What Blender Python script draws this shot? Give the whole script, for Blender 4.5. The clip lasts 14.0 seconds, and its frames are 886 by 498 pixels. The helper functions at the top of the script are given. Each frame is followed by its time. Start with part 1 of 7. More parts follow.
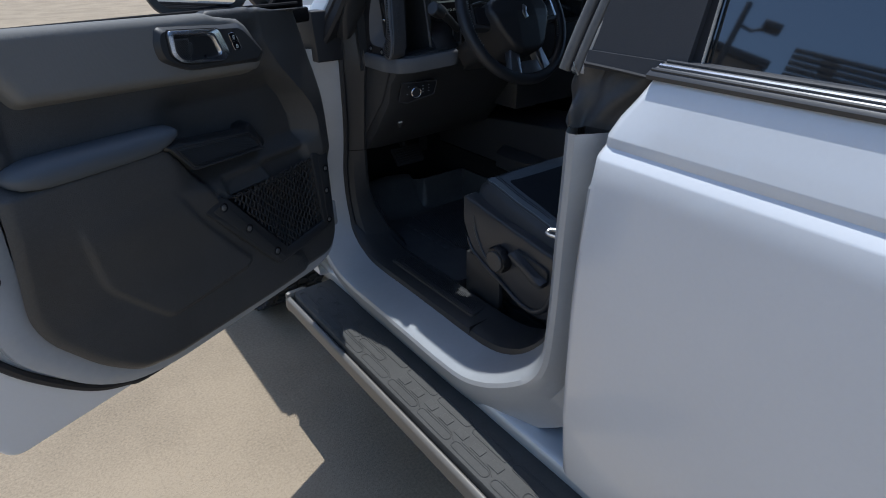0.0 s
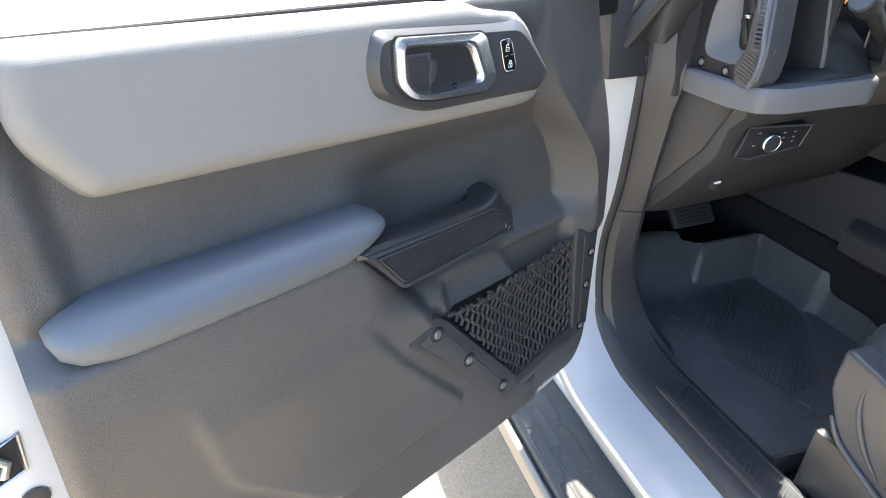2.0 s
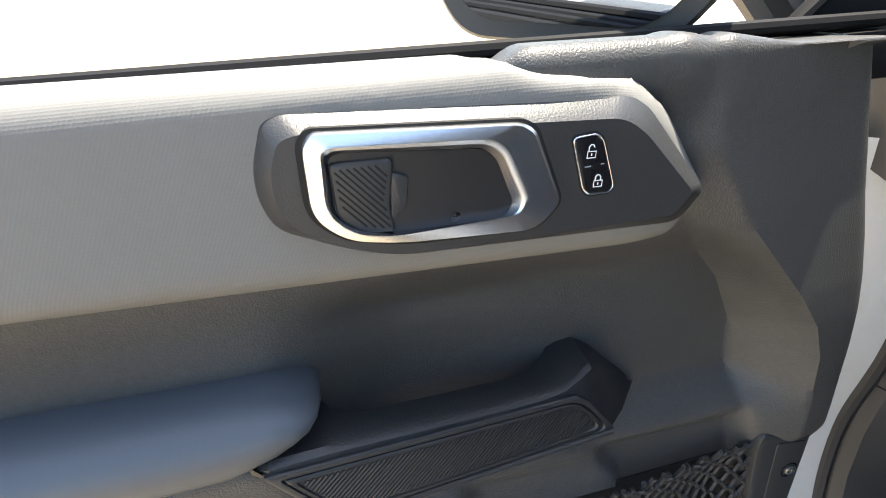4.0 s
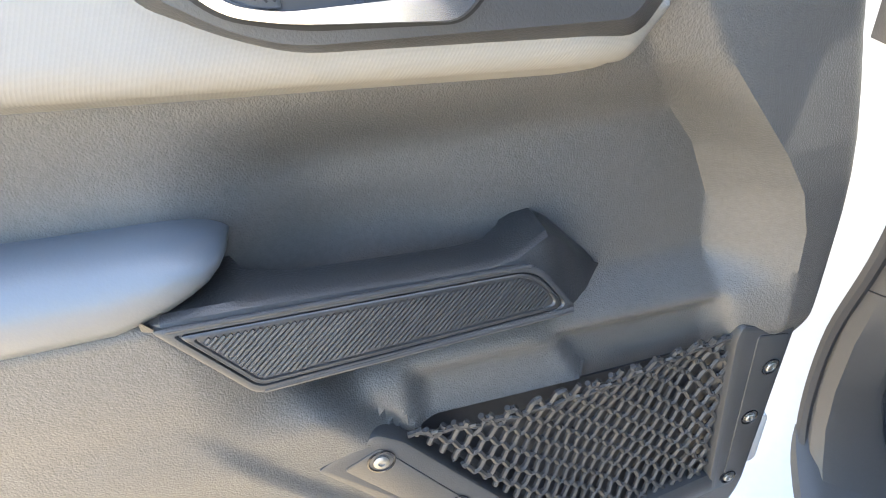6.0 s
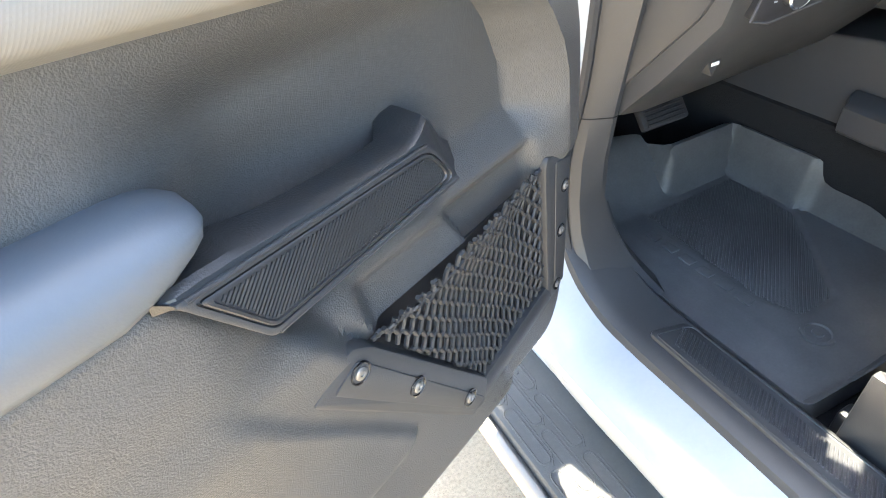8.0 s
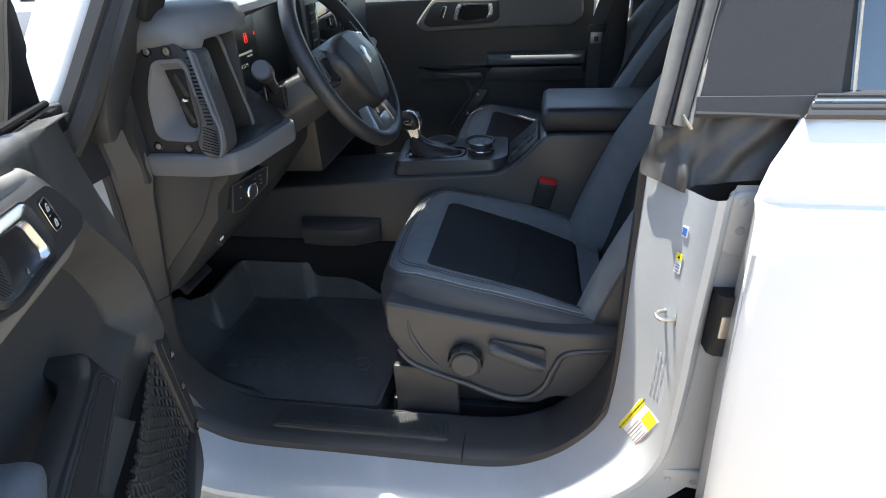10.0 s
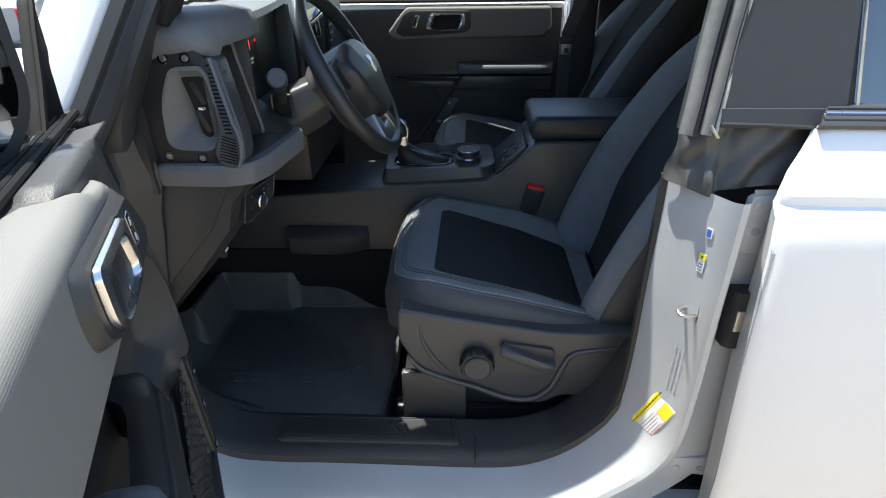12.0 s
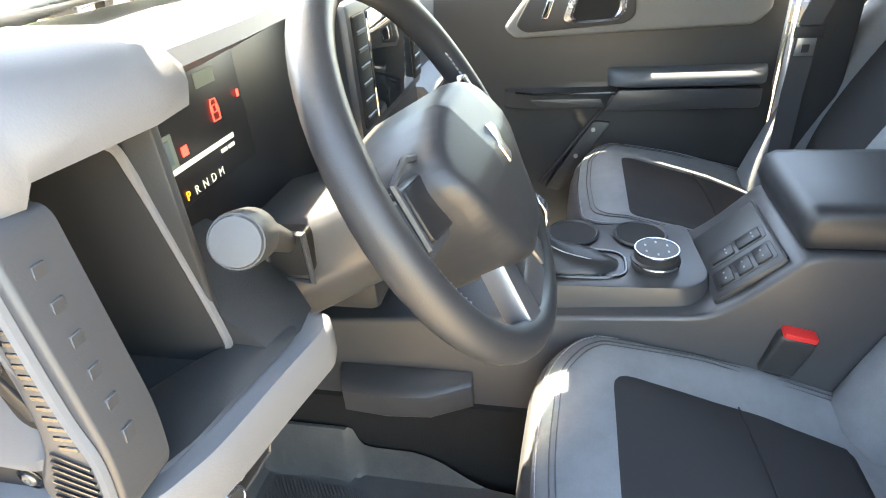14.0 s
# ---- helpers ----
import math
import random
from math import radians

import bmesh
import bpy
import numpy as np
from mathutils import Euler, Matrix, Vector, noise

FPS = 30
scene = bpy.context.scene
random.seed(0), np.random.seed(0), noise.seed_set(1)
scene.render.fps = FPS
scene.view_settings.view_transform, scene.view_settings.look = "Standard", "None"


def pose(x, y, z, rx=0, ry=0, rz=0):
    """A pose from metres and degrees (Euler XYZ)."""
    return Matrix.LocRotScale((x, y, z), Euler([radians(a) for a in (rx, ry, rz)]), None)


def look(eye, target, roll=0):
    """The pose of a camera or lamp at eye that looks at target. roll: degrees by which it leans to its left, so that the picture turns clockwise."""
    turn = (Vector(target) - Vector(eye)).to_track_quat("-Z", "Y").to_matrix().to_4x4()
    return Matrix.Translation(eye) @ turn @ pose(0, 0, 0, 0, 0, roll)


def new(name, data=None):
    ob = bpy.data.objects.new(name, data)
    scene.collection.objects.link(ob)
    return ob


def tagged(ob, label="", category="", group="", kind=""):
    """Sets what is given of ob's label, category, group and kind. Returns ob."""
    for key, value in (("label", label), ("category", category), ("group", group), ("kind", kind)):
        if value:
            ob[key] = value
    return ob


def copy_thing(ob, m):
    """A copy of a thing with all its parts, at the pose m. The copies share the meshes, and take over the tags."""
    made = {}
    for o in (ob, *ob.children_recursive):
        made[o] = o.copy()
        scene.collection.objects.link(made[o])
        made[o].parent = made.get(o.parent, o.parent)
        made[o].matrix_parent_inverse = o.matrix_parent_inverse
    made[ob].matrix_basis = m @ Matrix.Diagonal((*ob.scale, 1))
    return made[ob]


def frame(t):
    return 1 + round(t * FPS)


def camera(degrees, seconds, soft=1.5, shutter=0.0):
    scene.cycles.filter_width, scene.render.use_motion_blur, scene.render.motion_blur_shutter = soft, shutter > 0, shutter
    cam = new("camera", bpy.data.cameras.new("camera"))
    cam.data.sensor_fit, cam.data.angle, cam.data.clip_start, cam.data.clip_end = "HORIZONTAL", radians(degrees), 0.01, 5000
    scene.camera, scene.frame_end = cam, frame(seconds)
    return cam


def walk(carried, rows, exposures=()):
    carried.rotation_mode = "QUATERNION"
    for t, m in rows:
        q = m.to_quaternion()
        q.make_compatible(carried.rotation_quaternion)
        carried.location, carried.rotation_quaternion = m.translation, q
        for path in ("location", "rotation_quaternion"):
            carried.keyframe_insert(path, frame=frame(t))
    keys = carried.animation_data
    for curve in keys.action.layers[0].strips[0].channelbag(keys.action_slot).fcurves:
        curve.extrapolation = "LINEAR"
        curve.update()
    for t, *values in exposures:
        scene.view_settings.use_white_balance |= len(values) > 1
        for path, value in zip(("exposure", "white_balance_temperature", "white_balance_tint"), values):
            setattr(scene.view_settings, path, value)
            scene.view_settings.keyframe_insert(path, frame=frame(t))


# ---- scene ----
# Open front door of a white four-door off-road vehicle on a sunny lot.
# x to the vehicle's right, y to its front, z up; sill trim edge at x = 0.
from mathutils import geometry

cam = camera(76.0, 14.0, soft=1.0)
PATH = [
    (0, (-0.781, -0.947, 1.524), (0.276, 0.462, 0.576), -1.0),
    (0.5, (-0.714, -0.75, 1.514), (0.143, 0.786, 0.562), -0.1),
    (1, (-0.668, -0.593, 1.497), (0.029, 1.005, 0.518), -1.5),
    (1.5, (-0.641, -0.401, 1.487), (-0.009, 1.22, 0.5), -0.9),
    (2, (-0.637, -0.271, 1.485), (-0.118, 1.374, 0.472), -1.3),
    (2.5, (-0.597, -0.166, 1.482), (-0.265, 1.522, 0.462), -1.4),
    (2.7, (-0.567, -0.126, 1.482), (-0.35, 1.587, 0.473), -1.7),
    (4.8, (-0.357, 0.038, 1.437), (-0.76, 1.762, 0.507), -3.8),
    (5, (-0.358, 0.036, 1.427), (-0.739, 1.769, 0.504), -3.5),
    (5.5, (-0.356, 0.038, 1.4), (-0.699, 1.738, 0.404), -3.3),
    (6, (-0.358, 0.032, 1.367), (-0.666, 1.701, 0.308), -3.9),
    (6.5, (-0.36, 0.033, 1.348), (-0.659, 1.658, 0.222), -4.1),
    (7, (-0.369, 0.022, 1.338), (-0.594, 1.657, 0.209), -4.7),
    (7.5, (-0.42, 0.017, 1.342), (-0.343, 1.632, 0.165), -6.2),
    (8, (-0.525, -0.003, 1.361), (0.136, 1.413, 0.112), -5.6),
    (8.5, (-0.593, -0.081, 1.4), (0.604, 1.007, 0.224), -2.1),
    (9, (-0.682, -0.191, 1.471), (0.822, 0.55, 0.382), -2.0),
    (9.2, (-0.705, -0.21, 1.497), (0.87, 0.435, 0.447), -2.6),
    (11.3, (-0.898, 0.025, 1.607), (0.86, 0.11, 0.657), -1.5),
    (11.5, (-0.893, 0.023, 1.604), (0.865, 0.114, 0.655), -1.5),
    (12, (-0.831, 0.017, 1.583), (0.924, 0.109, 0.629), -0.9),
    (12.5, (-0.651, -0.056, 1.571), (1.074, 0.233, 0.602), -1.5),
    (13, (-0.468, -0.069, 1.552), (1.212, 0.412, 0.578), -1.0),
    (13.5, (-0.264, 0.074, 1.525), (1.397, 0.586, 0.535), -2.5),
    (14, (-0.084, 0.168, 1.533), (1.595, 0.578, 0.526), -5.0),
]
EXPOSURES = [(0.0, -0.22, 5700, 8), (0.5, 0.3, 5650, 8), (1.0, 1.4, 5850, 7), (1.5, 2.12, 6300, 8), (2.0, 2.72, 6600, 8), (2.5, 3.2, 6850, 8), (5.0, 1.6, 7200, 7),
             (5.5, 3.15, 7000, 7), (6.5, 3.9, 7100, 6), (7.5, 3.95, 7100, 6), (8.5, 3.2, 6900, 6), (9.2, 2.4, 6750, 6), (11.5, 1.15, 6450, 6),
             (12.5, 2.0, 6500, 4), (13.0, 3.35, 6700, 4), (13.5, 4.28, 7500, 5), (14.0, 4.15, 8300, 6)]
walk(cam, [(t, look(eye, target, roll)) for t, eye, target, roll in PATH], EXPOSURES)

# ---- daylight ----
SUN = Vector((0.16, 0.27, 1.0)).normalized()
world = bpy.data.worlds.new("sky")
scene.world = world
world.use_nodes = True
wn = world.node_tree.nodes
sky = wn.new("ShaderNodeTexSky")
sky.sky_type = "NISHITA"
sky.sun_disc = False
sky.sun_elevation = math.asin(SUN.z)
sky.sun_rotation = math.atan2(SUN.x, SUN.y)
world.node_tree.links.new(sky.outputs[0], wn["Background"].inputs[0])
wn["Background"].inputs[1].default_value = 0.15
lamp = bpy.data.lights.new("sun", "SUN")
lamp.energy, lamp.angle, lamp.color = 4.4, radians(0.55), (1.0, 0.95, 0.87)
sun = new("sun", lamp)
sun.matrix_world = look(SUN * 30, (0, 0, 0))


# ---- materials ----
def node(nt, kind, **values):
    n = nt.nodes.new("ShaderNode" + kind)
    for key, value in values.items():
        n.inputs[key].default_value = value
    return n


def material(name, colour, rough=0.5, metal=0.0, grain=0.0, scale=400.0, wear=0.12, broad=6.0, coat=0.0, cells=False, sheen=0.0, spec=0.5, rough_var=0.08, speck=0.35):
    """Colour with fine grain and broad uneven wear; relief from grain (millimetres) at scale per metre."""
    m = bpy.data.materials.new(name)
    m.use_nodes = True
    nt = m.node_tree
    b = nt.nodes["Principled BSDF"]
    b.inputs["Metallic"].default_value = metal
    b.inputs["Specular IOR Level"].default_value = spec
    if coat:
        b.inputs["Coat Weight"].default_value = coat
        b.inputs["Coat Roughness"].default_value = 0.04
    if sheen:
        b.inputs["Sheen Weight"].default_value = sheen
        b.inputs["Sheen Roughness"].default_value = 0.5
    at = node(nt, "TexCoord")
    big = node(nt, "TexNoise", Scale=broad, Detail=5.0, Roughness=0.6)
    fine = node(nt, "TexNoise", Scale=scale * 0.35, Detail=2.0)
    nt.links.new(at.outputs["Object"], big.inputs["Vector"])
    nt.links.new(at.outputs["Object"], fine.inputs["Vector"])
    mix = node(nt, "Math")
    mix.operation = "MULTIPLY_ADD"
    mix.inputs[1].default_value = speck
    nt.links.new(fine.outputs["Fac"], mix.inputs[0])
    nt.links.new(big.outputs["Fac"], mix.inputs[2])
    ramp = node(nt, "ValToRGB")
    ramp.color_ramp.elements[0].position, ramp.color_ramp.elements[1].position = 0.35, 1.0
    ramp.color_ramp.elements[0].color = (*[c * (1 - wear) for c in colour], 1)
    ramp.color_ramp.elements[1].color = (*[min(1, c * (1 + wear)) for c in colour], 1)
    nt.links.new(mix.outputs[0], ramp.inputs[0])
    nt.links.new(ramp.outputs[0], b.inputs["Base Color"])
    rr = node(nt, "MapRange")
    rr.inputs["To Min"].default_value, rr.inputs["To Max"].default_value = max(0.02, rough - rough_var), min(1, rough + rough_var)
    nt.links.new(big.outputs["Fac"], rr.inputs["Value"])
    nt.links.new(rr.outputs[0], b.inputs["Roughness"])
    if grain:
        relief = node(nt, "TexVoronoi" if cells else "TexNoise", Scale=scale)
        nt.links.new(at.outputs["Object"], relief.inputs["Vector"])
        bump = node(nt, "Bump", Strength=0.6, Distance=grain / 1000)
        nt.links.new(relief.outputs[0], bump.inputs["Height"])
        nt.links.new(bump.outputs[0], b.inputs["Normal"])
    return m


def plain(name, colour, rough=0.4, metal=0.0, glow=0.0):
    m = bpy.data.materials.new(name)
    m.use_nodes = True
    b = m.node_tree.nodes["Principled BSDF"]
    b.inputs["Base Color"].default_value = (*colour, 1)
    b.inputs["Roughness"].default_value, b.inputs["Metallic"].default_value = rough, metal
    if glow:
        b.inputs["Emission Color"].default_value = (*colour, 1)
        b.inputs["Emission Strength"].default_value = glow
    return m


def glass(name, tint=(0.9, 0.95, 0.95)):
    m = bpy.data.materials.new(name)
    m.use_nodes = True
    b = m.node_tree.nodes["Principled BSDF"]
    b.inputs["Base Color"].default_value = (*tint, 1)
    b.inputs["Roughness"].default_value = 0.01
    b.inputs["Transmission Weight"].default_value = 1.0
    b.inputs["IOR"].default_value = 1.05
    return m


PAINT = material("white_paint", (0.79, 0.80, 0.81), 0.30, coat=0.8, wear=0.03, broad=3.0, rough_var=0.04)
# Same white as the body; its shade is put into this darker, bluer colour.
JAMB = material("shaded_jamb_paint", (0.42, 0.434, 0.448), 0.34, coat=0.4, wear=0.07, broad=9.0)
GRAIN = material("grained_charcoal_plastic", (0.060, 0.0592, 0.058), 0.40, grain=1.1, scale=700, wear=0.24, broad=4.0, speck=0.6, spec=0.38)
BLACK = material("black_plastic", (0.034, 0.035, 0.037), 0.42, grain=0.35, scale=700)
TRIM = material("smooth_dark_trim", (0.054, 0.055, 0.059), 0.36, grain=0.1, scale=900)
PAD = material("grey_textured_pad", (0.190, 0.187, 0.178), 0.62, wear=0.06, spec=0.22)
ARM = material("blue_grey_leatherette", (0.088, 0.100, 0.115), 0.48, grain=0.12, scale=700, wear=0.06)
DASHGREY = material("grey_dash_plastic", (0.122, 0.126, 0.134), 0.5, grain=0.2, scale=800, wear=0.06)
SATIN = material("satin_chrome", (0.74, 0.75, 0.78), 0.27, metal=1.0, wear=0.04)
STEEL = material("bright_steel", (0.48, 0.48, 0.47), 0.38, metal=1.0, wear=0.1, broad=60)
SCREWSTEEL = material("dull_zinc_screw", (0.27, 0.265, 0.255), 0.45, metal=0.9, wear=0.2, broad=80)
RUBBER = material("black_rubber", (0.022, 0.022, 0.024), 0.6, grain=0.3, scale=500, wear=0.2)
MAT = material("moulded_mat_rubber", (0.088, 0.087, 0.087), 0.45, grain=0.3, scale=600, wear=0.3, broad=14)
CARPET = material("black_carpet", (0.022, 0.022, 0.023), 0.95, grain=2.0, scale=500, spec=0.1)
FABRIC = material("grey_seat_cloth", (0.172, 0.187, 0.202), 0.88, grain=0.5, scale=1100, wear=0.14, broad=30, sheen=0.04, spec=0.15)
INSERT = material("black_seat_cloth", (0.026, 0.027, 0.030), 0.85, grain=0.5, scale=1300, wear=0.15, spec=0.25)
SIDEVINYL = material("dark_seat_vinyl", (0.058, 0.059, 0.063), 0.5, grain=0.3, scale=800, wear=0.1)
CORD = material("black_net_cord", (0.024, 0.024, 0.025), 0.55, grain=0.6, scale=1500)
SOFTTOP = material("dark_grey_top_cloth", (0.050, 0.052, 0.058), 0.8, grain=0.4, scale=1200, wear=0.12, spec=0.25)
# Lighter and warmer than the strip itself: sunlight is put into the colour.
SEAL = material("sunlit_weatherstrip", (0.13, 0.125, 0.118), 0.45, grain=0.2, scale=300, wear=0.25, broad=20)
LEATHER = material("black_wheel_leather", (0.028, 0.029, 0.032), 0.42, grain=0.2, scale=900, wear=0.1)
TREAD = material("grey_step_tread", (0.085, 0.083, 0.079), 0.65, grain=0.4, scale=500, wear=0.2, broad=12, spec=0.2)
RAIL = material("satin_step_rail", (0.22, 0.205, 0.185), 0.5, metal=0.3, wear=0.1)
ASPHALT = material("pale_dusty_asphalt", (0.295, 0.236, 0.166), 0.9, grain=5.0, scale=330, wear=0.42, broad=1.3, spec=0.2, speck=0.75)
ENDBLACK = material("black_end_panel_plastic", (0.021, 0.021, 0.023), 0.5, grain=0.4, scale=650, spec=0.35)
SEALBLACK = material("dull_black_seal", (0.012, 0.012, 0.013), 0.7, wear=0.2, spec=0.12)
CUPPLASTIC = material("smooth_black_cup_plastic", (0.016, 0.016, 0.018), 0.42, wear=0.1)
RIBBED = material("ribbed_black_rubber", (0.030, 0.030, 0.031), 0.34, grain=0.12, scale=900, wear=0.15)
GRIP = material("black_grip_plastic", (0.022, 0.0225, 0.024), 0.36, grain=0.5, scale=560, wear=0.15)
SPOKE = material("satin_dark_silver", (0.30, 0.30, 0.31), 0.36, metal=0.85, wear=0.06)
SCREEN = plain("dark_screen", (0.012, 0.012, 0.014), 0.35)


def dimples(mat, turn, pitch, depth):
    """Regular fine dimples in the plane of a panel turned by so many degrees about the vertical."""
    nt = mat.node_tree
    at = node(nt, "TexCoord")
    mp = node(nt, "Mapping")
    mp.inputs["Rotation"].default_value = (0, 0, radians(turn))
    sep, com = node(nt, "SeparateXYZ"), node(nt, "CombineXYZ")
    nt.links.new(at.outputs["Object"], mp.inputs["Vector"])
    nt.links.new(mp.outputs[0], sep.inputs[0])
    mix = node(nt, "Math")
    mix.operation = "MULTIPLY_ADD"
    mix.inputs[1].default_value = 0.5
    nt.links.new(sep.outputs["Z"], mix.inputs[0])
    nt.links.new(sep.outputs["X"], mix.inputs[2])
    nt.links.new(mix.outputs[0], com.inputs["X"])
    over = node(nt, "Math")
    over.operation = "SUBTRACT"
    nt.links.new(sep.outputs["Z"], over.inputs[0])
    nt.links.new(sep.outputs["Y"], over.inputs[1])
    nt.links.new(over.outputs[0], com.inputs["Y"])
    vor = node(nt, "TexVoronoi", Scale=pitch, Randomness=0.0)
    vor.voronoi_dimensions = "2D"
    nt.links.new(com.outputs[0], vor.inputs["Vector"])
    bump = node(nt, "Bump", Strength=0.7, Distance=depth / 1000)
    nt.links.new(vor.outputs["Distance"], bump.inputs["Height"])
    nt.links.new(bump.outputs[0], nt.nodes["Principled BSDF"].inputs["Normal"])


dimples(PAD, 156.5, 450, 0.24)
YELLOW = plain("yellow_print", (0.85, 0.72, 0.03), 0.5)
WHITEPRINT = plain("white_print", (0.8, 0.8, 0.8), 0.5)
LABELGREY = plain("grey_print", (0.30, 0.32, 0.34), 0.5)
REDPRINT = plain("red_plastic", (0.65, 0.03, 0.03), 0.4)
# Near-black stand-in for the shade inside holes, gaps, slots and grooves.
DARKHOLE = plain("recess_shade", (0.006, 0.006, 0.006), 0.8)
GLOSSBLACK = plain("gloss_black", (0.010, 0.010, 0.012), 0.12)
PAPER = material("white_paper", (0.78, 0.79, 0.80), 0.7, wear=0.03)
DARKGLASS = plain("dark_tinted_glass", (0.012, 0.016, 0.02), 0.03)
DARKGLASS.node_tree.nodes["Principled BSDF"].inputs["IOR"].default_value = 2.6
CLEAR = glass("clear_glass")
MIRROR = plain("mirror_glass", (0.85, 0.87, 0.88), 0.02, metal=1.0)


# ---- building tools ----
def thing(name, place, label, category, group="", kind=""):
    ob = new(name)
    ob.empty_display_size = 0.05
    ob.location = place
    tagged(ob, label, category, group, kind)
    return ob


def part(name, bm, mat, parent=None, label="", smooth=35, m=None, shift=None):
    """Links a bmesh, given in world places (or in the frame m), as one mesh object under its thing or part."""
    if m is not None:
        bmesh.ops.transform(bm, matrix=m, verts=bm.verts)
    data = bpy.data.meshes.new(name)
    bmesh.ops.recalc_face_normals(bm, faces=bm.faces)
    bm.to_mesh(data)
    bm.free()
    if smooth:
        for p in data.polygons:
            p.use_smooth = True
        data.set_sharp_from_angle(angle=radians(smooth))
    data.materials.append(mat)
    ob = new(name, data)
    if parent is not None:
        ob.parent = parent
        if parent.parent is None:
            ob.matrix_parent_inverse = Matrix.Translation(-parent.location)
    if label:
        ob["label"] = label
    return ob


def rounded(points, r, steps=4):
    """A closed outline with its corners rounded; r may be one radius or one for each corner."""
    out, n = [], len(points)
    rs = r if isinstance(r, (list, tuple)) else [r] * n
    for i in range(n):
        p, a, b = Vector(points[i]), Vector(points[i - 1]), Vector(points[(i + 1) % n])
        da, db = a - p, b - p
        cut = min(rs[i], 0.45 * da.length, 0.45 * db.length)
        if cut < 1e-5:
            out.append(tuple(p))
            continue
        s, e = p + da.normalized() * cut, p + db.normalized() * cut
        for k in range(steps + 1):
            t = k / steps
            out.append(tuple((1 - t) ** 2 * s + 2 * t * (1 - t) * p + t * t * e))
    return out


def spline(points, n=40, closed=False):
    """Points along a smooth curve through the given ones."""
    pts = [Vector(p) for p in points]
    m = len(pts)
    out = []
    spans = m if closed else m - 1
    for k in range(n + (0 if closed else 1)):
        t = k / n * spans
        i = min(int(t), spans - 1)
        u = t - i
        if closed:
            p0, p1, p2, p3 = pts[(i - 1) % m], pts[i % m], pts[(i + 1) % m], pts[(i + 2) % m]
        else:
            p0, p1, p2, p3 = pts[max(i - 1, 0)], pts[i], pts[i + 1], pts[min(i + 2, m - 1)]
        out.append(0.5 * (2 * p1 + (p2 - p0) * u + (2 * p0 - 5 * p1 + 4 * p2 - p3) * u * u + (3 * p1 - p0 - 3 * p2 + p3) * u ** 3))
    return out


def loft(rings, closed=True, caps=True):
    """Skin through rings of equally many points."""
    bm = bmesh.new()
    rows = [[bm.verts.new(p) for p in ring] for ring in rings]
    n = len(rows[0])
    for a, b in zip(rows, rows[1:]):
        for i in range(n if closed else n - 1):
            j = (i + 1) % n
            bm.faces.new((a[i], a[j], b[j], b[i]))
    if caps and closed:
        bm.faces.new(rows[0])
        bm.faces.new(list(reversed(rows[-1])))
    return bm


def prism(outline, low, high, bevel=0.0, axis="y", seg=2, back=False):
    """An outline in two axes, raised along the third from low to high, the edge of its high face rounded."""
    def at(p, h):
        if axis == "y":
            return (p[0], h, p[1])
        if axis == "x":
            return (h, p[0], p[1])
        return (p[0], p[1], h)
    n = len(outline)
    bm = bmesh.new()
    c = [bm.verts.new(at(p, low)) for p in outline]
    d = [bm.verts.new(at(p, high)) for p in outline]
    bm.faces.new(c)
    top = bm.faces.new(d)
    for i in range(n):
        j = (i + 1) % n
        bm.faces.new((c[i], c[j], d[j], d[i]))
    bmesh.ops.recalc_face_normals(bm, faces=bm.faces)
    if bevel:
        edges = list(top.edges)
        if back:
            edges = [e for e in bm.edges if (e.verts[0] in c) == (e.verts[1] in c)]
        bmesh.ops.bevel(bm, geom=edges, offset=bevel, segments=seg, profile=0.5, affect="EDGES", clamp_overlap=True)
    return bm


def rbox(lo, hi, bevel=0.005, seg=2):
    bm = bmesh.new()
    bmesh.ops.create_cube(bm, size=1)
    lo, hi = Vector(lo), Vector(hi)
    for v in bm.verts:
        v.co = Vector([lo[k] + (hi[k] - lo[k]) * (v.co[k] + 0.5) for k in range(3)])
    bmesh.ops.bevel(bm, geom=list(bm.edges), offset=bevel, segments=seg, profile=0.5, affect="EDGES", clamp_overlap=True)
    return bm


def tube(path, r, n=8, closed=False, caps=True, flat=1.0):
    """A round bar along a path; r may be one radius or one for each point."""
    pts = [Vector(p) for p in path]
    rings, m = [], len(pts)
    up = None
    for i, p in enumerate(pts):
        a = pts[(i - 1) % m] if closed or i else pts[i]
        b = pts[(i + 1) % m] if closed or i < m - 1 else pts[i]
        d = (b - a).normalized()
        if up is None:
            up = d.orthogonal().normalized()
        up = (up - d * up.dot(d)).normalized()
        side = d.cross(up)
        rad = r[i] if isinstance(r, (list, tuple)) else r
        rings.append([p + up * math.cos(2 * math.pi * k / n) * rad + side * math.sin(2 * math.pi * k / n) * rad * flat for k in range(n)])
    if closed:
        rings.append(rings[0])
        bm = loft(rings, caps=False)
        bmesh.ops.remove_doubles(bm, verts=bm.verts, dist=1e-6)
        return bm
    return loft(rings, caps=caps)


def lathe(profile, n=24, centre=(0, 0, 0), axis=(0, 0, 1), wob=None, caps=True):
    """Turns (radius, height) pairs round an axis."""
    rot = Vector((0, 0, 1)).rotation_difference(Vector(axis)).to_matrix()
    rings = []
    for r, h in profile:
        ring = []
        for k in range(n):
            a = 2 * math.pi * k / n
            rr = r * (wob(a) if wob else 1)
            ring.append(Vector(centre) + rot @ Vector((rr * math.cos(a), rr * math.sin(a), h)))
        rings.append(ring)
    return loft(rings, caps=caps)


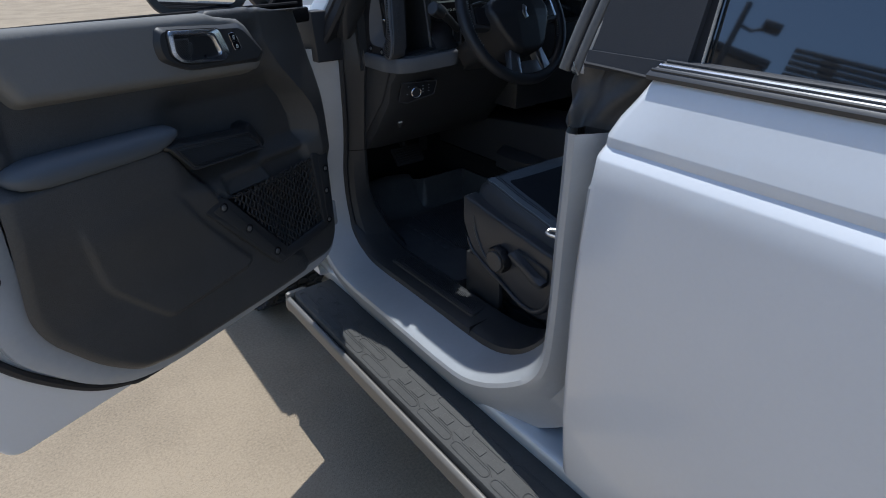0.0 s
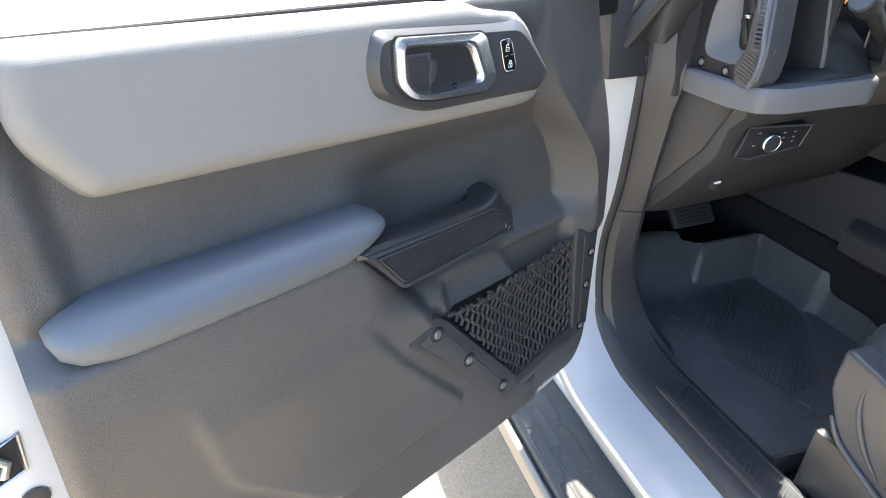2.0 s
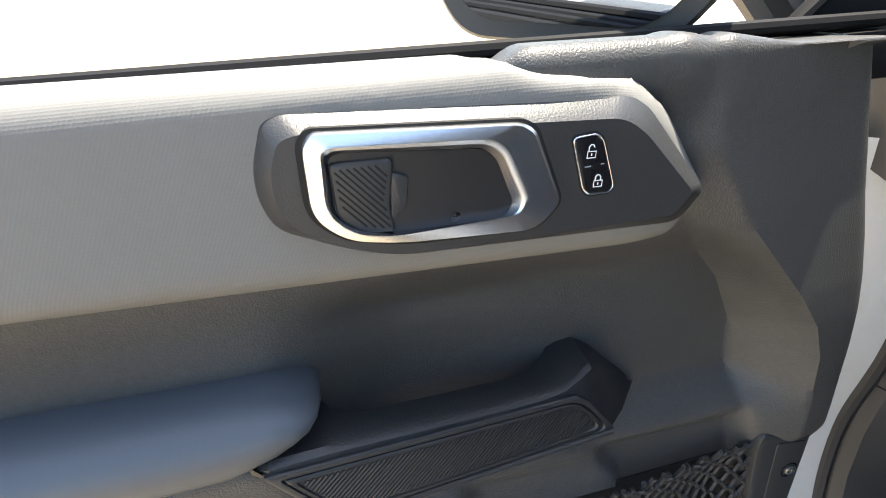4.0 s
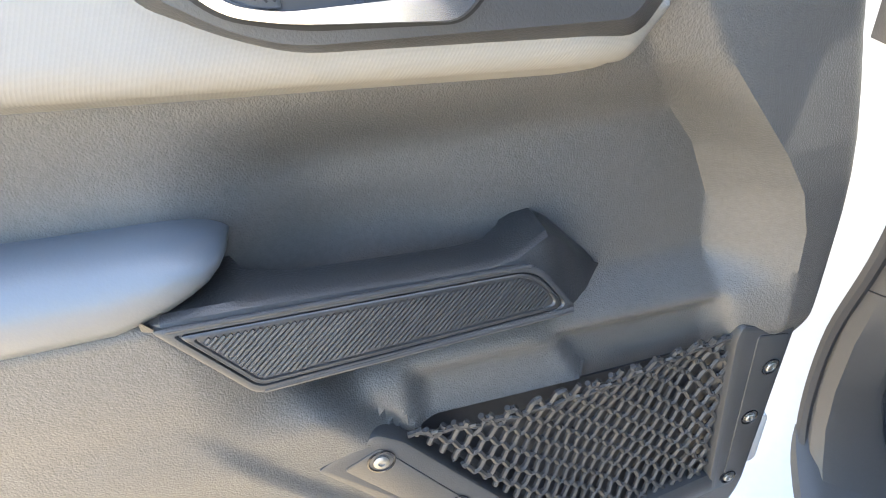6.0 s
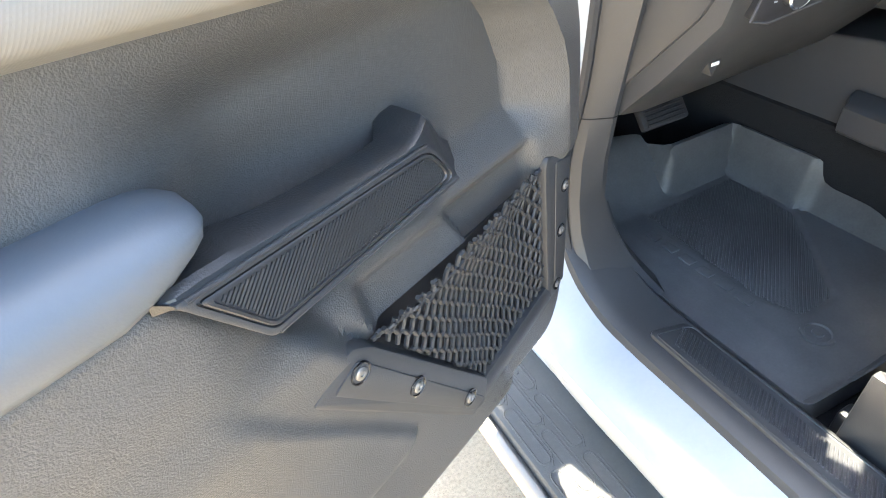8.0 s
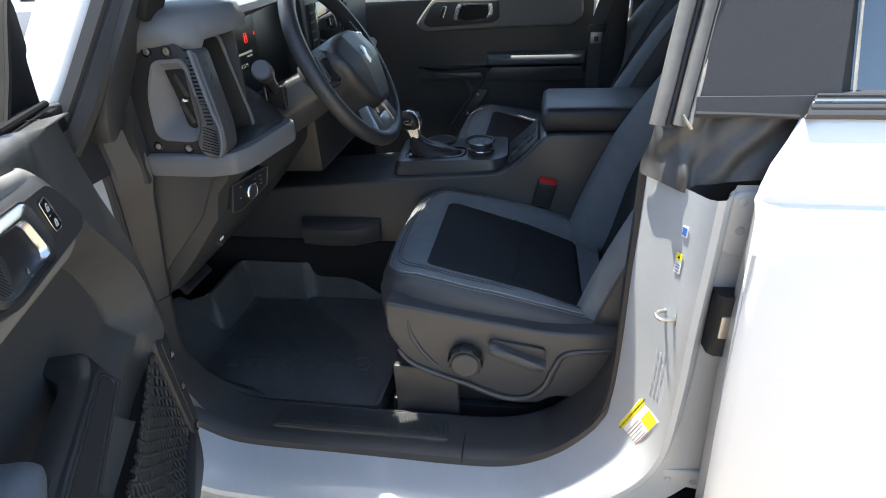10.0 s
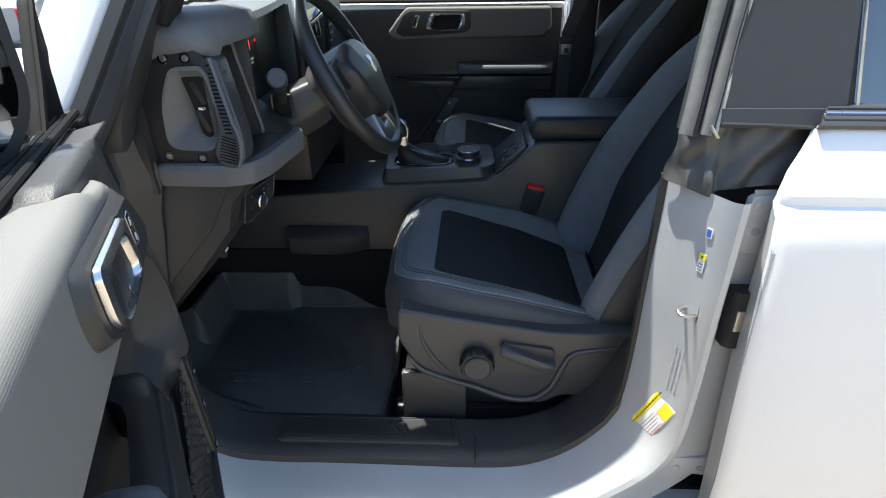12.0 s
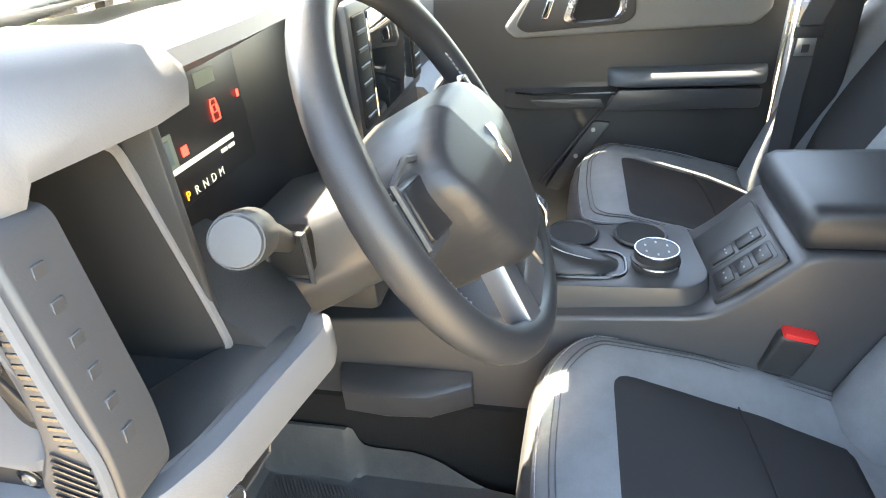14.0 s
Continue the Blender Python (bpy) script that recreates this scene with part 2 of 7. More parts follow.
def inside(p, poly):
    x, y = p
    hit = False
    for (x1, y1), (x2, y2) in zip(poly, poly[1:] + poly[:1]):
        if (y1 > y) != (y2 > y) and x < (x2 - x1) * (y - y1) / (y2 - y1) + x1:
            hit = not hit
    return hit


def edge_gap(p, poly):
    """Distance from a point to an outline."""
    best = 9.0
    q = Vector(p)
    for a, b in zip(poly, poly[1:] + poly[:1]):
        a, b = Vector(a), Vector(b)
        d = b - a
        t = max(0.0, min(1.0, (q - a).dot(d) / max(d.length_squared, 1e-12)))
        best = min(best, (a + d * t - q).length)
    return best


def field(outline, height, step, place, skirt=None, holes=(), creases=()):
    """A sheet over an outline in two axes, raised by height(a, b) and laid into space by place(a, b, h); skirt: depth to which its rim goes back; creases: lines along which its facets are laid."""
    outline = [tuple(p) for p in outline]
    fine = []
    for a, b in zip(outline, outline[1:] + outline[:1]):
        k = max(1, int((Vector(b) - Vector(a)).length / step + 0.5))
        fine += [tuple(Vector(a).lerp(Vector(b), i / k)) for i in range(k)]
    verts = [Vector(p) for p in fine]
    n = len(verts)
    edges = [(i, (i + 1) % n) for i in range(n)]
    for hole in holes:
        s = len(verts)
        verts += [Vector(p) for p in hole]
        edges += [(s + i, s + (i + 1) % len(hole)) for i in range(len(hole))]
    fold = []
    for run in creases:
        pts = []
        for a, b in zip(run, run[1:]):
            k = max(1, int((Vector(b) - Vector(a)).length / (0.8 * step) + 0.5))
            pts += [Vector(a).lerp(Vector(b), i / k) for i in range(k)]
        pts = [p for p in pts + [Vector(run[-1])] if inside(p, outline) and edge_gap(p, outline) > 0.3 * step]
        s = len(verts)
        verts += pts
        fold += pts
        edges += [(s + i, s + i + 1) for i in range(len(pts) - 1) if (pts[i] - pts[i + 1]).length < 1.5 * step]
    cells = {}
    for p in fold:
        cells.setdefault((int(p.x // step), int(p.y // step)), []).append(p)

    def free(x, y):
        i, j = int(x // step), int(y // step)
        return all((p.x - x) ** 2 + (p.y - y) ** 2 > (0.45 * step) ** 2 for di in (-1, 0, 1) for dj in (-1, 0, 1) for p in cells.get((i + di, j + dj), ()))

    xs, ys = [p[0] for p in outline], [p[1] for p in outline]
    x = min(xs) + step / 2
    while x < max(xs):
        y = min(ys) + step / 2
        while y < max(ys):
            if inside((x, y), outline) and not any(inside((x, y), list(h)) for h in holes):
                if free(x, y) and edge_gap((x, y), fine) > 0.4 * step and all(edge_gap((x, y), list(h)) > 0.3 * step for h in holes):
                    verts.append(Vector((x, y)))
            y += step
        x += step
    got = geometry.delaunay_2d_cdt(verts, edges, [], 1, 1e-6)
    bm = bmesh.new()
    made = [bm.verts.new(place(v.x, v.y, height(v.x, v.y))) for v in got[0]]
    for f in got[2]:
        c = sum((got[0][i] for i in f), Vector((0, 0))) / len(f)
        if any(inside(c, list(h)) for h in holes) or not inside(c, fine):
            continue
        try:
            bm.faces.new([made[i] for i in f])
        except ValueError:
            pass
    bm.verts.ensure_lookup_table()
    loose = [v for v in bm.verts if not v.link_faces]
    for v in loose:
        bm.verts.remove(v)
    if skirt is not None:
        rim = [e for e in bm.edges if len(e.link_faces) == 1]
        got2 = bmesh.ops.extrude_edge_only(bm, edges=rim)
        new_verts = [g for g in got2["geom"] if isinstance(g, bmesh.types.BMVert)]
        for v in new_verts:
            v.co = v.co + Vector(skirt)
    return bm


def add(target, bm_):
    tmp = bpy.data.meshes.new("t")
    bm_.to_mesh(tmp)
    target.from_mesh(tmp)
    bm_.free()
    bpy.data.meshes.remove(tmp)


def ease(lo, hi, x):
    t = max(0.0, min(1.0, (x - lo) / (hi - lo)))
    return t * t * (3 - 2 * t)


def lerp_table(table, x):
    """Linear reading of (x, value) pairs."""
    if x <= table[0][0]:
        return table[0][1]
    for (a, va), (b, vb) in zip(table, table[1:]):
        if x <= b:
            return va + (vb - va) * (x - a) / (b - a)
    return table[-1][1]

# ---- ground ----
bm = bmesh.new()
bmesh.ops.create_grid(bm, x_segments=40, y_segments=40, size=600)
ground = part("ground", bm, ASPHALT, label="pale sunlit dusty asphalt of a parking lot", smooth=0)
tagged(ground, category="ground", kind="structure")

# ---- vehicle body ----
body = thing("vehicle_body", (0.65, 0.0, 0.3), "white off-road vehicle body with a dark soft top", "vehicle")

# white door aperture: a band swept round the opening from hinge pillar to rear pillar
APERTURE = [(0.612, 1.265), (0.612, 1.2), (0.625, 1.01), (0.655, 0.86), (0.645, 0.73), (0.605, 0.655), (0.53, 0.61), (0.45, 0.598),
            (0.3, 0.598), (0.15, 0.597), (0.0, 0.596), (-0.1, 0.606), (-0.187, 0.65), (-0.253, 0.722), (-0.281, 0.789),
            (-0.289, 0.906), (-0.29, 1.06), (-0.292, 1.16), (-0.293, 1.256)]
SILL_SECTION = [(0.0, 0.022), (0.003, 0.004), (0.010, -0.035), (0.018, -0.078), (0.026, -0.094), (0.036, -0.098), (0.05, -0.094), (0.075, -0.088), (0.12, -0.066), (0.16, -0.04)]
POST_SECTION = [(0.0, 0.022), (0.005, 0.006), (0.028, -0.030), (0.052, -0.070), (0.062, -0.086), (0.072, -0.091), (0.083, -0.088), (0.094, -0.070), (0.11, -0.036), (0.20, -0.030)]
line = spline([Vector((p[0], p[1])) for p in APERTURE], 110)
rings = []
for i, p in enumerate(line):
    a, b = line[max(i - 1, 0)], line[min(i + 1, len(line) - 1)]
    d = (b - a).normalized()
    out = Vector((d.y, -d.x))
    if out.dot(p - Vector((0.16, 1.0))) < 0:
        out = -out
    k = ease(0.62, 0.80, p.y) if p.x < 0.2 else 0.55 * ease(0.62, 0.85, p.y)
    ring = []
    for (e0, x0), (e1, x1) in zip(SILL_SECTION, POST_SECTION):
        e, x = e0 + (e1 - e0) * k, x0 + (x1 - x0) * k
        ring.append((x, p.x + out.x * e, p.y + out.y * e))
    rings.append(ring)
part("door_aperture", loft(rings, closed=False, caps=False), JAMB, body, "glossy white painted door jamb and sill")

# black seal round the opening's inner edge
seal_path = [Vector((0.026, p.x, p.y)) for p in line]
part("aperture_seal", tube(seal_path, 0.009, 8), RUBBER, body, "black rubber door seal")

# rocker under the sill, rear and front of the opening
part("rocker", prism(rounded([(-0.080, 0.535), (-0.06, 0.47), (-0.02, 0.40), (0.15, 0.40), (0.15, 0.535)], 0.02), -1.75, 1.0, axis="y"), PAINT, body)


def flank(y0, y1, z0, z1, x, bulge=0.02):
    """A body side panel with a shoulder crease and a slight belly."""
    prof = [(x + 0.03, z1), (x + 0.006, z1 - 0.012), (x - 0.004, z1 - 0.10), (x - 0.006, z1 - 0.118), (x + 0.004, z1 - 0.122), (x + 0.004, z1 - 0.135), (x - 0.008, z1 - 0.14)]
    prof += [(x - 0.008 - bulge * math.sin(math.pi * min(1, k / 8)) , z1 - 0.14 - (z1 - 0.14 - z0) * k / 8) for k in range(1, 9)]
    prof += [(x + 0.03, z0 - 0.005)]
    n = 8
    rings = [[(px, y0 + (y1 - y0) * i / n, pz) for px, pz in prof] for i in range(n + 1)]
    return loft(rings, closed=False, caps=False)


# front fender and hood
fender = flank(0.66, 1.0, 0.52, 1.235, -0.10)
part("fender", fender, PAINT, body)
arch = []
for k in range(13):
    a = math.pi * k / 12
    arch.append((1.52 - 0.52 * math.cos(a), 0.46 + 0.50 * math.sin(a)))
outline = [(1.0, 0.52)] + arch[1:-1] + [(2.04, 0.52), (2.2, 0.55), (2.2, 1.16), (1.0, 1.235)]
part("front_fender", prism(outline, 0.05, -0.13, 0.02, axis="x"), PAINT, body)
hood = []
for i in range(9):
    y = 0.98 + 1.22 * i / 8
    z = 1.255 - 0.05 * (i / 8) ** 2
    hood.append([(-0.12, y, z - 0.06), (-0.115, y, z), (-0.05, y, z + 0.012), (0.05, y, z - 0.006), (0.12, y, z + 0.012), (0.65, y, z + 0.035), (1.18, y, z + 0.012), (1.25, y, z - 0.006), (1.35, y, z + 0.012), (1.42, y, z), (1.425, y, z - 0.06)])
part("hood", loft(hood, closed=False, caps=False), PAINT, body)
part("front_end", rbox((-0.1, 2.18, 0.5), (1.4, 2.26, 1.2), 0.03), BLACK, body)
part("cowl", rbox((0.0, 0.745, 1.19), (1.30, 1.0, 1.266), 0.01), BLACK, body, "black plastic windscreen cowl")

# windscreen posts and soft top
APOST = [(0.69, 1.26), (0.62, 1.37), (0.532, 1.54), (0.468, 1.68), (0.42, 1.80)]


def post(x0, x1, width, mat, lean, name, label, wider=0.0):
    rings = []
    for k in range(13):
        t = k / 12
        y = lerp_table([(z, y) for y, z in APOST], 1.24 + 0.57 * t) + lean * (1 - 0.7 * ease(0.55, 1.0, t))
        z = 1.24 + 0.57 * t
        s = (0.205 if x0 < 0.6 else -0.10) * t
        w = width * (1 + wider * (1 - t))
        prof = rounded([(x0 + s, y), (x1 + s, y), (x1 + s, y + w), (x0 + s, y + w)], 0.02)
        rings.append([(px, py, z) for px, py in prof])
    part(name, loft(rings), mat, body, label)


post(-0.045, 0.018, 0.11, PAINT, 0.0, "windscreen_post", "white painted windscreen post")
rings = []
for k in range(15):
    z = 1.235 + 0.575 * k / 14
    y = lerp_table([(b, a) for a, b in APOST], z) - 0.03 * ease(1.74, 1.80, z)
    x = -0.048 + 0.36 * (z - 1.24)
    w = 0.048 + 0.018 * (1 - ease(1.30, 1.55, z))
    rings.append([(x, y, z), (x - 0.001, y - 0.024, z), (x + 0.005, y - 0.028, z), (x + 0.005, y - 0.034, z), (x + 0.001, y - 0.038, z), (x + 0.006, y - w, z), (x + 0.016, y - w - 0.006, z), (x + 0.034, y - w, z), (x + 0.050, y - w + 0.006, z), (x + 0.050, y, z)])
part("post_seal", loft(rings), RUBBER, body, "black weatherstrip along the post", smooth=30)
part("post_foot", prism(rounded([(0.60, 1.23), (0.90, 1.23), (0.80, 1.345), (0.70, 1.362), (0.618, 1.366)], 0.006), 0.03, -0.0505, 0.006, axis="x", back=True), RUBBER, body, "black plastic foot of the post")
rings = []
for z, xo, yo, xf, yf, xi, yi in ((1.290, 0.020, 0.602, 0.030, 0.572, 0.050, 0.590), (1.309, 0.014, 0.596, 0.034, 0.563, 0.062, 0.578), (1.345, 0.010, 0.582, 0.030, 0.552, 0.080, 0.564), (1.378, 0.014, 0.566, 0.032, 0.540, 0.092, 0.552), (1.43, 0.026, 0.536, 0.046, 0.516, 0.108, 0.530),
                                  (1.475, 0.044, 0.510, 0.062, 0.497, 0.126, 0.512), (1.60, 0.088, 0.448, 0.110, 0.436, 0.197, 0.464), (1.70, 0.122, 0.402, 0.148, 0.392, 0.25, 0.42), (1.80, 0.150, 0.36, 0.18, 0.35, 0.29, 0.38)):
    rings.append([(xo, yo + 0.03, z), (xo, yo, z), (xo + 0.3 * (xf - xo), yo + 0.75 * (yf - yo), z), (xf, yf, z), (xf + 0.8 * (xi - xf), yf + 0.5 * (yi - yf), z), (xi, yi, z), (xi + 0.002, yi + 0.03, z)])
post_trim = part("post_trim", loft(rings), BLACK, body, "dark inner trim of the windscreen post", smooth=40)
a, b = Vector((0.060, 0.006, 0.0)).normalized(), Vector((0.048, -0.061, 0.125)).normalized()
n = a.cross(b).normalized()
b = n.cross(a)
GR = Matrix.Translation((0.064, 0.4935, 1.478)) @ Matrix((a, n, b)).transposed().to_4x4()
part("post_grille", prism(rounded([(0.004, 0.0), (0.052, 0.0), (0.060, 0.012), (0.060, 0.125), (0.004, 0.125)], 0.006), 0.012, -0.002, 0.001), DARKHOLE, post_trim, m=GR)
for k in range(8):
    part("grille_slat", rbox((0.004, -0.0035, 0.010 + 0.0148 * k), (0.060, 0.002, 0.0128 + 0.0148 * k), 0.0006, 1), BLACK, post_trim, m=GR)
part("grille_slat", rbox((0.031, -0.0030, 0.002), (0.0335, 0.002, 0.124), 0.0006, 1), BLACK, post_trim, m=GR)
part("grille_rim", tube([(0.004, -0.001, 0.0), (0.052, -0.001, 0.0), (0.060, -0.001, 0.012), (0.060, -0.001, 0.125)], 0.0022, 6), BLACK, post_trim, m=GR)
post(1.27, 1.335, 0.11, PAINT, 0.0, "windscreen_post", "white painted windscreen post")
post(1.215, 1.33, 0.05, BLACK, -0.05, "post_trim", "")
# Unseen roof: front notches and widened far edge are shaped to steer the sun.
part("roof", prism(rounded([(0.128, 0.47), (0.24, 0.47), (0.28, 0.425), (0.40, 0.425), (0.60, 0.42), (0.63, 0.385), (0.70, 0.385), (0.72, 0.54), (1.46, 0.54), (1.46, -2.2), (0.128, -2.2)], 0.01), 1.80, 1.845, 0.015, axis="z"), SOFTTOP, body, "dark cloth soft top")
part("roof_header", rbox((0.155, 0.33, 1.765), (1.30, 0.375, 1.80), 0.012), BLACK, body)
for sx, nm in ((0.18, "roof_rail"), (1.12, "roof_rail")):
    part(nm, rbox((sx - 0.045 if sx < 0.5 else sx, -2.2, 1.75), (sx + 0.05, 0.33, 1.80), 0.015), BLACK, body)

# windscreen
bm = bmesh.new()
quad = [bm.verts.new(p) for p in ((0.05, 0.79, 1.268), (1.25, 0.79, 1.268), (1.15, 0.43, 1.79), (0.17, 0.43, 1.79))]
bm.faces.new(quad)
screen = part("windscreen", bm, CLEAR, body, "clear windscreen glass", smooth=0)
screen.visible_shadow = False

GASKET = material("dark_crumpled_rubber", (0.065, 0.062, 0.06), 0.5, grain=0.3, scale=300, wear=0.3, broad=20)
# rear pillar above the belt: cloth, gasket and seals
rings = []
FOLD = spline([(-0.283, 0.010, 0), (-0.290, -0.010, 0), (-0.306, -0.030, 0), (-0.328, -0.046, 0), (-0.347, -0.030, 0), (-0.375, -0.036, 0), (-0.42, -0.030, 0), (-0.52, -0.024, 0)], 56)
for k, q in enumerate(FOLD):
    ring = []
    yy, dx = q.x, q.y
    low = 1.258 - 0.012 * math.exp(-((yy + 0.335) / 0.02) ** 2) + 0.003 * math.sin(70 * yy)
    for j in range(15):
        t = j / 14
        w = 0.004 * math.sin(5.0 * t + 60 * yy) + 0.003 * math.sin(9 * t + 110 * yy) - 0.012 * math.exp(-((yy + 0.332 - 0.03 * t) / 0.008) ** 2 - ((t - 0.25) / 0.3) ** 2)
        ring.append((dx * (1 - 0.4 * t) + 0.004 * t + w, yy - 0.012 * t + 0.002 * math.sin(7 * t + k * 0.4), low + (1.350 - low) * t))
    rings.append(ring)
part("belt_gasket", loft(rings, closed=False, caps=False), GASKET, body, "crumpled dark rubber gasket at the belt", smooth=80)
part("pillar_post", loft([[(0.03 + (z - 1.33) * 0.3, -0.296 - (z - 1.33) * 0.18, z), (-0.02 + (z - 1.33) * 0.3, -0.300 - (z - 1.33) * 0.18, z), (-0.022 + (z - 1.33) * 0.3, -0.335 - (z - 1.33) * 0.18, z), (0.03 + (z - 1.33) * 0.3, -0.36 - (z - 1.33) * 0.18, z)] for z in (1.33, 1.45, 1.6, 1.78)]), BLACK, body)
FRAY = material("frayed_pale_binding", (0.42, 0.40, 0.36), 0.9, grain=1.5, scale=400, wear=0.3, broad=40)
for dy, r, mm, dx in ((-0.290, 0.0105, SEAL, 0.0), (-0.304, 0.006, RUBBER, 0.004), (-0.317, 0.0095, SEAL, -0.002), (-0.330, 0.0035, FRAY, -0.004)):
    run = [(-0.026 + dx + (z - 1.335) * 0.3 + 0.0015 * math.sin(40 * z), dy - (z - 1.335) * 0.18, z) for z in [1.335 + 0.455 * k / 14 for k in range(15)]]
    part("pillar_seal", tube(run, r, 8), mm, body, "grey vertical weatherstrip", smooth=60)
part("top_side", loft([[(-0.026 + (z - 1.36) * 0.3, -0.328 - (z - 1.335) * 0.18, z), (-0.010 + (z - 1.36) * 0.3, -0.328 - (z - 1.335) * 0.18, z), (-0.010 + (z - 1.36) * 0.3, -0.505, z), (-0.026 + (z - 1.36) * 0.3, -0.505, z)] for z in (1.347, 1.5, 1.65, 1.80)]), SOFTTOP, body, "dark grey soft top side cloth")
part("top_hem", loft([[(-0.029 + (z - 1.36) * 0.3, -0.335, z), (-0.024 + (z - 1.36) * 0.3, -0.335, z), (-0.024 + (z - 1.36) * 0.3, -0.50, z), (-0.029 + (z - 1.36) * 0.3, -0.50, z)] for z in (1.347, 1.353, 1.372)]), SOFTTOP, body)
part("top_seam", tube([(-0.031, -0.335, 1.352), (-0.031, -0.40, 1.350), (-0.031, -0.46, 1.347)], 0.0035, 6), RUBBER, body)
clip = tube([(-0.038, -0.318, 1.352), (-0.041, -0.324, 1.343), (-0.04, -0.331, 1.334)], 0.0026, 6, flat=0.5)
part("top_clip", clip, STEEL, body, "small pale metal clip")

# far side, floor and tail, which close the cabin
part("far_pillar", rbox((1.30, -0.42, 0.6), (1.36, -0.33, 1.8), 0.01), BLACK, body)
part("far_flank", rbox((1.40, -2.2, 0.5), (1.46, -0.33, 1.25), 0.02), BLACK, body)
part("far_sill", rbox((1.25, -0.4, 0.45), (1.42, 0.9, 0.62), 0.02), PAINT, body)
part("tail", rbox((-0.05, -2.25, 0.5), (1.40, -2.18, 1.3), 0.03), PAINT, body)
# unseen top panels, added without windows to keep daylight out of the cabin
part("top_far_side", rbox((1.40, -2.2, 1.24), (1.44, -0.44, 1.80), 0.01), SOFTTOP, body)
part("top_rear", rbox((0.05, -2.24, 1.28), (1.42, -2.18, 1.80), 0.01), SOFTTOP, body)
part("top_rear_side", loft([[(x, -1.26, z), (x + 0.02, -1.26, z), (x + 0.02, -2.2, z), (x, -2.2, z)] for x, z in ((-0.03, 1.30), (0.02, 1.5), (0.11, 1.80))]), SOFTTOP, body)
part("rear_quarter", rbox((-0.12, -2.2, 0.5), (-0.06, -1.30, 1.31), 0.02), PAINT, body)
part("cabin_floor", rbox((0.02, -2.2, 0.50), (1.32, 1.0, 0.545), 0.01), CARPET, body, "black carpeted floor")
part("firewall", rbox((0.02, 0.98, 0.5), (1.32, 1.02, 1.24), 0.01), CARPET, body)
part("rear_bulkhead", rbox((0.05, -1.05, 0.54), (1.3, -0.95, 1.25), 0.03), SIDEVINYL, body)
part("hinge_pillar_inner", rbox((0.04, 0.66, 0.5), (0.10, 0.98, 1.25), 0.01), BLACK, body)

part("far_kick_panel", rbox((1.245, 0.50, 0.52), (1.30, 1.0, 1.24), 0.01), BLACK, body)
# sill trim inside the opening
trim = []
for k in range(45):
    y = 0.66 - 1.06 * k / 44
    h = lerp_table([(-0.4, 0.86), (-0.30, 0.84), (-0.285, 0.79), (-0.255, 0.728), (-0.225, 0.690), (-0.187, 0.655), (-0.14, 0.629), (-0.1, 0.614), (-0.05, 0.606), (0.0, 0.604), (0.45, 0.604), (0.50, 0.608), (0.53, 0.616), (0.57, 0.634), (0.605, 0.662), (0.635, 0.695), (0.66, 0.73)], y)
    flat = max(0.0, 1 - abs(h - 0.604) / 0.12)
    trim.append([(0.012, y, h - 0.01), (0.016, y, h + 0.006), (0.03, y, h + 0.012), (0.045, y, h + 0.014), (0.12, y, h + 0.012 + 0.01 * flat), (0.14, y, h + 0.004), (0.16, y, h - 0.05), (0.165, y, 0.545)])
part("sill_trim", loft(trim, closed=False, caps=False), BLACK, body, "black plastic sill trim")
part("sill_trim_seam", rbox((0.013, -0.001, 0.60), (0.15, 0.001, 0.6215), 0.0004, 1), DARKHOLE, body)
plate = rounded([(0.048, 0.440), (0.124, 0.420), (0.124, 0.045), (0.048, 0.030)], 0.015)
plate_ob = part("sill_plate", prism(plate, 0.612, 0.6255, 0.003, axis="z"), BLACK, body, "ribbed black scuff plate")
part("plate_rim", tube([(x, y, 0.6256) for x, y in rounded([(0.054, 0.428), (0.118, 0.410), (0.118, 0.055), (0.054, 0.042)], 0.012)], 0.0016, 5, closed=True), BLACK, plate_ob)
for k in range(56):
    y = 0.062 + 0.0062 * k
    rib = rbox((0.062, y, 0.625), (0.110, y + 0.003, 0.6274), 0.0008, 1)
    part("plate_rib", rib, BLACK, plate_ob, m=Matrix.Translation((0.086, y, 0)) @ Matrix.Rotation(0.5, 4, "Z") @ Matrix.Translation((-0.086, -y, 0)))

# ---- door striker and labels on the rear pillar ----
striker = thing("door_striker", (-0.06, -0.335, 1.0), "bright steel door striker loop on a round plate", "striker")
J = Matrix.Translation((-0.062, -0.344, 1.056)) @ Matrix.Rotation(radians(-74), 4, "Z") @ Matrix.Scale(0.66, 4)
bm = lathe([(0.0, -0.004), (0.024, -0.004), (0.026, 0.0), (0.024, 0.004), (0.0, 0.0045)], 20, axis=(-1, 0, 0))
for v in bm.verts:
    v.co.z *= 1.7
part("striker_plate", bm, STEEL, striker, m=J)
part("striker_loop", tube(spline([(0, 0.014, 0.004), (-0.022, 0.014, 0.004), (-0.036, 0.010, 0.003), (-0.040, 0.0, 0.0), (-0.036, -0.010, -0.001), (-0.022, -0.014, -0.002), (0, -0.014, -0.002)], 24), 0.0048, 8), STEEL, striker, m=J)
for z in (0.028, -0.028):
    part("striker_screw", lathe([(0.0, 0.0035), (0.0065, 0.0035), (0.007, 0.006), (0.0, 0.007)], 10, (0, 0, z), (-1, 0, 0)), STEEL, striker, m=J)


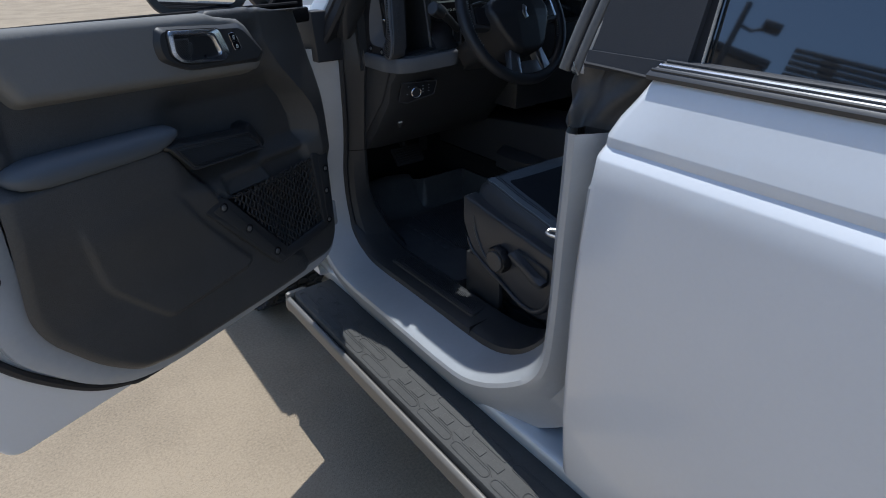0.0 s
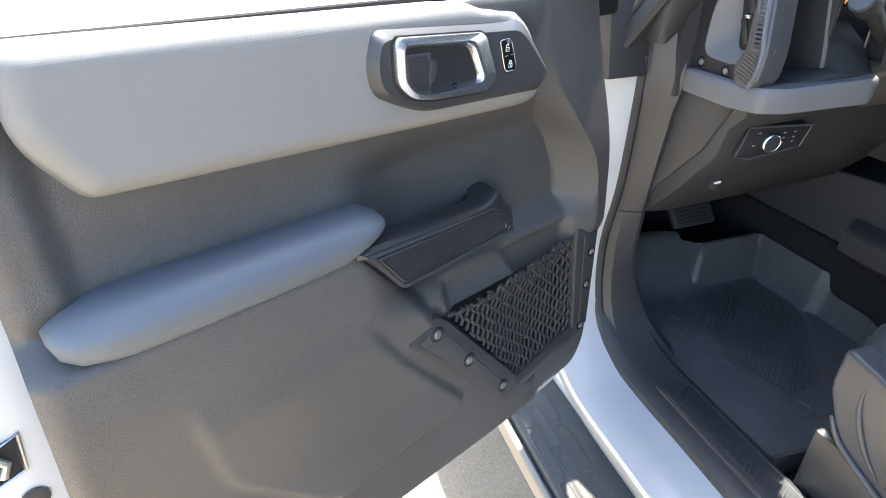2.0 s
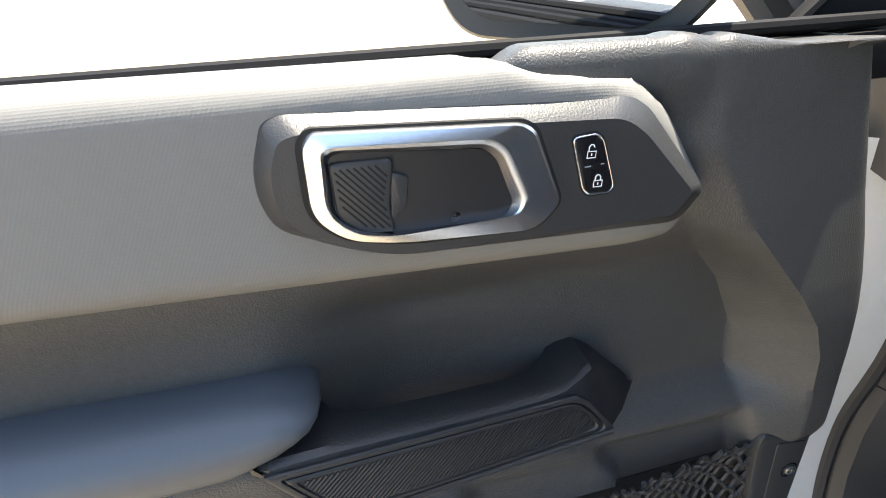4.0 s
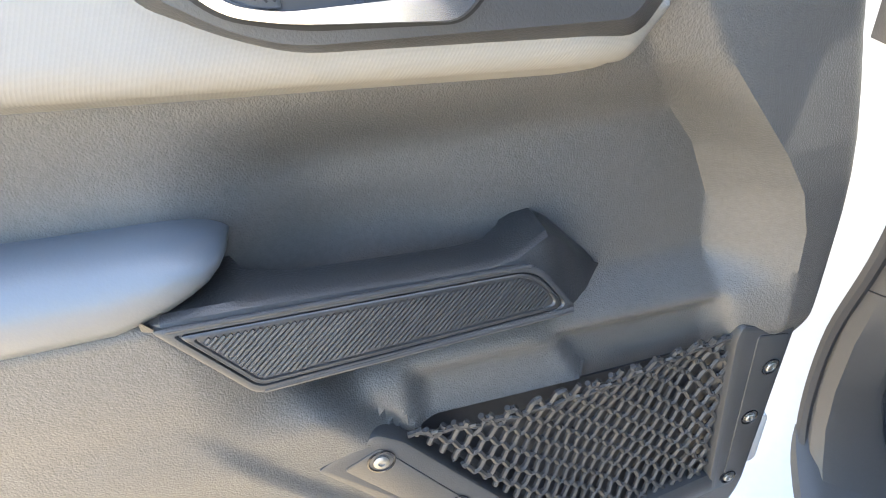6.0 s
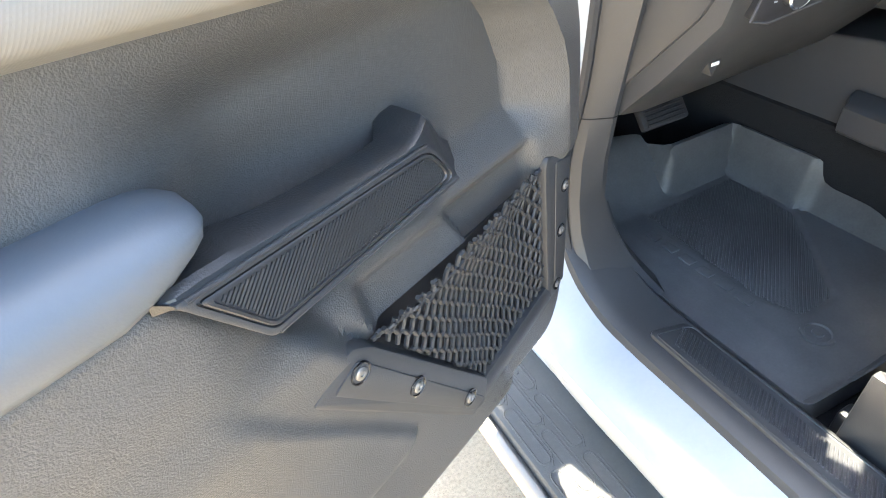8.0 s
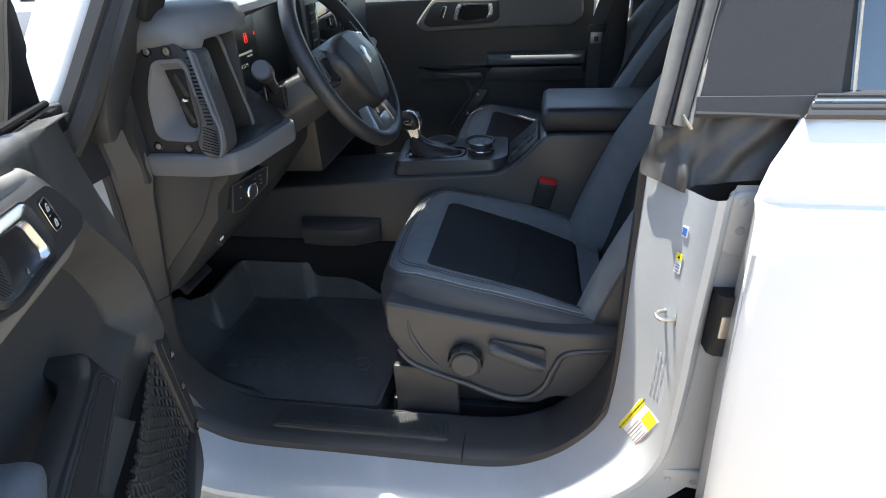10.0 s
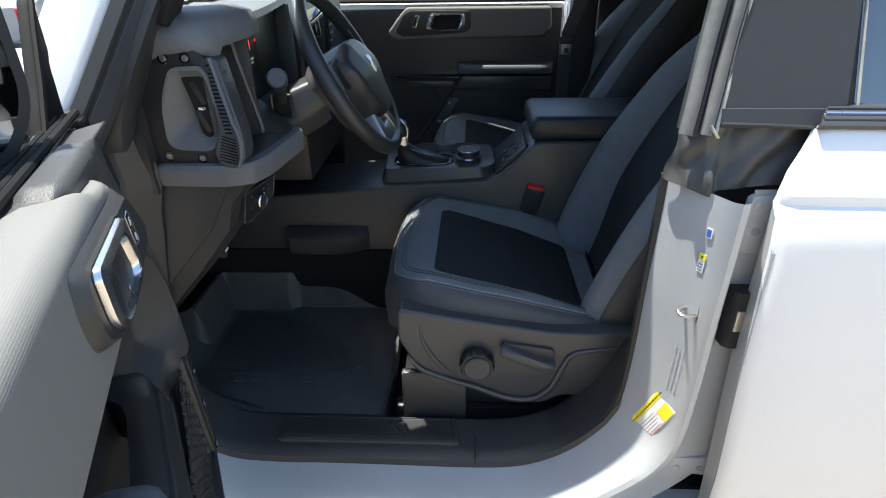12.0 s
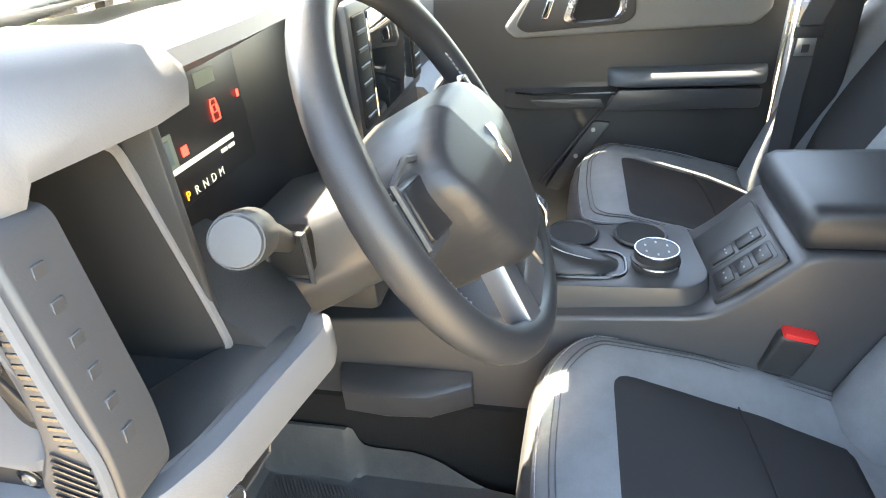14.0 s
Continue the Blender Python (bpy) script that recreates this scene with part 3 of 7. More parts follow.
def on_jamb(z, e, upright=False):
    """A frame on the rear pillar's jamb at a height z and a depth e from the opening: first axis along the print, -y out of the surface."""
    i = max(range(40, len(line)), key=lambda k: -abs(line[k].y - z) - (9 if line[k].x > 0.1 else 0))
    d = (line[i + 1] - line[i - 1]).normalized()
    out = Vector((d.y, -d.x))
    if out.dot(line[i] - Vector((0.16, 1.0))) < 0:
        out = -out
    k = ease(0.62, 0.80, line[i].y)
    sec = [(e0 + (e1 - e0) * k, x0 + (x1 - x0) * k) for (e0, x0), (e1, x1) in zip(SILL_SECTION, POST_SECTION)]
    at = lambda q: Vector((lerp_table(sec, q), line[i].x + out.x * q, line[i].y + out.y * q))
    away = (at(e + 0.008) - at(e - 0.008)).normalized()
    along = Vector((0, d.x, d.y))
    nor = along.cross(away).normalized()
    if nor.x > 0:
        nor = -nor
    xa, za = (away, along) if upright else (along, -away)
    ya = -nor
    m = Matrix((xa, ya, za)).transposed().to_4x4()
    m.translation = at(e) + nor * 0.0012
    return m


def sticker(name, fr, w, h, mat, label):
    t = thing(name, fr.translation, label, "label")
    part("backing", prism([(-w / 2, -h / 2), (w / 2, -h / 2), (w / 2, h / 2), (-w / 2, h / 2)], 0.0, -0.0008, axis="y"), mat, t, m=fr, smooth=0)
    return t


def bar(parent, fr, x0, z0, x1, z1, mat, lift=0.0014):
    part("print_bar", prism([(x0, z0), (x1, z0), (x1, z1), (x0, z1)], -0.0006, -lift, axis="y"), mat, parent, m=fr, smooth=0)


def writing(parent, fr, text, size, x, z, mat, lift=0.0016, label=""):
    data = bpy.data.curves.new("lettering", "FONT")
    data.body, data.size, data.extrude, data.align_x = text, size, 0.0002, "CENTER"
    tmp = bpy.data.objects.new("tmp", data)
    scene.collection.objects.link(tmp)
    deps = bpy.context.evaluated_depsgraph_get()
    mesh = bpy.data.meshes.new_from_object(tmp.evaluated_get(deps))
    bpy.data.objects.remove(tmp)
    bm = bmesh.new()
    bm.from_mesh(mesh)
    bpy.data.meshes.remove(mesh)
    m = fr @ Matrix.Translation((x, -lift, z)) @ Matrix.Rotation(radians(90), 4, "X")
    return part("lettering", bm, mat, parent, label, smooth=0, m=m)


# ---- rear door, slightly ajar ----
rear = thing("rear_door", (-0.06, -0.44, 0.60), "white rear door standing slightly ajar", "door")
RD = Matrix.Translation((-0.098, -0.417, 0)) @ Matrix.Rotation(radians(-1.8), 4, "Z")


def rear_skin():
    prof = [(0.082, 1.354), (0.062, 1.353), (0.0565, 1.349), (0.0445, 1.320), (0.0325, 1.291), (0.0215, 1.264), (0.0205, 1.261), (0.0225, 1.247), (0.0205, 1.2450), (0.006, 1.2330), (0.0035, 1.2290), (-0.003, 1.190),
            (-0.013, 1.08), (-0.021, 0.95), (-0.025, 0.82), (-0.025, 0.72), (-0.016, 0.62), (-0.006, 0.56), (0.02, 0.55)]
    rings = []
    for d in (0.0, 0.003, 0.008, 0.02, 0.10, 0.25, 0.45, 0.7, 0.85):
        ring = []
        for x, z in prof:
            front = 0.046 * ease(1.23, 1.36, z) ** 1.6 + 0.018 * (1 - ease(0.56, 1.1, z))
            tuck = 0.014 * (1 - min(1, d / 0.02)) ** 2.2
            ring.append((x + tuck, -d - front * (1 - d / 0.9), z))
        rings.append(ring)
    return loft(rings, closed=False, caps=False)


part("door_skin", rear_skin(), PAINT, rear, m=RD)
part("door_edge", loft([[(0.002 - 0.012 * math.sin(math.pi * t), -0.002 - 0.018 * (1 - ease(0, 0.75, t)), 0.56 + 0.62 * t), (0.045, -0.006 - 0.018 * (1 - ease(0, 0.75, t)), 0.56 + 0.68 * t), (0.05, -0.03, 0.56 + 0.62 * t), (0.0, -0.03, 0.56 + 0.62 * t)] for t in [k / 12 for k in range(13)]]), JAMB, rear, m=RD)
part("belt_moulding", loft([[(0.070, -0.046 - d, 1.346), (0.052, -0.043 - d, 1.349), (0.050, -0.042 - d, 1.355), (0.054, -0.044 - d, 1.360), (0.078, -0.058 - d, 1.374), (0.092, -0.062 - d, 1.375), (0.094, -0.062 - d, 1.36)] for d in (0.0, 0.2, 0.5, 0.8)]), TRIM, rear, "ribbed satin black belt moulding", m=RD)
for k in range(3):
    part("moulding_rib", tube([(0.057 + 0.009 * k, -0.047 - 0.005 * k, 1.3625 + 0.0053 * k), (0.057 + 0.009 * k, -0.84, 1.3625 + 0.0053 * k)], 0.0026, 6), SATIN if k == 1 else TRIM, rear, m=RD)
part("pane", loft([[(0.092 + (z - 1.36) * 0.3, y0, z), (0.096 + (z - 1.36) * 0.3, y0, z), (0.096 + (z - 1.36) * 0.3, -0.86, z), (0.092 + (z - 1.36) * 0.3, -0.86, z)] for z, y0 in ((1.36, -0.102), (1.55, -0.09), (1.78, -0.08))]), DARKGLASS, rear, "tinted window glass mirroring the sky", m=RD, smooth=0)
part("pane_frame", loft([[(0.086 + (z - 1.36) * 0.3, y0 + 0.016, z), (0.098 + (z - 1.36) * 0.3, y0 + 0.016, z), (0.098 + (z - 1.36) * 0.3, y0, z), (0.086 + (z - 1.36) * 0.3, y0, z)] for z, y0 in ((1.36, -0.101), (1.55, -0.089), (1.78, -0.079))]), RUBBER, rear, m=RD)
part("pane_binding", tube([(0.084, -0.104, 1.365), (0.14, -0.092, 1.55), (0.21, -0.082, 1.78)], 0.0022, 6), FRAY, rear, m=RD)
check = part("door_check", loft([[(-0.036, -0.40, z), (-0.058, -0.402, z), (-0.066, -0.408 - 0.004 * w, z), (-0.066, -0.44, z), (-0.036, -0.44, z)] for z, w in ((0.985, 0.6), (0.995, 0.0), (1.02, 0.3), (1.055, 0.3), (1.08, 0.0), (1.092, 0.8))]), RUBBER, rear, "black door check cover")
part("check_bolt", rbox((-0.069, -0.425, 1.02), (-0.064, -0.41, 1.06), 0.002), STEEL, check)
for z0, z1, y0, y1, holes in ((1.14, 1.246, -0.398, -0.47, ((-0.418, 1.188, 1), (-0.412, 1.232, 0))), (0.648, 0.698, -0.372, -0.47, ((-0.436, 0.670, 1), (-0.392, 0.672, 0)))):
    plate_ = part("hinge_plate", prism(rounded([(y0, z0 + 0.012), (y0, z1), (y1, z1), (y1, z0)], 0.012), -0.028, -0.0405, 0.003, axis="x", seg=3), JAMB, body)
    for yy, zz, dark in holes:
        part("hinge_bolt", lathe([(0.0065, 0.0), (0.0065, 0.0015), (0.004, 0.003 if not dark else 0.0008), (0.0, 0.003 if not dark else 0.0008)], 14, (-0.0403, yy, zz), (-1, 0, 0)), LABELGREY if dark else JAMB, plate_)
# ---- running board ----
board = thing("running_board", (-0.13, -0.2, 0.40), "black running board with a pale metal edge", "running board")
tread = part("tread", prism(rounded([(-0.206, 0.69), (-0.055, 0.69), (-0.055, -1.6), (-0.206, -1.6)], [0.03, 0.01, 0.01, 0.03]), 0.44, 0.475, 0.006, axis="z"), TREAD, board, "embossed dark grey rubber tread")
for col, (xc, shift_) in enumerate(((-0.184, 0.0), (-0.152, 0.07), (-0.118, 0.0))):
    for k in range(15):
        yc = 0.60 - 0.140 * k - shift_
        if col == 1 and -0.36 < yc < 0.13:
            continue
        ring_ = rounded([(xc - 0.011, yc - 0.054), (xc - 0.006, yc - 0.062), (xc + 0.006, yc - 0.062), (xc + 0.011, yc - 0.054), (xc + 0.011, yc + 0.054), (xc + 0.006, yc + 0.062), (xc - 0.006, yc + 0.062), (xc - 0.011, yc + 0.054)], 0.005, 3)
        part("tread_pad", tube([(x, y, 0.4752) for x, y in ring_], 0.0019, 5, closed=True), TREAD, tread)
    for k in range(15):
        yc = 0.60 - 0.140 * k - shift_
        if col == 1 and -0.36 < yc < 0.13:
            continue
        part("tread_link", tube([(xc + 0.017, yc + 0.05, 0.4752), (xc + 0.017, yc - 0.05, 0.4752), (xc + 0.006, yc - 0.07, 0.4752)], 0.0016, 5), TREAD, tread)
for k in range(7):
    y = 0.095 - 0.062 * k
    part("emblem_bar", rbox((-0.163, y - 0.036, 0.4745), (-0.140, y, 0.4772), 0.001, 1), TREAD, tread)
part("side_rail", prism(rounded([(-0.206, 0.445), (-0.216, 0.462), (-0.228, 0.455), (-0.232, 0.42), (-0.21, 0.39), (-0.18, 0.385), (-0.18, 0.44)], 0.006), -1.6, 0.70, axis="y"), RAIL, board, "satin metal side rail")
part("end_cap", rbox((-0.228, 0.688, 0.395), (-0.15, 0.712, 0.474), 0.012), RAIL, board)
for k, y in enumerate((0.55, 0.05, -0.6, -1.3)):
    part("bracket", tube([(-0.13, y, 0.43), (-0.02, y, 0.40), (0.12, y, 0.42)], 0.02, 8), BLACK, board)

# ---- wheels ----
wheel = thing("wheel", (-0.02, 1.52, 0.0), "black all-terrain tyre on a black rim", "wheel", "wheels of the vehicle")
tyre = lathe([(0.26, -0.12), (0.36, -0.135), (0.405, -0.12), (0.418, -0.08), (0.42, 0.0), (0.418, 0.08), (0.405, 0.12), (0.36, 0.135), (0.26, 0.12)], 56, (-0.02, 1.52, 0.42), (-1, 0, 0))
tyre_ob = part("tyre", tyre, RUBBER, wheel)
bm = bmesh.new()
for k in range(48):
    a = 2 * math.pi * k / 48
    for j, x in enumerate((-0.12, -0.07, -0.02, 0.03, 0.08, 0.115)):
        bb = rbox((x - 0.02, -0.018, -0.008), (x + 0.02, 0.018, 0.012), 0.004, 1)
        aa = a + (j % 2) * 0.065
        bmesh.ops.transform(bb, matrix=Matrix.Translation((-0.02, 1.52, 0.42)) @ Matrix.Rotation(aa, 4, "X") @ Matrix.Translation((0, 0, 0.42)) @ Matrix.Rotation(0.3 * (-1) ** j, 4, "Z"), verts=bb.verts)
        tmp = bpy.data.meshes.new("t")
        bb.to_mesh(tmp)
        bm.from_mesh(tmp)
        bb.free()
        bpy.data.meshes.remove(tmp)
part("tread_block", bm, RUBBER, tyre_ob)
part("rim", lathe([(0.0, -0.10), (0.24, -0.10), (0.26, -0.13), (0.26, 0.12), (0.0, 0.12)], 32, (-0.02, 1.52, 0.42), (1, 0, 0)), BLACK, wheel)

for x, y in ((1.34, 1.52), (0.075, -1.43), (1.28, -1.43)):
    copy_thing(wheel, Matrix.Translation((x, y, 0)))

# ---- open front door ----
# Door frame: x along the door away from its hinge, y towards the cabin side, z up.
DOOR = (Matrix.Translation((-0.1367, 0.4759, 0.952)) @ Matrix.Rotation(radians(-156.5), 4, "Z") @ Matrix.Rotation(radians(1.9), 4, "X")
        @ Matrix.Rotation(radians(-0.7), 4, "Y") @ Matrix.Translation((0, 0, -0.95)))
door = thing("front_door", (-0.5, 0.30, 0.66), "open white front door with a charcoal and grey trim panel", "door")
PANEL = rounded([(0.772, 1.458), (0.776, 1.42), (0.782, 1.30), (0.790, 1.15), (0.804, 0.935), (0.786, 0.875), (0.715, 0.775), (0.645, 0.715), (0.56, 0.698), (0.21, 0.698),
                 (0.0, 0.706), (-0.034, 0.76), (-0.040, 1.02), (-0.038, 1.187), (-0.008, 1.33), (0.016, 1.396), (0.050, 1.440)],
                [0.01, 0.02, 0.05, 0.05, 0.05, 0.04, 0.04, 0.03, 0.03, 0.05, 0.03, 0.03, 0.05, 0.05, 0.02, 0.01, 0.01])
NET = [(0.350, 1.004), (0.199, 0.812), (0.030, 0.806), (0.040, 1.008)]
BULGE = rounded([(0.700, 1.10), (0.672, 0.93), (0.555, 0.795), (0.325, 0.812), (0.305, 0.832), (0.43, 0.99), (0.50, 1.10)], 0.03)
LEDGE_PATCH = [(0.392, 1.068), (0.243, 1.067), (0.212, 1.045), (0.186, 1.000), (0.345, 1.000)]
DIAG = [(0.66, 0.10), (0.76, 0.13), (0.81, 0.195), (1.02, 0.365), (1.11, 0.425), (1.16, 0.468), (1.20, 0.47)]
INNER = [(1.00, 0.055), (1.05, 0.060), (1.14, 0.070), (1.19, 0.093), (1.27, 0.160), (1.33, 0.20)]
OUTER = [(1.00, 0.006), (1.05, 0.007), (1.12, 0.014), (1.155, 0.027), (1.19, 0.052), (1.265, 0.117), (1.33, 0.157)]


def signed(p, poly):
    g = edge_gap(p, poly)
    return g if inside(p, poly) else -g


def over_top(edge, r, h0):
    """Lays a sheet upright as far as the edge, then rolls it over and back towards the window."""
    def place(a, b, h):
        run, d = b - edge - 0.02 * a, max(h - h0, -0.8 * r)
        if run <= 0:
            return (a, h, b)
        q = min(run / r, math.pi / 2)
        back = max(0.0, run - r * math.pi / 2)
        return (a, h0 - r + (r + d) * math.cos(q) - back, edge + 0.02 * a + (r + d) * math.sin(q) - 0.05 * back)
    return place


def panel_height(u, z):
    w = 0.0
    # front strip, with a slanting band behind it
    a, b = lerp_table(INNER, z), lerp_table(OUTER, z)
    if z > 0.98:
        k = max(0.0, min(1.0, (u - b) / (a - b)))
        w += 0.020 * (1 - k) * ease(0.98, 1.03, z)
        # the strip before the band turns away towards the hinge
        w -= 0.17 * max(0.0, b - u) * ease(0.98, 1.03, z)
        # scooped face behind the pull handle
        w -= 0.034 * k * ease(0.485, 0.37, u) * ease(1.272, 1.21, z) * ease(1.045, 1.095, z)
    # lower part stands proud below the armrest
    low = (1 - ease(1.158, 1.185, z)) * ease(-0.014, 0.022, u - lerp_table(DIAG, z))
    w += (0.012 + 0.032 * ease(0.88, 1.13, z)) * low
    w += 0.007 * max(0.0, min(1.0, signed((u, z), BULGE) / 0.011)) * (1 - ease(1.02, 1.09, z))
    # rear edge strip
    w += 0.014 * ease(0.725, 0.75, u) * ease(1.17, 1.22, z)
    # lit ledge between the grip and the net
    if 0.98 < z < 1.075:
        w += 0.38 * (1.068 - z) * max(0.0, min(1.0, (signed((u, z), LEDGE_PATCH) + 0.004) / 0.010))
    # pocket behind the net
    w -= 0.015 * ease(0.0, 0.025, signed((u, z), NET + [(0.05, 1.06), (0.35, 1.06)]))
    w -= 0.004 * math.exp(-((z - 1.23) / 0.03) ** 2) * ease(0.15, 0.3, u)
    # hollow for the fingers behind the grip
    w -= 0.008 * math.exp(-((u - 0.36) / 0.085) ** 2 - ((z - 1.165) / 0.035) ** 2)
    # rolled rim and top
    g = edge_gap((u, z), PANEL)
    w -= 0.012 * (1 - min(1, g / 0.018)) ** 2
    w += 0.020 * ease(1.33, 1.385, z) * ease(0.157, 0.20, u) * (1 - ease(0.29, 0.33, u))
    return w


def in_door(a, b, h):
    return (a, h, b)


BULGE_IN = [tuple(Vector(p) + (Vector((0.51, 0.93)) - Vector(p)).normalized() * 0.012) for p in BULGE]
FOLDS = [[(u, z) for z, u in INNER], [(u, z) for z, u in OUTER], [p for p in BULGE if p[1] < 1.05], [p for p in BULGE_IN if p[1] < 1.05]]
panel = part("trim_panel", field(PANEL, panel_height, 0.0052, over_top(1.386, 0.012, 0.020), creases=FOLDS), GRAIN, door, "grained charcoal plastic trim panel", smooth=50, m=DOOR)

# grey textured upper pad
UPPER = rounded([(0.737, 1.448), (0.738, 1.344), (0.704, 1.292), (0.60, 1.287), (0.190, 1.269), (0.160, 1.300), (0.207, 1.368), (0.245, 1.392), (0.296, 1.405), (0.306, 1.420), (0.325, 1.441)],
                [0.005, 0.02, 0.012, 0.03, 0.012, 0.008, 0.02, 0.02, 0.008, 0.01, 0.005])
UPPER_OPEN = [(u, z if z < 1.43 else z + 0.09) for u, z in UPPER]
PAD_EDGE = 1.377


def inset(outline, d):
    """An anticlockwise or clockwise outline moved inwards by d."""
    turn = sum(a[0] * b[1] - a[1] * b[0] for a, b in zip(outline, outline[1:] + outline[:1]))
    got = []
    for p, q, r in zip(outline[-1:] + outline[:-1], outline, outline[1:] + outline[:1]):
        along = (Vector(r) - Vector(p)).normalized() * (1 if turn > 0 else -1)
        got.append((q[0] - along.y * d, q[1] + along.x * d))
    return got


def pad_height(u, z):
    g = edge_gap((u, z), UPPER_OPEN)
    w = 0.017 + 0.023 * math.sqrt(max(0.0, 1 - (1 - min(1, g / 0.022)) ** 2))
    if u < 0.235:
        w -= 0.010 * ease(0.0, 0.07, 0.235 - u)
    return w


PAD_RINGS = [[p for p in inset(UPPER, d) if p[1] < 1.37] for d in (0.0025, 0.006, 0.011, 0.017, 0.023)]
PAD_RINGS += [[(0.25, PAD_EDGE + 0.02 * 0.25 + 0.0283 * k / 5), (0.735, PAD_EDGE + 0.02 * 0.735 + 0.0283 * k / 5)] for k in range(6)]
part("upper_pad", field(UPPER, pad_height, 0.0045, over_top(PAD_EDGE, 0.018, 0.040), skirt=(0, -0.024, -0.010), creases=PAD_RINGS), PAD, door, "grey dimpled soft upper pad", smooth=50, m=DOOR)


# handle surround: outer edge, slope, flat face; the ring, cup, lever and lock switch sit in it
B_OUT = rounded([(0.4556, 1.342), (0.4556, 1.360), (0.447, 1.385), (0.438, 1.3885), (0.2412, 1.3765), (0.2263, 1.368), (0.1820, 1.3134), (0.1811, 1.3071), (0.1952, 1.2886), (0.3828, 1.2969), (0.4137, 1.3074), (0.449, 1.3242)],
                [0.010, 0.010, 0.006, 0.006, 0.008, 0.010, 0.003, 0.004, 0.010, 0.015, 0.015, 0.012], 4)
B_FACE = rounded([(0.4449, 1.3452), (0.4439, 1.3613), (0.4385, 1.3745), (0.430, 1.3775), (0.2494, 1.3660), (0.2347, 1.3560), (0.1990, 1.3165), (0.1985, 1.3125), (0.2085, 1.3000), (0.3824, 1.3030), (0.4098, 1.3118), (0.4394, 1.3300)],
                 [0.010, 0.010, 0.006, 0.006, 0.008, 0.010, 0.003, 0.004, 0.010, 0.015, 0.015, 0.012], 4)


def between(a, b, f):
    return [tuple(Vector(p).lerp(Vector(q), f)) for p, q in zip(a, b)]


def layers(*rows):
    """A skin through outlines in the door's plane at given heights."""
    return loft([[(u, y, z) for u, z in o] for o, y in rows], caps=False)


def spread(o, d, c=(0.365, 1.342)):
    """An outline moved outwards by d from about its middle."""
    return [tuple(Vector(p) + (Vector(p) - Vector(c)).normalized() * d) for p in o]


bezel_bm = layers((B_OUT, 0.018), (B_OUT, 0.036), (between(B_OUT, B_FACE, 0.08), 0.0385), (between(B_OUT, B_FACE, 0.88), 0.0482), (B_FACE, 0.0496))
bezel_bm.faces.new(bezel_bm.verts[-len(B_FACE):])
bezel = part("handle_bezel", bezel_bm, BLACK, door, "black handle surround", m=DOOR, smooth=32)
RING_RAD = [0.008, 0.008, 0.010, 0.008, 0.006, 0.014, 0.020, 0.014, 0.016]
CH_OUT = rounded([(0.428, 1.3718), (0.4226, 1.3787), (0.3118, 1.3712), (0.3041, 1.3662), (0.2877, 1.3222), (0.3025, 1.3070), (0.3818, 1.3126), (0.4109, 1.3185), (0.4281, 1.3340)], RING_RAD, 5)
CH_TOP = rounded([(0.419, 1.3690), (0.4139, 1.3712), (0.3326, 1.3659), (0.3239, 1.3594), (0.3104, 1.3296), (0.3150, 1.3205), (0.3871, 1.3189), (0.4089, 1.3242), (0.4203, 1.3377)], RING_RAD, 5)
CH_IN = rounded([(0.4156, 1.3640), (0.4105, 1.3664), (0.3340, 1.3592), (0.3265, 1.3525), (0.3165, 1.3245), (0.3240, 1.3165), (0.3889, 1.3193), (0.4045, 1.3245), (0.4160, 1.3330)], RING_RAD, 5)
part("ring_gap", prism(spread(CH_OUT, 0.0028), 0.045, 0.0500), DARKHOLE, bezel, m=DOOR, smooth=0)
part("handle_ring", layers((CH_OUT, 0.046), (CH_OUT, 0.0525), (between(CH_OUT, CH_TOP, 0.10), 0.0548), (between(CH_OUT, CH_TOP, 0.85), 0.0572), (CH_TOP, 0.0574), (between(CH_TOP, CH_IN, 0.35), 0.0565), (between(CH_TOP, CH_IN, 0.9), 0.0515), (CH_IN, 0.0500)), SATIN, bezel, "satin chrome ring", m=DOOR, smooth=28)
part("handle_cup", prism(CH_IN, 0.045, 0.0507, axis="y"), CUPPLASTIC, bezel, m=DOOR, smooth=0)
part("cup_screw", lathe([(0.0030, 0.0), (0.0030, 0.0006), (0.0, 0.0008)], 12, (0.3505, 0.0506, 1.3222), (0, 1, 0)), GLOSSBLACK, bezel, m=DOOR)
LEVER = rounded([(0.4158, 1.3620), (0.3829, 1.3611), (0.3835, 1.3529), (0.3870, 1.3350), (0.3846, 1.3200), (0.3998, 1.3209), (0.4150, 1.3317)], [0.003, 0.003, 0.006, 0.006, 0.003, 0.006, 0.006], 3)
lever_ob = part("release_lever", prism(LEVER, 0.050, 0.0536, 0.0018, seg=3), BLACK, bezel, "ribbed black release lever", m=DOOR)
part("lever_lip", loft([[(u, y, z) for u, z in o] for o, y in ((rounded([(0.3850, 1.3545), (0.3750, 1.3505), (0.3775, 1.3325), (0.3870, 1.3255)], 0.003), 0.0505), (rounded([(0.3850, 1.3535), (0.3758, 1.3498), (0.3782, 1.3332), (0.3866, 1.3268)], 0.003), 0.0525), (rounded([(0.3845, 1.3515), (0.3785, 1.3488), (0.3802, 1.3345), (0.3862, 1.3295)], 0.002), 0.0530))]), BLACK, bezel, m=DOOR)
LEVER_IN = spread(LEVER, -0.0030, (0.400, 1.342))
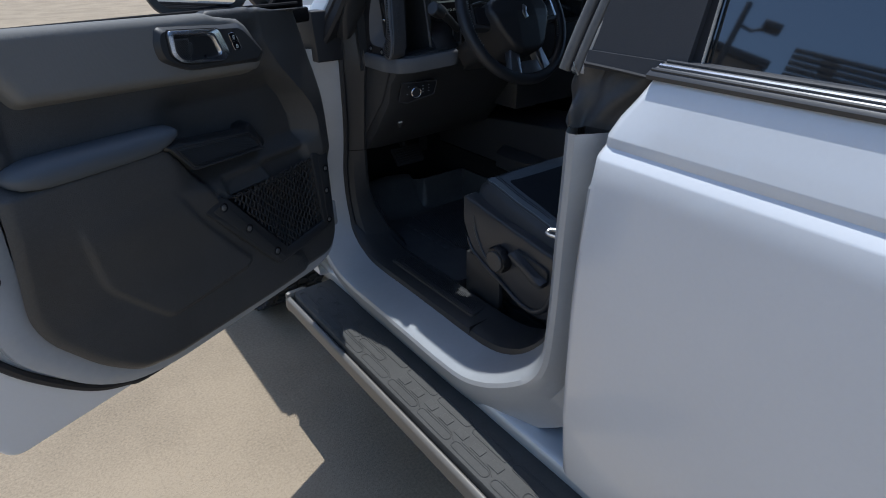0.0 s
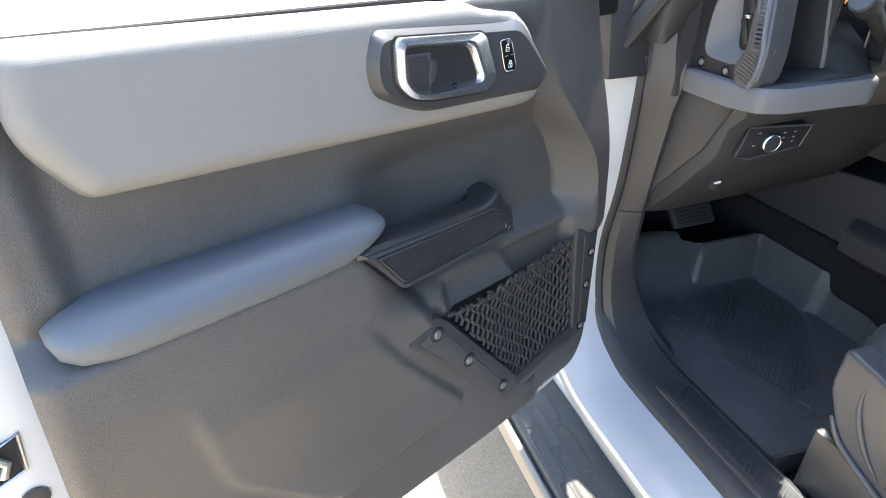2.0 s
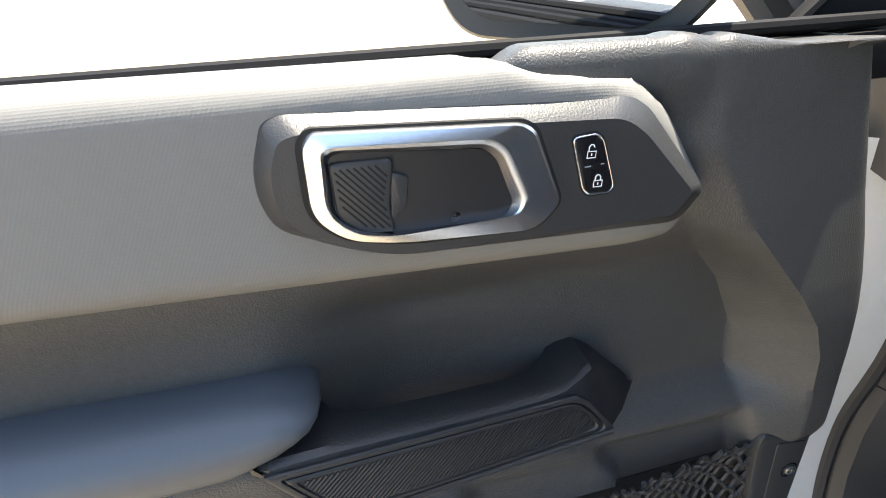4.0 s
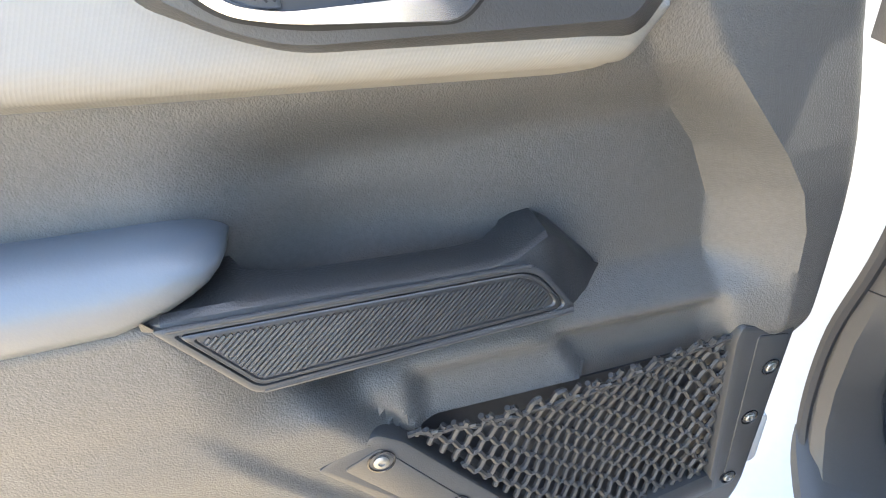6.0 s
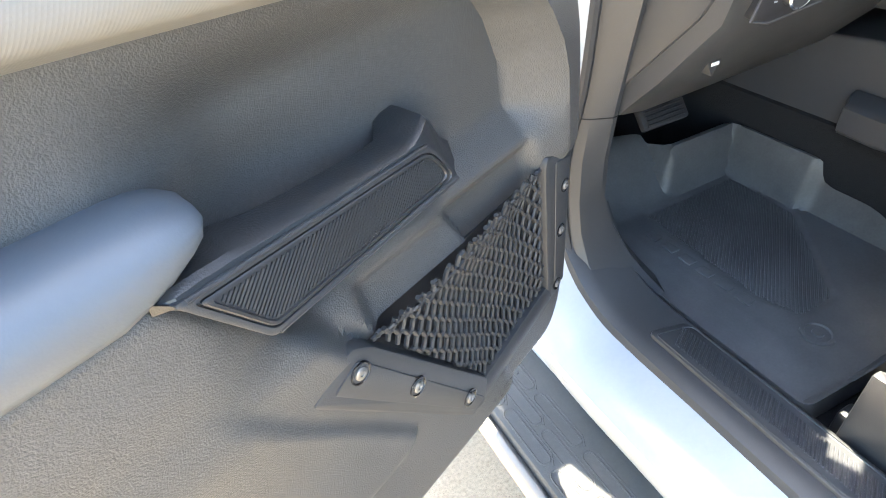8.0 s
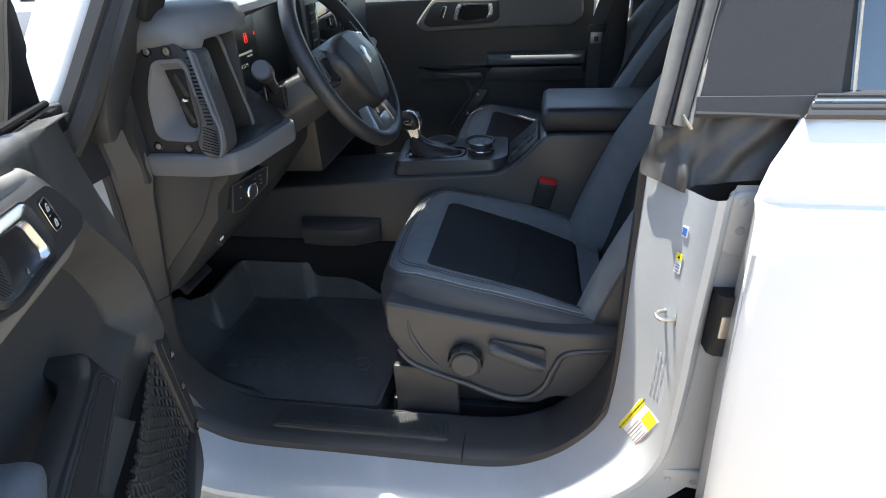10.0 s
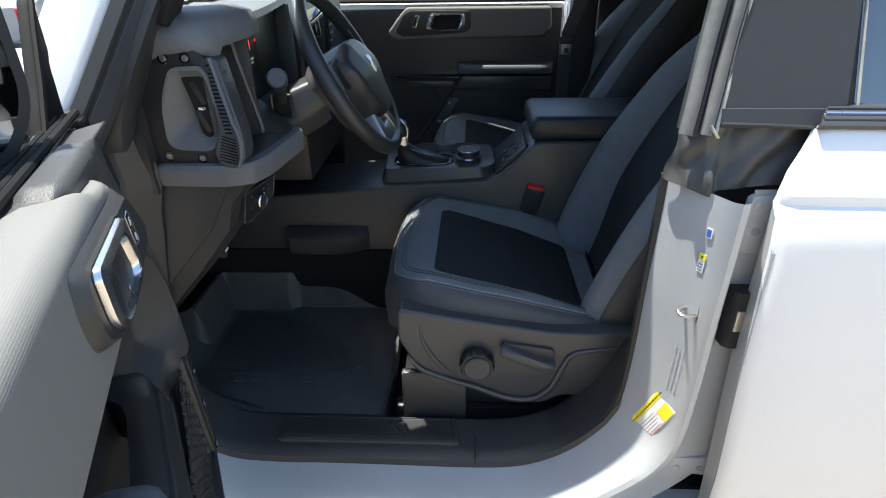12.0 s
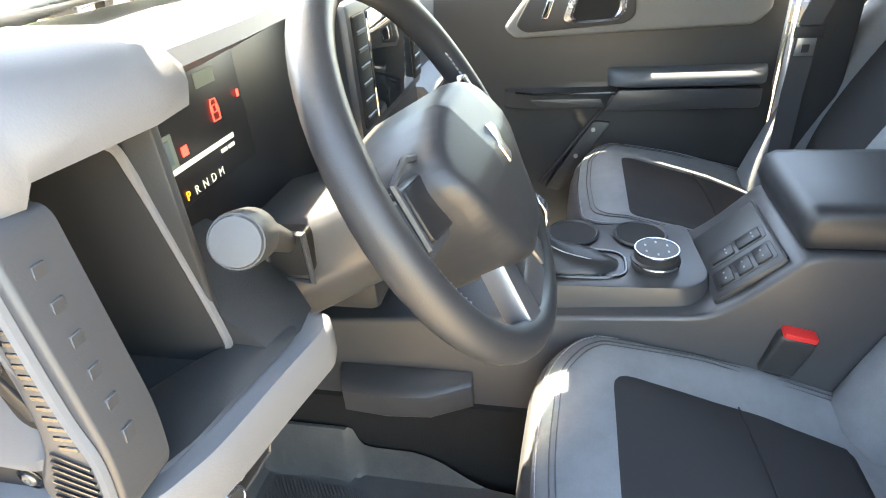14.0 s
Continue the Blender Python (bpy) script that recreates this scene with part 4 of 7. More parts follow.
for k in range(15):
    # grooves fall from the outer end towards the tab
    p0, p1 = Vector((0.4250 - 0.0036 * k + 0.012, 1.3640)), Vector((0.4250 - 0.0036 * k - 0.026, 1.3200))
    q = [p0.lerp(p1, t / 40) for t in range(41)]
    q = [p for p in q if inside(p, LEVER_IN)]
    if len(q) > 4:
        d = (q[-1] - q[0]).normalized()
        n_ = Vector((-d.y, d.x)) * 0.00055
        part("lever_groove", prism([q[0] - n_, q[-1] - n_, q[-1] + n_, q[0] + n_], 0.0533, 0.05375), DARKHOLE, lever_ob, m=DOOR, smooth=0)
SW = rounded([(0.2818, 1.3588), (0.2668, 1.3600), (0.2622, 1.3561), (0.2534, 1.3263), (0.2561, 1.3227), (0.2702, 1.3231), (0.2738, 1.3273)], 0.004, 4)
SWC = (0.2680, 1.3412)
switch = part("lock_switch", layers((SW, 0.0490), (SW, 0.0508), (spread(SW, -0.0005, SWC), 0.0512), (spread(SW, -0.0011, SWC), 0.0510), (spread(SW, -0.0013, SWC), 0.0500)), SATIN, bezel, "bright-edged lock switch", m=DOOR)
part("switch_gap", prism(spread(SW, 0.0012, SWC), 0.0490, 0.0499), DARKHOLE, bezel, m=DOOR, smooth=0)
part("switch_key", prism(spread(SW, -0.0012, SWC), 0.0490, 0.0510, 0.0008), GLOSSBLACK, bezel, m=DOOR)
part("switch_split", prism([(0.2733, 1.3410), (0.2612, 1.3418), (0.2610, 1.3412), (0.2731, 1.3404)], 0.0508, 0.05115), LABELGREY, switch, m=DOOR, smooth=0)
part("switch_tab", prism(rounded([(0.2695, 1.3418), (0.2632, 1.3422), (0.2636, 1.3395), (0.2690, 1.3392)], 0.0008), 0.0508, 0.0517, 0.0004), GLOSSBLACK, switch, m=DOOR)


def padlock(cx, cz, open_):
    """A small padlock drawn in white lines on the switch; the door's first axis runs away from its hinge."""
    y = 0.0512
    box = [(-0.0026, -0.0032), (0.0026, -0.0030), (0.0022, 0.0008), (-0.0030, 0.0006)]
    part("lock_mark", tube([(cx + a, y, cz + b) for a, b in box], 0.00036, 5, closed=True), WHITEPRINT, switch, m=DOOR)
    part("lock_mark", tube([(cx - 0.0003, y, cz - 0.0006), (cx - 0.0001, y, cz - 0.0019)], 0.00036, 5), WHITEPRINT, switch, m=DOOR)
    d = -0.0022 if open_ else 0.0
    bow = [(0.0016, 0.0008 if not d else 0.0024), (0.0014, 0.0030), (0.0004, 0.0042), (-0.0012, 0.0038), (-0.0018, 0.0026), (-0.0019, 0.0006)]
    if open_:
        bow = [(0.0016, 0.0007), (0.0014, 0.0034), (0.0002, 0.0047), (-0.0014, 0.0042), (-0.0019, 0.0028)]
    part("lock_mark", tube([(cx + a, y, cz + b) for a, b in bow], 0.00036, 5), WHITEPRINT, switch, m=DOOR)


padlock(0.2698, 1.3490, True)
padlock(0.2646, 1.3310, False)

# armrest
rings = []
for u, top, bot, reach in [(0.768, 1.190, 1.182, 0.0176), (0.763, 1.196, 1.174, 0.0405), (0.750, 1.203, 1.167, 0.0510), (0.730, 1.207, 1.163, 0.0554), (0.712, 1.209, 1.161, 0.0572), (0.66, 1.209, 1.160, 0.0572), (0.60, 1.208, 1.160, 0.0572), (0.55, 1.207, 1.160, 0.0563),
                           (0.505, 1.206, 1.161, 0.0554), (0.490, 1.206, 1.165, 0.0546), (0.475, 1.2055, 1.170, 0.0536), (0.462, 1.2035, 1.176, 0.0508), (0.452, 1.2000, 1.181, 0.0455), (0.4455, 1.1965, 1.186, 0.0365), (0.442, 1.1935, 1.1895, 0.0220)]:
    h = top - bot
    prof = [(-0.01, top - 0.002), (0.30 * reach, top + 0.002), (0.66 * reach, top), (0.88 * reach, top - 0.16 * h), (0.985 * reach, top - 0.36 * h), (reach, top - 0.52 * h), (0.96 * reach, top - 0.78 * h), (0.84 * reach, bot + 0.04 * h), (0.70 * reach, bot), (-0.01, bot)]
    rings.append([(u, y, z) for y, z in prof])
part("armrest", loft(rings), ARM, door, "padded blue-grey armrest", smooth=60, m=DOOR)

# pull handle with its ribbed insert
rings = []
for u, zt, zb, y0, y1, y2 in [(0.492, 1.170, 1.164, -0.02, 0.046, 0.045), (0.480, 1.172, 1.158, -0.02, 0.0535, 0.0525), (0.465, 1.171, 1.140, -0.02, 0.051, 0.050), (0.450, 1.169, 1.122, -0.02, 0.0485, 0.0485), (0.438, 1.168, 1.107, 0.008, 0.0465, 0.049), (0.41, 1.164, 1.1045, 0.012, 0.042, 0.0445),
                              (0.36, 1.157, 1.0995, 0.004, 0.034, 0.0365), (0.30, 1.149, 1.0945, -0.006, 0.0245, 0.0275), (0.275, 1.146, 1.092, -0.014, 0.020, 0.0235), (0.258, 1.146, 1.0905, -0.03, 0.0165, 0.021), (0.244, 1.152, 1.089, -0.045, 0.0135, 0.019), (0.230, 1.154, 1.0875, -0.045, 0.006, 0.0165),
                              (0.214, 1.143, 1.086, -0.045, -0.004, 0.0135), (0.194, 1.122, 1.088, -0.045, -0.018, -0.002), (0.168, 1.10, 1.09, -0.045, -0.034, -0.030)]:
    rings.append([(u, y0, zt + 0.001), (u, y0 + 0.35 * (y1 - y0), zt + 0.0015), (u, y1 - 0.007, zt - 0.001), (u, y1 - 0.002, zt - 0.004), (u, y1, zt - 0.008), (u, y2 + 0.002, zb + 0.006), (u, y2 - 0.002, zb + 0.001), (u, y2 - 0.007, zb - 0.001), (u, y0, zb)])
grip = part("pull_handle", loft(rings), GRIP, door, "black moulded pull handle", smooth=26, m=DOOR)
A, B_, C, Dd = Vector((0.475, 0.0540, 1.1615)), Vector((0.246, 0.0165, 1.1335)), Vector((0.217, 0.0175, 1.0945)), Vector((0.439, 0.0525, 1.1130))
nrm = (B_ - A).cross(Dd - A).normalized()
if nrm.y < 0:
    nrm = -nrm
quad = [A, B_, C, Dd]
mid = sum(quad, Vector()) / 4
ax, az = (B_ - A).normalized(), ((Dd + C) / 2 - (A + B_) / 2)
az = (az - ax * az.dot(ax)).normalized()


def on_grip(inset, r, h):
    """The insert's outline, drawn in by so much, its corners rounded, at a height over the grip's face."""
    flat = [Vector(((p - mid).dot(ax), (p - mid).dot(az))) for p in quad]
    out = []
    for i, p in enumerate(flat):
        a, b = (flat[i - 1] - p).normalized(), (flat[(i + 1) % 4] - p).normalized()
        bis = a + b
        out.append(p + bis * ((inset - 0.003) / max(0.2, abs(a.x * b.y - a.y * b.x))))
    return [mid + ax * q[0] + az * q[1] + nrm * h for q in rounded(out, r, 5)]


CORNERS = [0.004, 0.016, 0.012, 0.006]
part("insert_frame", loft([on_grip(-0.0015, CORNERS, -0.004), on_grip(-0.0015, CORNERS, 0.0008), on_grip(0.0, CORNERS, 0.0018), on_grip(0.0028, CORNERS, 0.0018), on_grip(0.0036, CORNERS, -0.0004)]), BLACK, grip, m=DOOR, smooth=40)
part("insert", loft([on_grip(0.0042, CORNERS, -0.004), on_grip(0.0042, CORNERS, 0.0016), on_grip(0.0050, CORNERS, 0.0024), on_grip(0.0068, CORNERS, 0.0024), on_grip(0.0074, CORNERS, 0.0008)]), RIBBED, grip, "ribbed black rubber grip insert", m=DOOR, smooth=40)
rib_area = [((p - mid).dot(ax), (p - mid).dot(az)) for p in on_grip(0.0078, CORNERS, 0.0)]
for k in range(-46, 47):
    base = 0.0040 * k
    pts = []
    for j in range(41):
        t = -0.026 + 0.052 * j / 40
        if inside((base - t * 1.05, t), rib_area):
            pts.append(mid + ax * (base - t * 1.05) + az * t + nrm * 0.0010)
    if len(pts) > 2:
        part("insert_rib", tube([pts[0], pts[-1]], 0.00125, 5), RIBBED, grip, m=DOOR)
for p, q, r in ((A, B_, 0.0016), (Dd, C, 0.0024)):
    away = (p + q) / 2 - mid
    away = (away - nrm * away.dot(nrm)).normalized() * 0.0045
    part("grip_lip", tube([p + away + nrm * 0.0010, q + away + nrm * 0.0010], r, 8), BLACK, grip, m=DOOR)
# net pocket
frame_low = [(0.422, 0.998), (0.374, 1.022), (0.354, 1.008), (0.203, 0.818), (0.213, 0.784), (0.238, 0.784)]
pocket = part("pocket_frame_arm", prism(rounded(frame_low, 0.006, 3), 0.004, 0.029, 0.005), BLACK, door, "black net pocket frame with screws", m=DOOR)
part("pocket_frame_plate", prism(rounded([(0.402, 0.994), (0.372, 1.008), (0.214, 0.796), (0.234, 0.793)], 0.005), 0.015, 0.0302, 0.0010), BLACK, pocket, m=DOOR)
side_arm = part("pocket_frame_side", prism(rounded([(0.046, 1.010), (0.042, 1.026), (-0.018, 1.016), (-0.012, 0.86), (0.0, 0.800), (0.03, 0.798), (0.034, 0.812)], 0.006, 3), -0.012, 0.012, 0.005), BLACK, door, "black net pocket frame with screws", m=DOOR)
part("pocket_frame_plate", prism(rounded([(0.024, 1.012), (-0.012, 1.006), (-0.005, 0.815), (0.018, 0.812)], 0.005), 0.002, 0.0132, 0.001), BLACK, side_arm, m=DOOR)
rings = []
for k in range(13):
    t = k / 12
    u, z, y = 0.225 + (0.012 - 0.225) * t, 0.792 + 0.014 * t, 0.028 - 0.018 * t
    rings.append([(u, y - 0.02, z - 0.012), (u, y - 0.003, z - 0.012), (u, y, z - 0.007), (u, y, z + 0.012), (u, y - 0.004, z + 0.018), (u, y - 0.02, z + 0.018)])
part("pocket_frame_base", loft(rings), BLACK, door, "black net pocket frame", m=DOOR)
SCREWS = [(0.373, 0.994, 0.030), (0.315, 0.918, 0.030), (0.241, 0.823, 0.030), (0.001, 0.970, 0.013), (0.008, 0.906, 0.013), (0.013, 0.818, 0.013)]


def screw(name, parent, centre, axis, r=0.0065, m=None):
    hole = part(name, lathe([(r * 1.75, -0.001), (r * 1.75, 0.0004), (r * 1.55, 0.0007), (r * 1.45, -0.0004), (0.0, -0.0004)], 18, centre, axis), GLOSSBLACK, parent, m=m)
    part("screw_head", lathe([(r, -0.001), (r, 0.0012), (r * 0.8, 0.0022), (r * 0.42, 0.0024), (r * 0.36, 0.0012), (0.0, 0.001)], 14, centre, axis), SCREWSTEEL, hole, "dull steel screw head", m=m)


for k, (u, z, y) in enumerate(SCREWS):
    screw("screw_recess", pocket if k < 3 else side_arm, (u, y + 0.0005, z), (0, 1, 0), 0.0064 if k < 3 else 0.0054, DOOR)

# thin black sheet added over the panel where the net hangs
BACK_SHEET = [(0.338, 0.996), (0.196, 0.818), (0.036, 0.814), (0.042, 0.990), (0.20, 0.986)]
part("pocket_back_sheet", field(BACK_SHEET, lambda u, z: panel_height(u, z) + 0.0025, 0.008, in_door, skirt=(0, -0.004, 0)), CUPPLASTIC, door, "black sheet behind the net", smooth=50, m=DOOR)
# net cords
net = bmesh.new()
NET_IN = [(0.352, 1.012), (0.195, 0.806), (0.026, 0.802), (0.038, 1.016)]


def net_place(u, z):
    g = min(1.0, edge_gap((u, z), NET_IN) / 0.05)
    sag = 0.003 * g * math.sin(17 * u + 9 * z) + 0.002 * g * math.sin(41 * u - 30 * z)
    y = 0.004 + 0.020 * ease(0.02, 0.30, u) + sag - 0.008 * g
    return (u, y, z + 0.003 * g * math.sin(19 * u))


CW, CH = 0.0215, 0.0112
for row in range(-4, 25):
    run = []
    for k in range(0, 260):
        s = -0.02 + k * 0.0016
        ph = 2 * math.pi * s / CW
        z = 0.795 + row * CH + (0.0050 if row % 2 else -0.0050) * math.copysign(min(1, abs(1.5 * math.sin(ph))), math.sin(ph)) - 0.10 * (s - 0.2) + random.uniform(-0.0006, 0.0006)
        p = (s, z)
        if inside(p, NET_IN) and edge_gap(p, NET_IN) > 0.002:
            run.append(net_place(*p))
        else:
            if len(run) > 3:
                add(net, tube(run, 0.0027, 6))
            run = []
    if len(run) > 3:
        add(net, tube(run, 0.0027, 6))
part("net", net, CORD, door, "stretchy black mesh net", m=DOOR)
hem = [net_place(0.350 - 0.31 * t, 1.008 - 0.012 * math.sin(math.pi * t) + 0.002 * math.sin(60 * t)) for t in [k / 40 for k in range(41)]]
part("net_hem", tube(hem, 0.0026, 6), CORD, door, m=DOOR)
for k in range(9):
    p = hem[3 + 4 * k]
    part("net_loop", tube([(p[0] + 0.004, p[1] + 0.002, p[2] + 0.003), (p[0], p[1] + 0.004, p[2] + 0.0055), (p[0] - 0.004, p[1] + 0.003, p[2] + 0.003)], 0.0016, 5), CORD, door, m=DOOR)
writing(door, DOOR @ Matrix.Translation((0.15, 0.0135, 0.742)) @ Matrix.Rotation(math.pi, 4, "Z"), "\u2022 LIFT \u2022", 0.020, 0, -0.008, BLACK, 0.004)

# white shell behind the panel
CARRIER = rounded([(0.80, 1.39), (0.83, 1.20), (0.855, 0.93), (0.835, 0.85), (0.74, 0.735), (0.66, 0.685), (0.56, 0.668), (0.05, 0.672), (-0.03, 0.70), (-0.035, 1.0), (-0.028, 1.2), (0.0, 1.39)], 0.05)
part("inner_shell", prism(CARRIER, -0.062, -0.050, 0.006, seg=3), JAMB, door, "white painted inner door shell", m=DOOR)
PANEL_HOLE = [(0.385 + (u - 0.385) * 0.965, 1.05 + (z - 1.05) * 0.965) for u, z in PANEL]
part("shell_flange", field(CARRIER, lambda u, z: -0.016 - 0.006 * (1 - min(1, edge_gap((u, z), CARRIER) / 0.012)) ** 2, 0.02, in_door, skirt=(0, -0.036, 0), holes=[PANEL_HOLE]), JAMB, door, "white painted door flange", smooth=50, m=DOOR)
SKIN = rounded([(0.897, 1.345), (0.915, 1.10), (0.915, 0.70), (0.89, 0.655), (0.50, 0.648), (0.02, 0.652), (-0.045, 0.68), (-0.055, 1.0), (-0.035, 1.345)], 0.03)
part("outer_skin", prism(SKIN, -0.105, -0.060, 0.008, seg=3, back=True), PAINT, door, "white painted outer door skin", m=DOOR)
seal_line = [Vector((u, -0.052, z)) for u, z in [(0.80, 1.39), (0.842, 1.18), (0.868, 0.93), (0.845, 0.842), (0.747, 0.728), (0.664, 0.677), (0.56, 0.660), (0.05, 0.664), (-0.036, 0.695)]]
part("door_seal", tube(spline(seal_line, 70), 0.009, 8), RUBBER, door, "black rubber door seal", m=DOOR)
# latch, plug and hole on the rear edge
part("latch_recess", prism(rounded([(0.812, 1.095), (0.838, 1.085), (0.842, 1.050), (0.818, 1.055)], 0.005), -0.02, -0.0148), DARKHOLE, door, m=DOOR)
part("latch_rim", tube([(0.812, -0.0150, 1.095), (0.838, -0.0150, 1.085), (0.842, -0.0150, 1.050), (0.818, -0.0150, 1.055)], 0.0022, 6, closed=True), STEEL, door, m=DOOR)
part("latch_claw", tube([(0.835, -0.014, 1.082), (0.828, -0.014, 1.070), (0.834, -0.014, 1.058)], 0.004, 8), STEEL, door, m=DOOR)
part("plug", lathe([(0.011, 0), (0.012, 0.002), (0.007, 0.003), (0.0, 0.002)], 16, (0.822, -0.016, 1.020), (0, 1, 0)), RUBBER, door, m=DOOR)
part("plug", lathe([(0.017, 0), (0.018, 0.0015), (0.0, 0.002)], 18, (0.842, -0.016, 0.985), (0, 1, 0)), LABELGREY, door, "grey plastic plug", m=DOOR)
# belt rails and front fin of the window channel
for y, z, r, mt in ((-0.026, 1.404, 0.005, SEALBLACK), (-0.039, 1.400, 0.0045, SEALBLACK), (-0.050, 1.398, 0.0045, SEALBLACK), (-0.061, 1.392, 0.006, SEALBLACK)):
    part("belt_rail", tube([(-0.02, y, z - 0.008), (0.4, y, z - 0.004), (0.80, y, z - 0.001)], r, 8), mt, door, "black window belt seal", m=DOOR)
part("belt_cap", rbox((-0.06, -0.066, 1.350), (0.86, -0.022, 1.386), 0.006), SEALBLACK, door, m=DOOR)
part("window_fin", prism(rounded([(0.060, 1.385), (0.0, 1.435), (-0.060, 1.495), (-0.092, 1.526), (-0.110, 1.532), (-0.116, 1.515), (-0.102, 1.46), (-0.085, 1.448), (-0.072, 1.40), (-0.065, 1.355)], 0.008), -0.064, -0.050, 0.004, back=True), SEALBLACK, door, "black window channel fin", m=DOOR)
part("fin_lip", tube([(0.058, -0.047, 1.388), (0.0, -0.047, 1.436), (-0.060, -0.047, 1.496), (-0.095, -0.047, 1.527)], 0.004, 6), SEALBLACK, door, m=DOOR)
part("hinge", rbox((-0.075, -0.07, 1.10), (-0.03, -0.03, 1.18), 0.008), JAMB, door, m=DOOR)
part("hinge", rbox((-0.075, -0.07, 0.76), (-0.03, -0.03, 0.84), 0.008), JAMB, door, m=DOOR)

# ---- seats ----
def build_seat(name, dx, dz, label, dy=0.0):
    seat = thing(name, (0.41 + dx, -0.06 + dy, 0.545), label, "seat", "front seats")
    S = Matrix.Translation((dx, dy, dz))
    OUT = rounded([(0.158, -0.30), (0.150, 0.0), (0.165, 0.155), (0.235, 0.205), (0.41, 0.215), (0.585, 0.205), (0.645, 0.155), (0.662, 0.0), (0.655, -0.30)], 0.06, 6)

    def top(x, y):
        r = abs(x - 0.41) / 0.25
        z = 0.955 - 0.30 * max(0.0, 0.10 - y) - 0.10 * max(0.0, -0.12 - y)
        z += (0.012 + 0.10 * max(0, 0.10 - y)) * ease(0.55, 0.95, r)
        z -= 0.9 * max(0.0, y - 0.10) ** 1.6
        g = edge_gap((x, y), OUT)
        if y > -0.30:
            z -= ease(-0.30, -0.22, y) * 0.045 * (1 - math.sqrt(max(0.0, 1 - (1 - min(1, g / 0.055)) ** 2)))
        z += 0.0015 * noise.noise((x * 14, y * 14, dx))
        return z

    def lay(a, b, h):
        return (a, b, h)

    cushion = part("cushion", field([(0.41 + (x - 0.41) * 0.93, y if y < -0.2 else -0.05 + (y + 0.05) * 0.93) for x, y in OUT], top, 0.014, lay, skirt=(0, 0, -0.012)), FABRIC, seat, "grey cloth seat cushion", smooth=70, m=S)
    INS = rounded([(0.221, 0.096), (0.562, 0.092), (0.556, -0.245), (0.207, -0.250)], [0.022, 0.035, 0.008, 0.008], 4)
    insert = part("cushion_insert", field(INS, lambda x, y: top(x, y) + 0.0035 * ease(0, 0.012, edge_gap((x, y), INS)) - 0.0005, 0.014, lay, skirt=(0, 0, -0.006)), INSERT, seat, "black ribbed cloth centre panel", smooth=70, m=S)
    part("insert_seam", tube([(0.216 + 0.342 * k / 12, -0.085 - 0.012 * math.sin(math.pi * k / 12), top(0.216 + 0.342 * k / 12, -0.085) + 0.0032) for k in range(13)], 0.0012, 5), INSERT, insert, m=S)
    def inset(f):
        return [(0.41 + (x - 0.41) * f, y if y < -0.2 else -0.05 + (y + 0.05) * f) for x, y in OUT]

    stitch = [(x, y, top(x, y) + 0.0012) for x, y in inset(0.855) if y > -0.25]
    part("stitching", tube(stitch, 0.0012, 5), SIDEVINYL, cushion, "dark seam stitching", m=S)
    second = [(x, y, top(x, y) + 0.0011) for x, y in inset(0.825) if y > -0.25]
    part("stitching", tube(second, 0.0010, 5), SIDEVINYL, cushion, "dark seam stitching", m=S)
    run = spline([(x, y, top(x, y) + 0.0018) for x, y in inset(0.918) if y > -0.25], 258)
    part("thread", tube(run, [0.0004 + 0.0006 * (k % 3 > 0) for k in range(259)], 4), LABELGREY, cushion, "pale grey topstitching", m=S)
    piping = [(x, y, top(x, y) + 0.0006) for x, y in inset(0.93) if y > -0.25]
    part("piping", tube(piping, 0.0018, 5), SIDEVINYL, cushion, m=S)
    # vinyl side below the seam
    low = []
    for f, d in ((0.93, 0.003), (0.965, 0.001), (0.985, 0.0), (1.0, 0.004), (1.014, 0.026), (1.014, 0.055), (1.0, 0.085), (0.96, 0.10)):
        low.append([(q[0], q[1], top(min(max(q[0], 0.151), 0.66), min(q[1], 0.213)) - d) for q in inset(f)])
    part("cushion_side", loft(low, caps=False), SIDEVINYL, seat, "dark vinyl cushion side", smooth=60, m=S)

    SB = S @ Matrix.Translation((0, 0.030 if dx > 0 else 0.0, 0))
    # backrest
    def spine(t):
        z = 0.80 + 0.68 * t
        return -0.285 - 0.30 * t * (0.6 + 0.5 * t), z

    core, bl, br, pl, pr = [], [], [], [], []
    for k in range(23):
        t = k / 22
        y, z = spine(t)
        w = lerp_table([(0, 0.228), (0.1, 0.242), (0.5, 0.25), (0.8, 0.235), (0.95, 0.19), (1, 0.15)], t)
        d = lerp_table([(0, 0.085), (0.12, 0.115), (0.5, 0.118), (0.75, 0.095), (1, 0.03)], t)
        yc = y - 0.020 * (1 - ease(0.1, 0.4, t))
        core.append([(0.41 - 0.6 * w, yc + 0.004, z), (0.41, yc + 0.010, z), (0.41 + 0.6 * w, yc + 0.004, z), (0.41 + 0.8 * w, y - 0.02, z), (0.41 + 0.7 * w, y - 0.12, z), (0.41 - 0.7 * w, y - 0.12, z), (0.41 - 0.8 * w, y - 0.02, z)])
        for side, rings, pipe in ((-1, bl, pl), (1, br, pr)):
            c = 0.41 + side * 0.78 * w
            end = math.sqrt(max(0.0, 1 - (1 - min(1.0, (t + 0.012) / 0.11)) ** 2))
            rr = 0.26 * w * (0.35 + 0.65 * end)
            d *= 0.45 + 0.55 * end if side < 0 else 1.0
            ring = []
            for j in range(12):
                a = 2 * math.pi * j / 12
                ring.append((c + side * rr * math.cos(a) + side * 0.012 * math.sin(a), y - 0.02 + (d * 0.75 + 0.02) * math.sin(a), z - 0.015 * math.sin(a)))
            rings.append(ring)
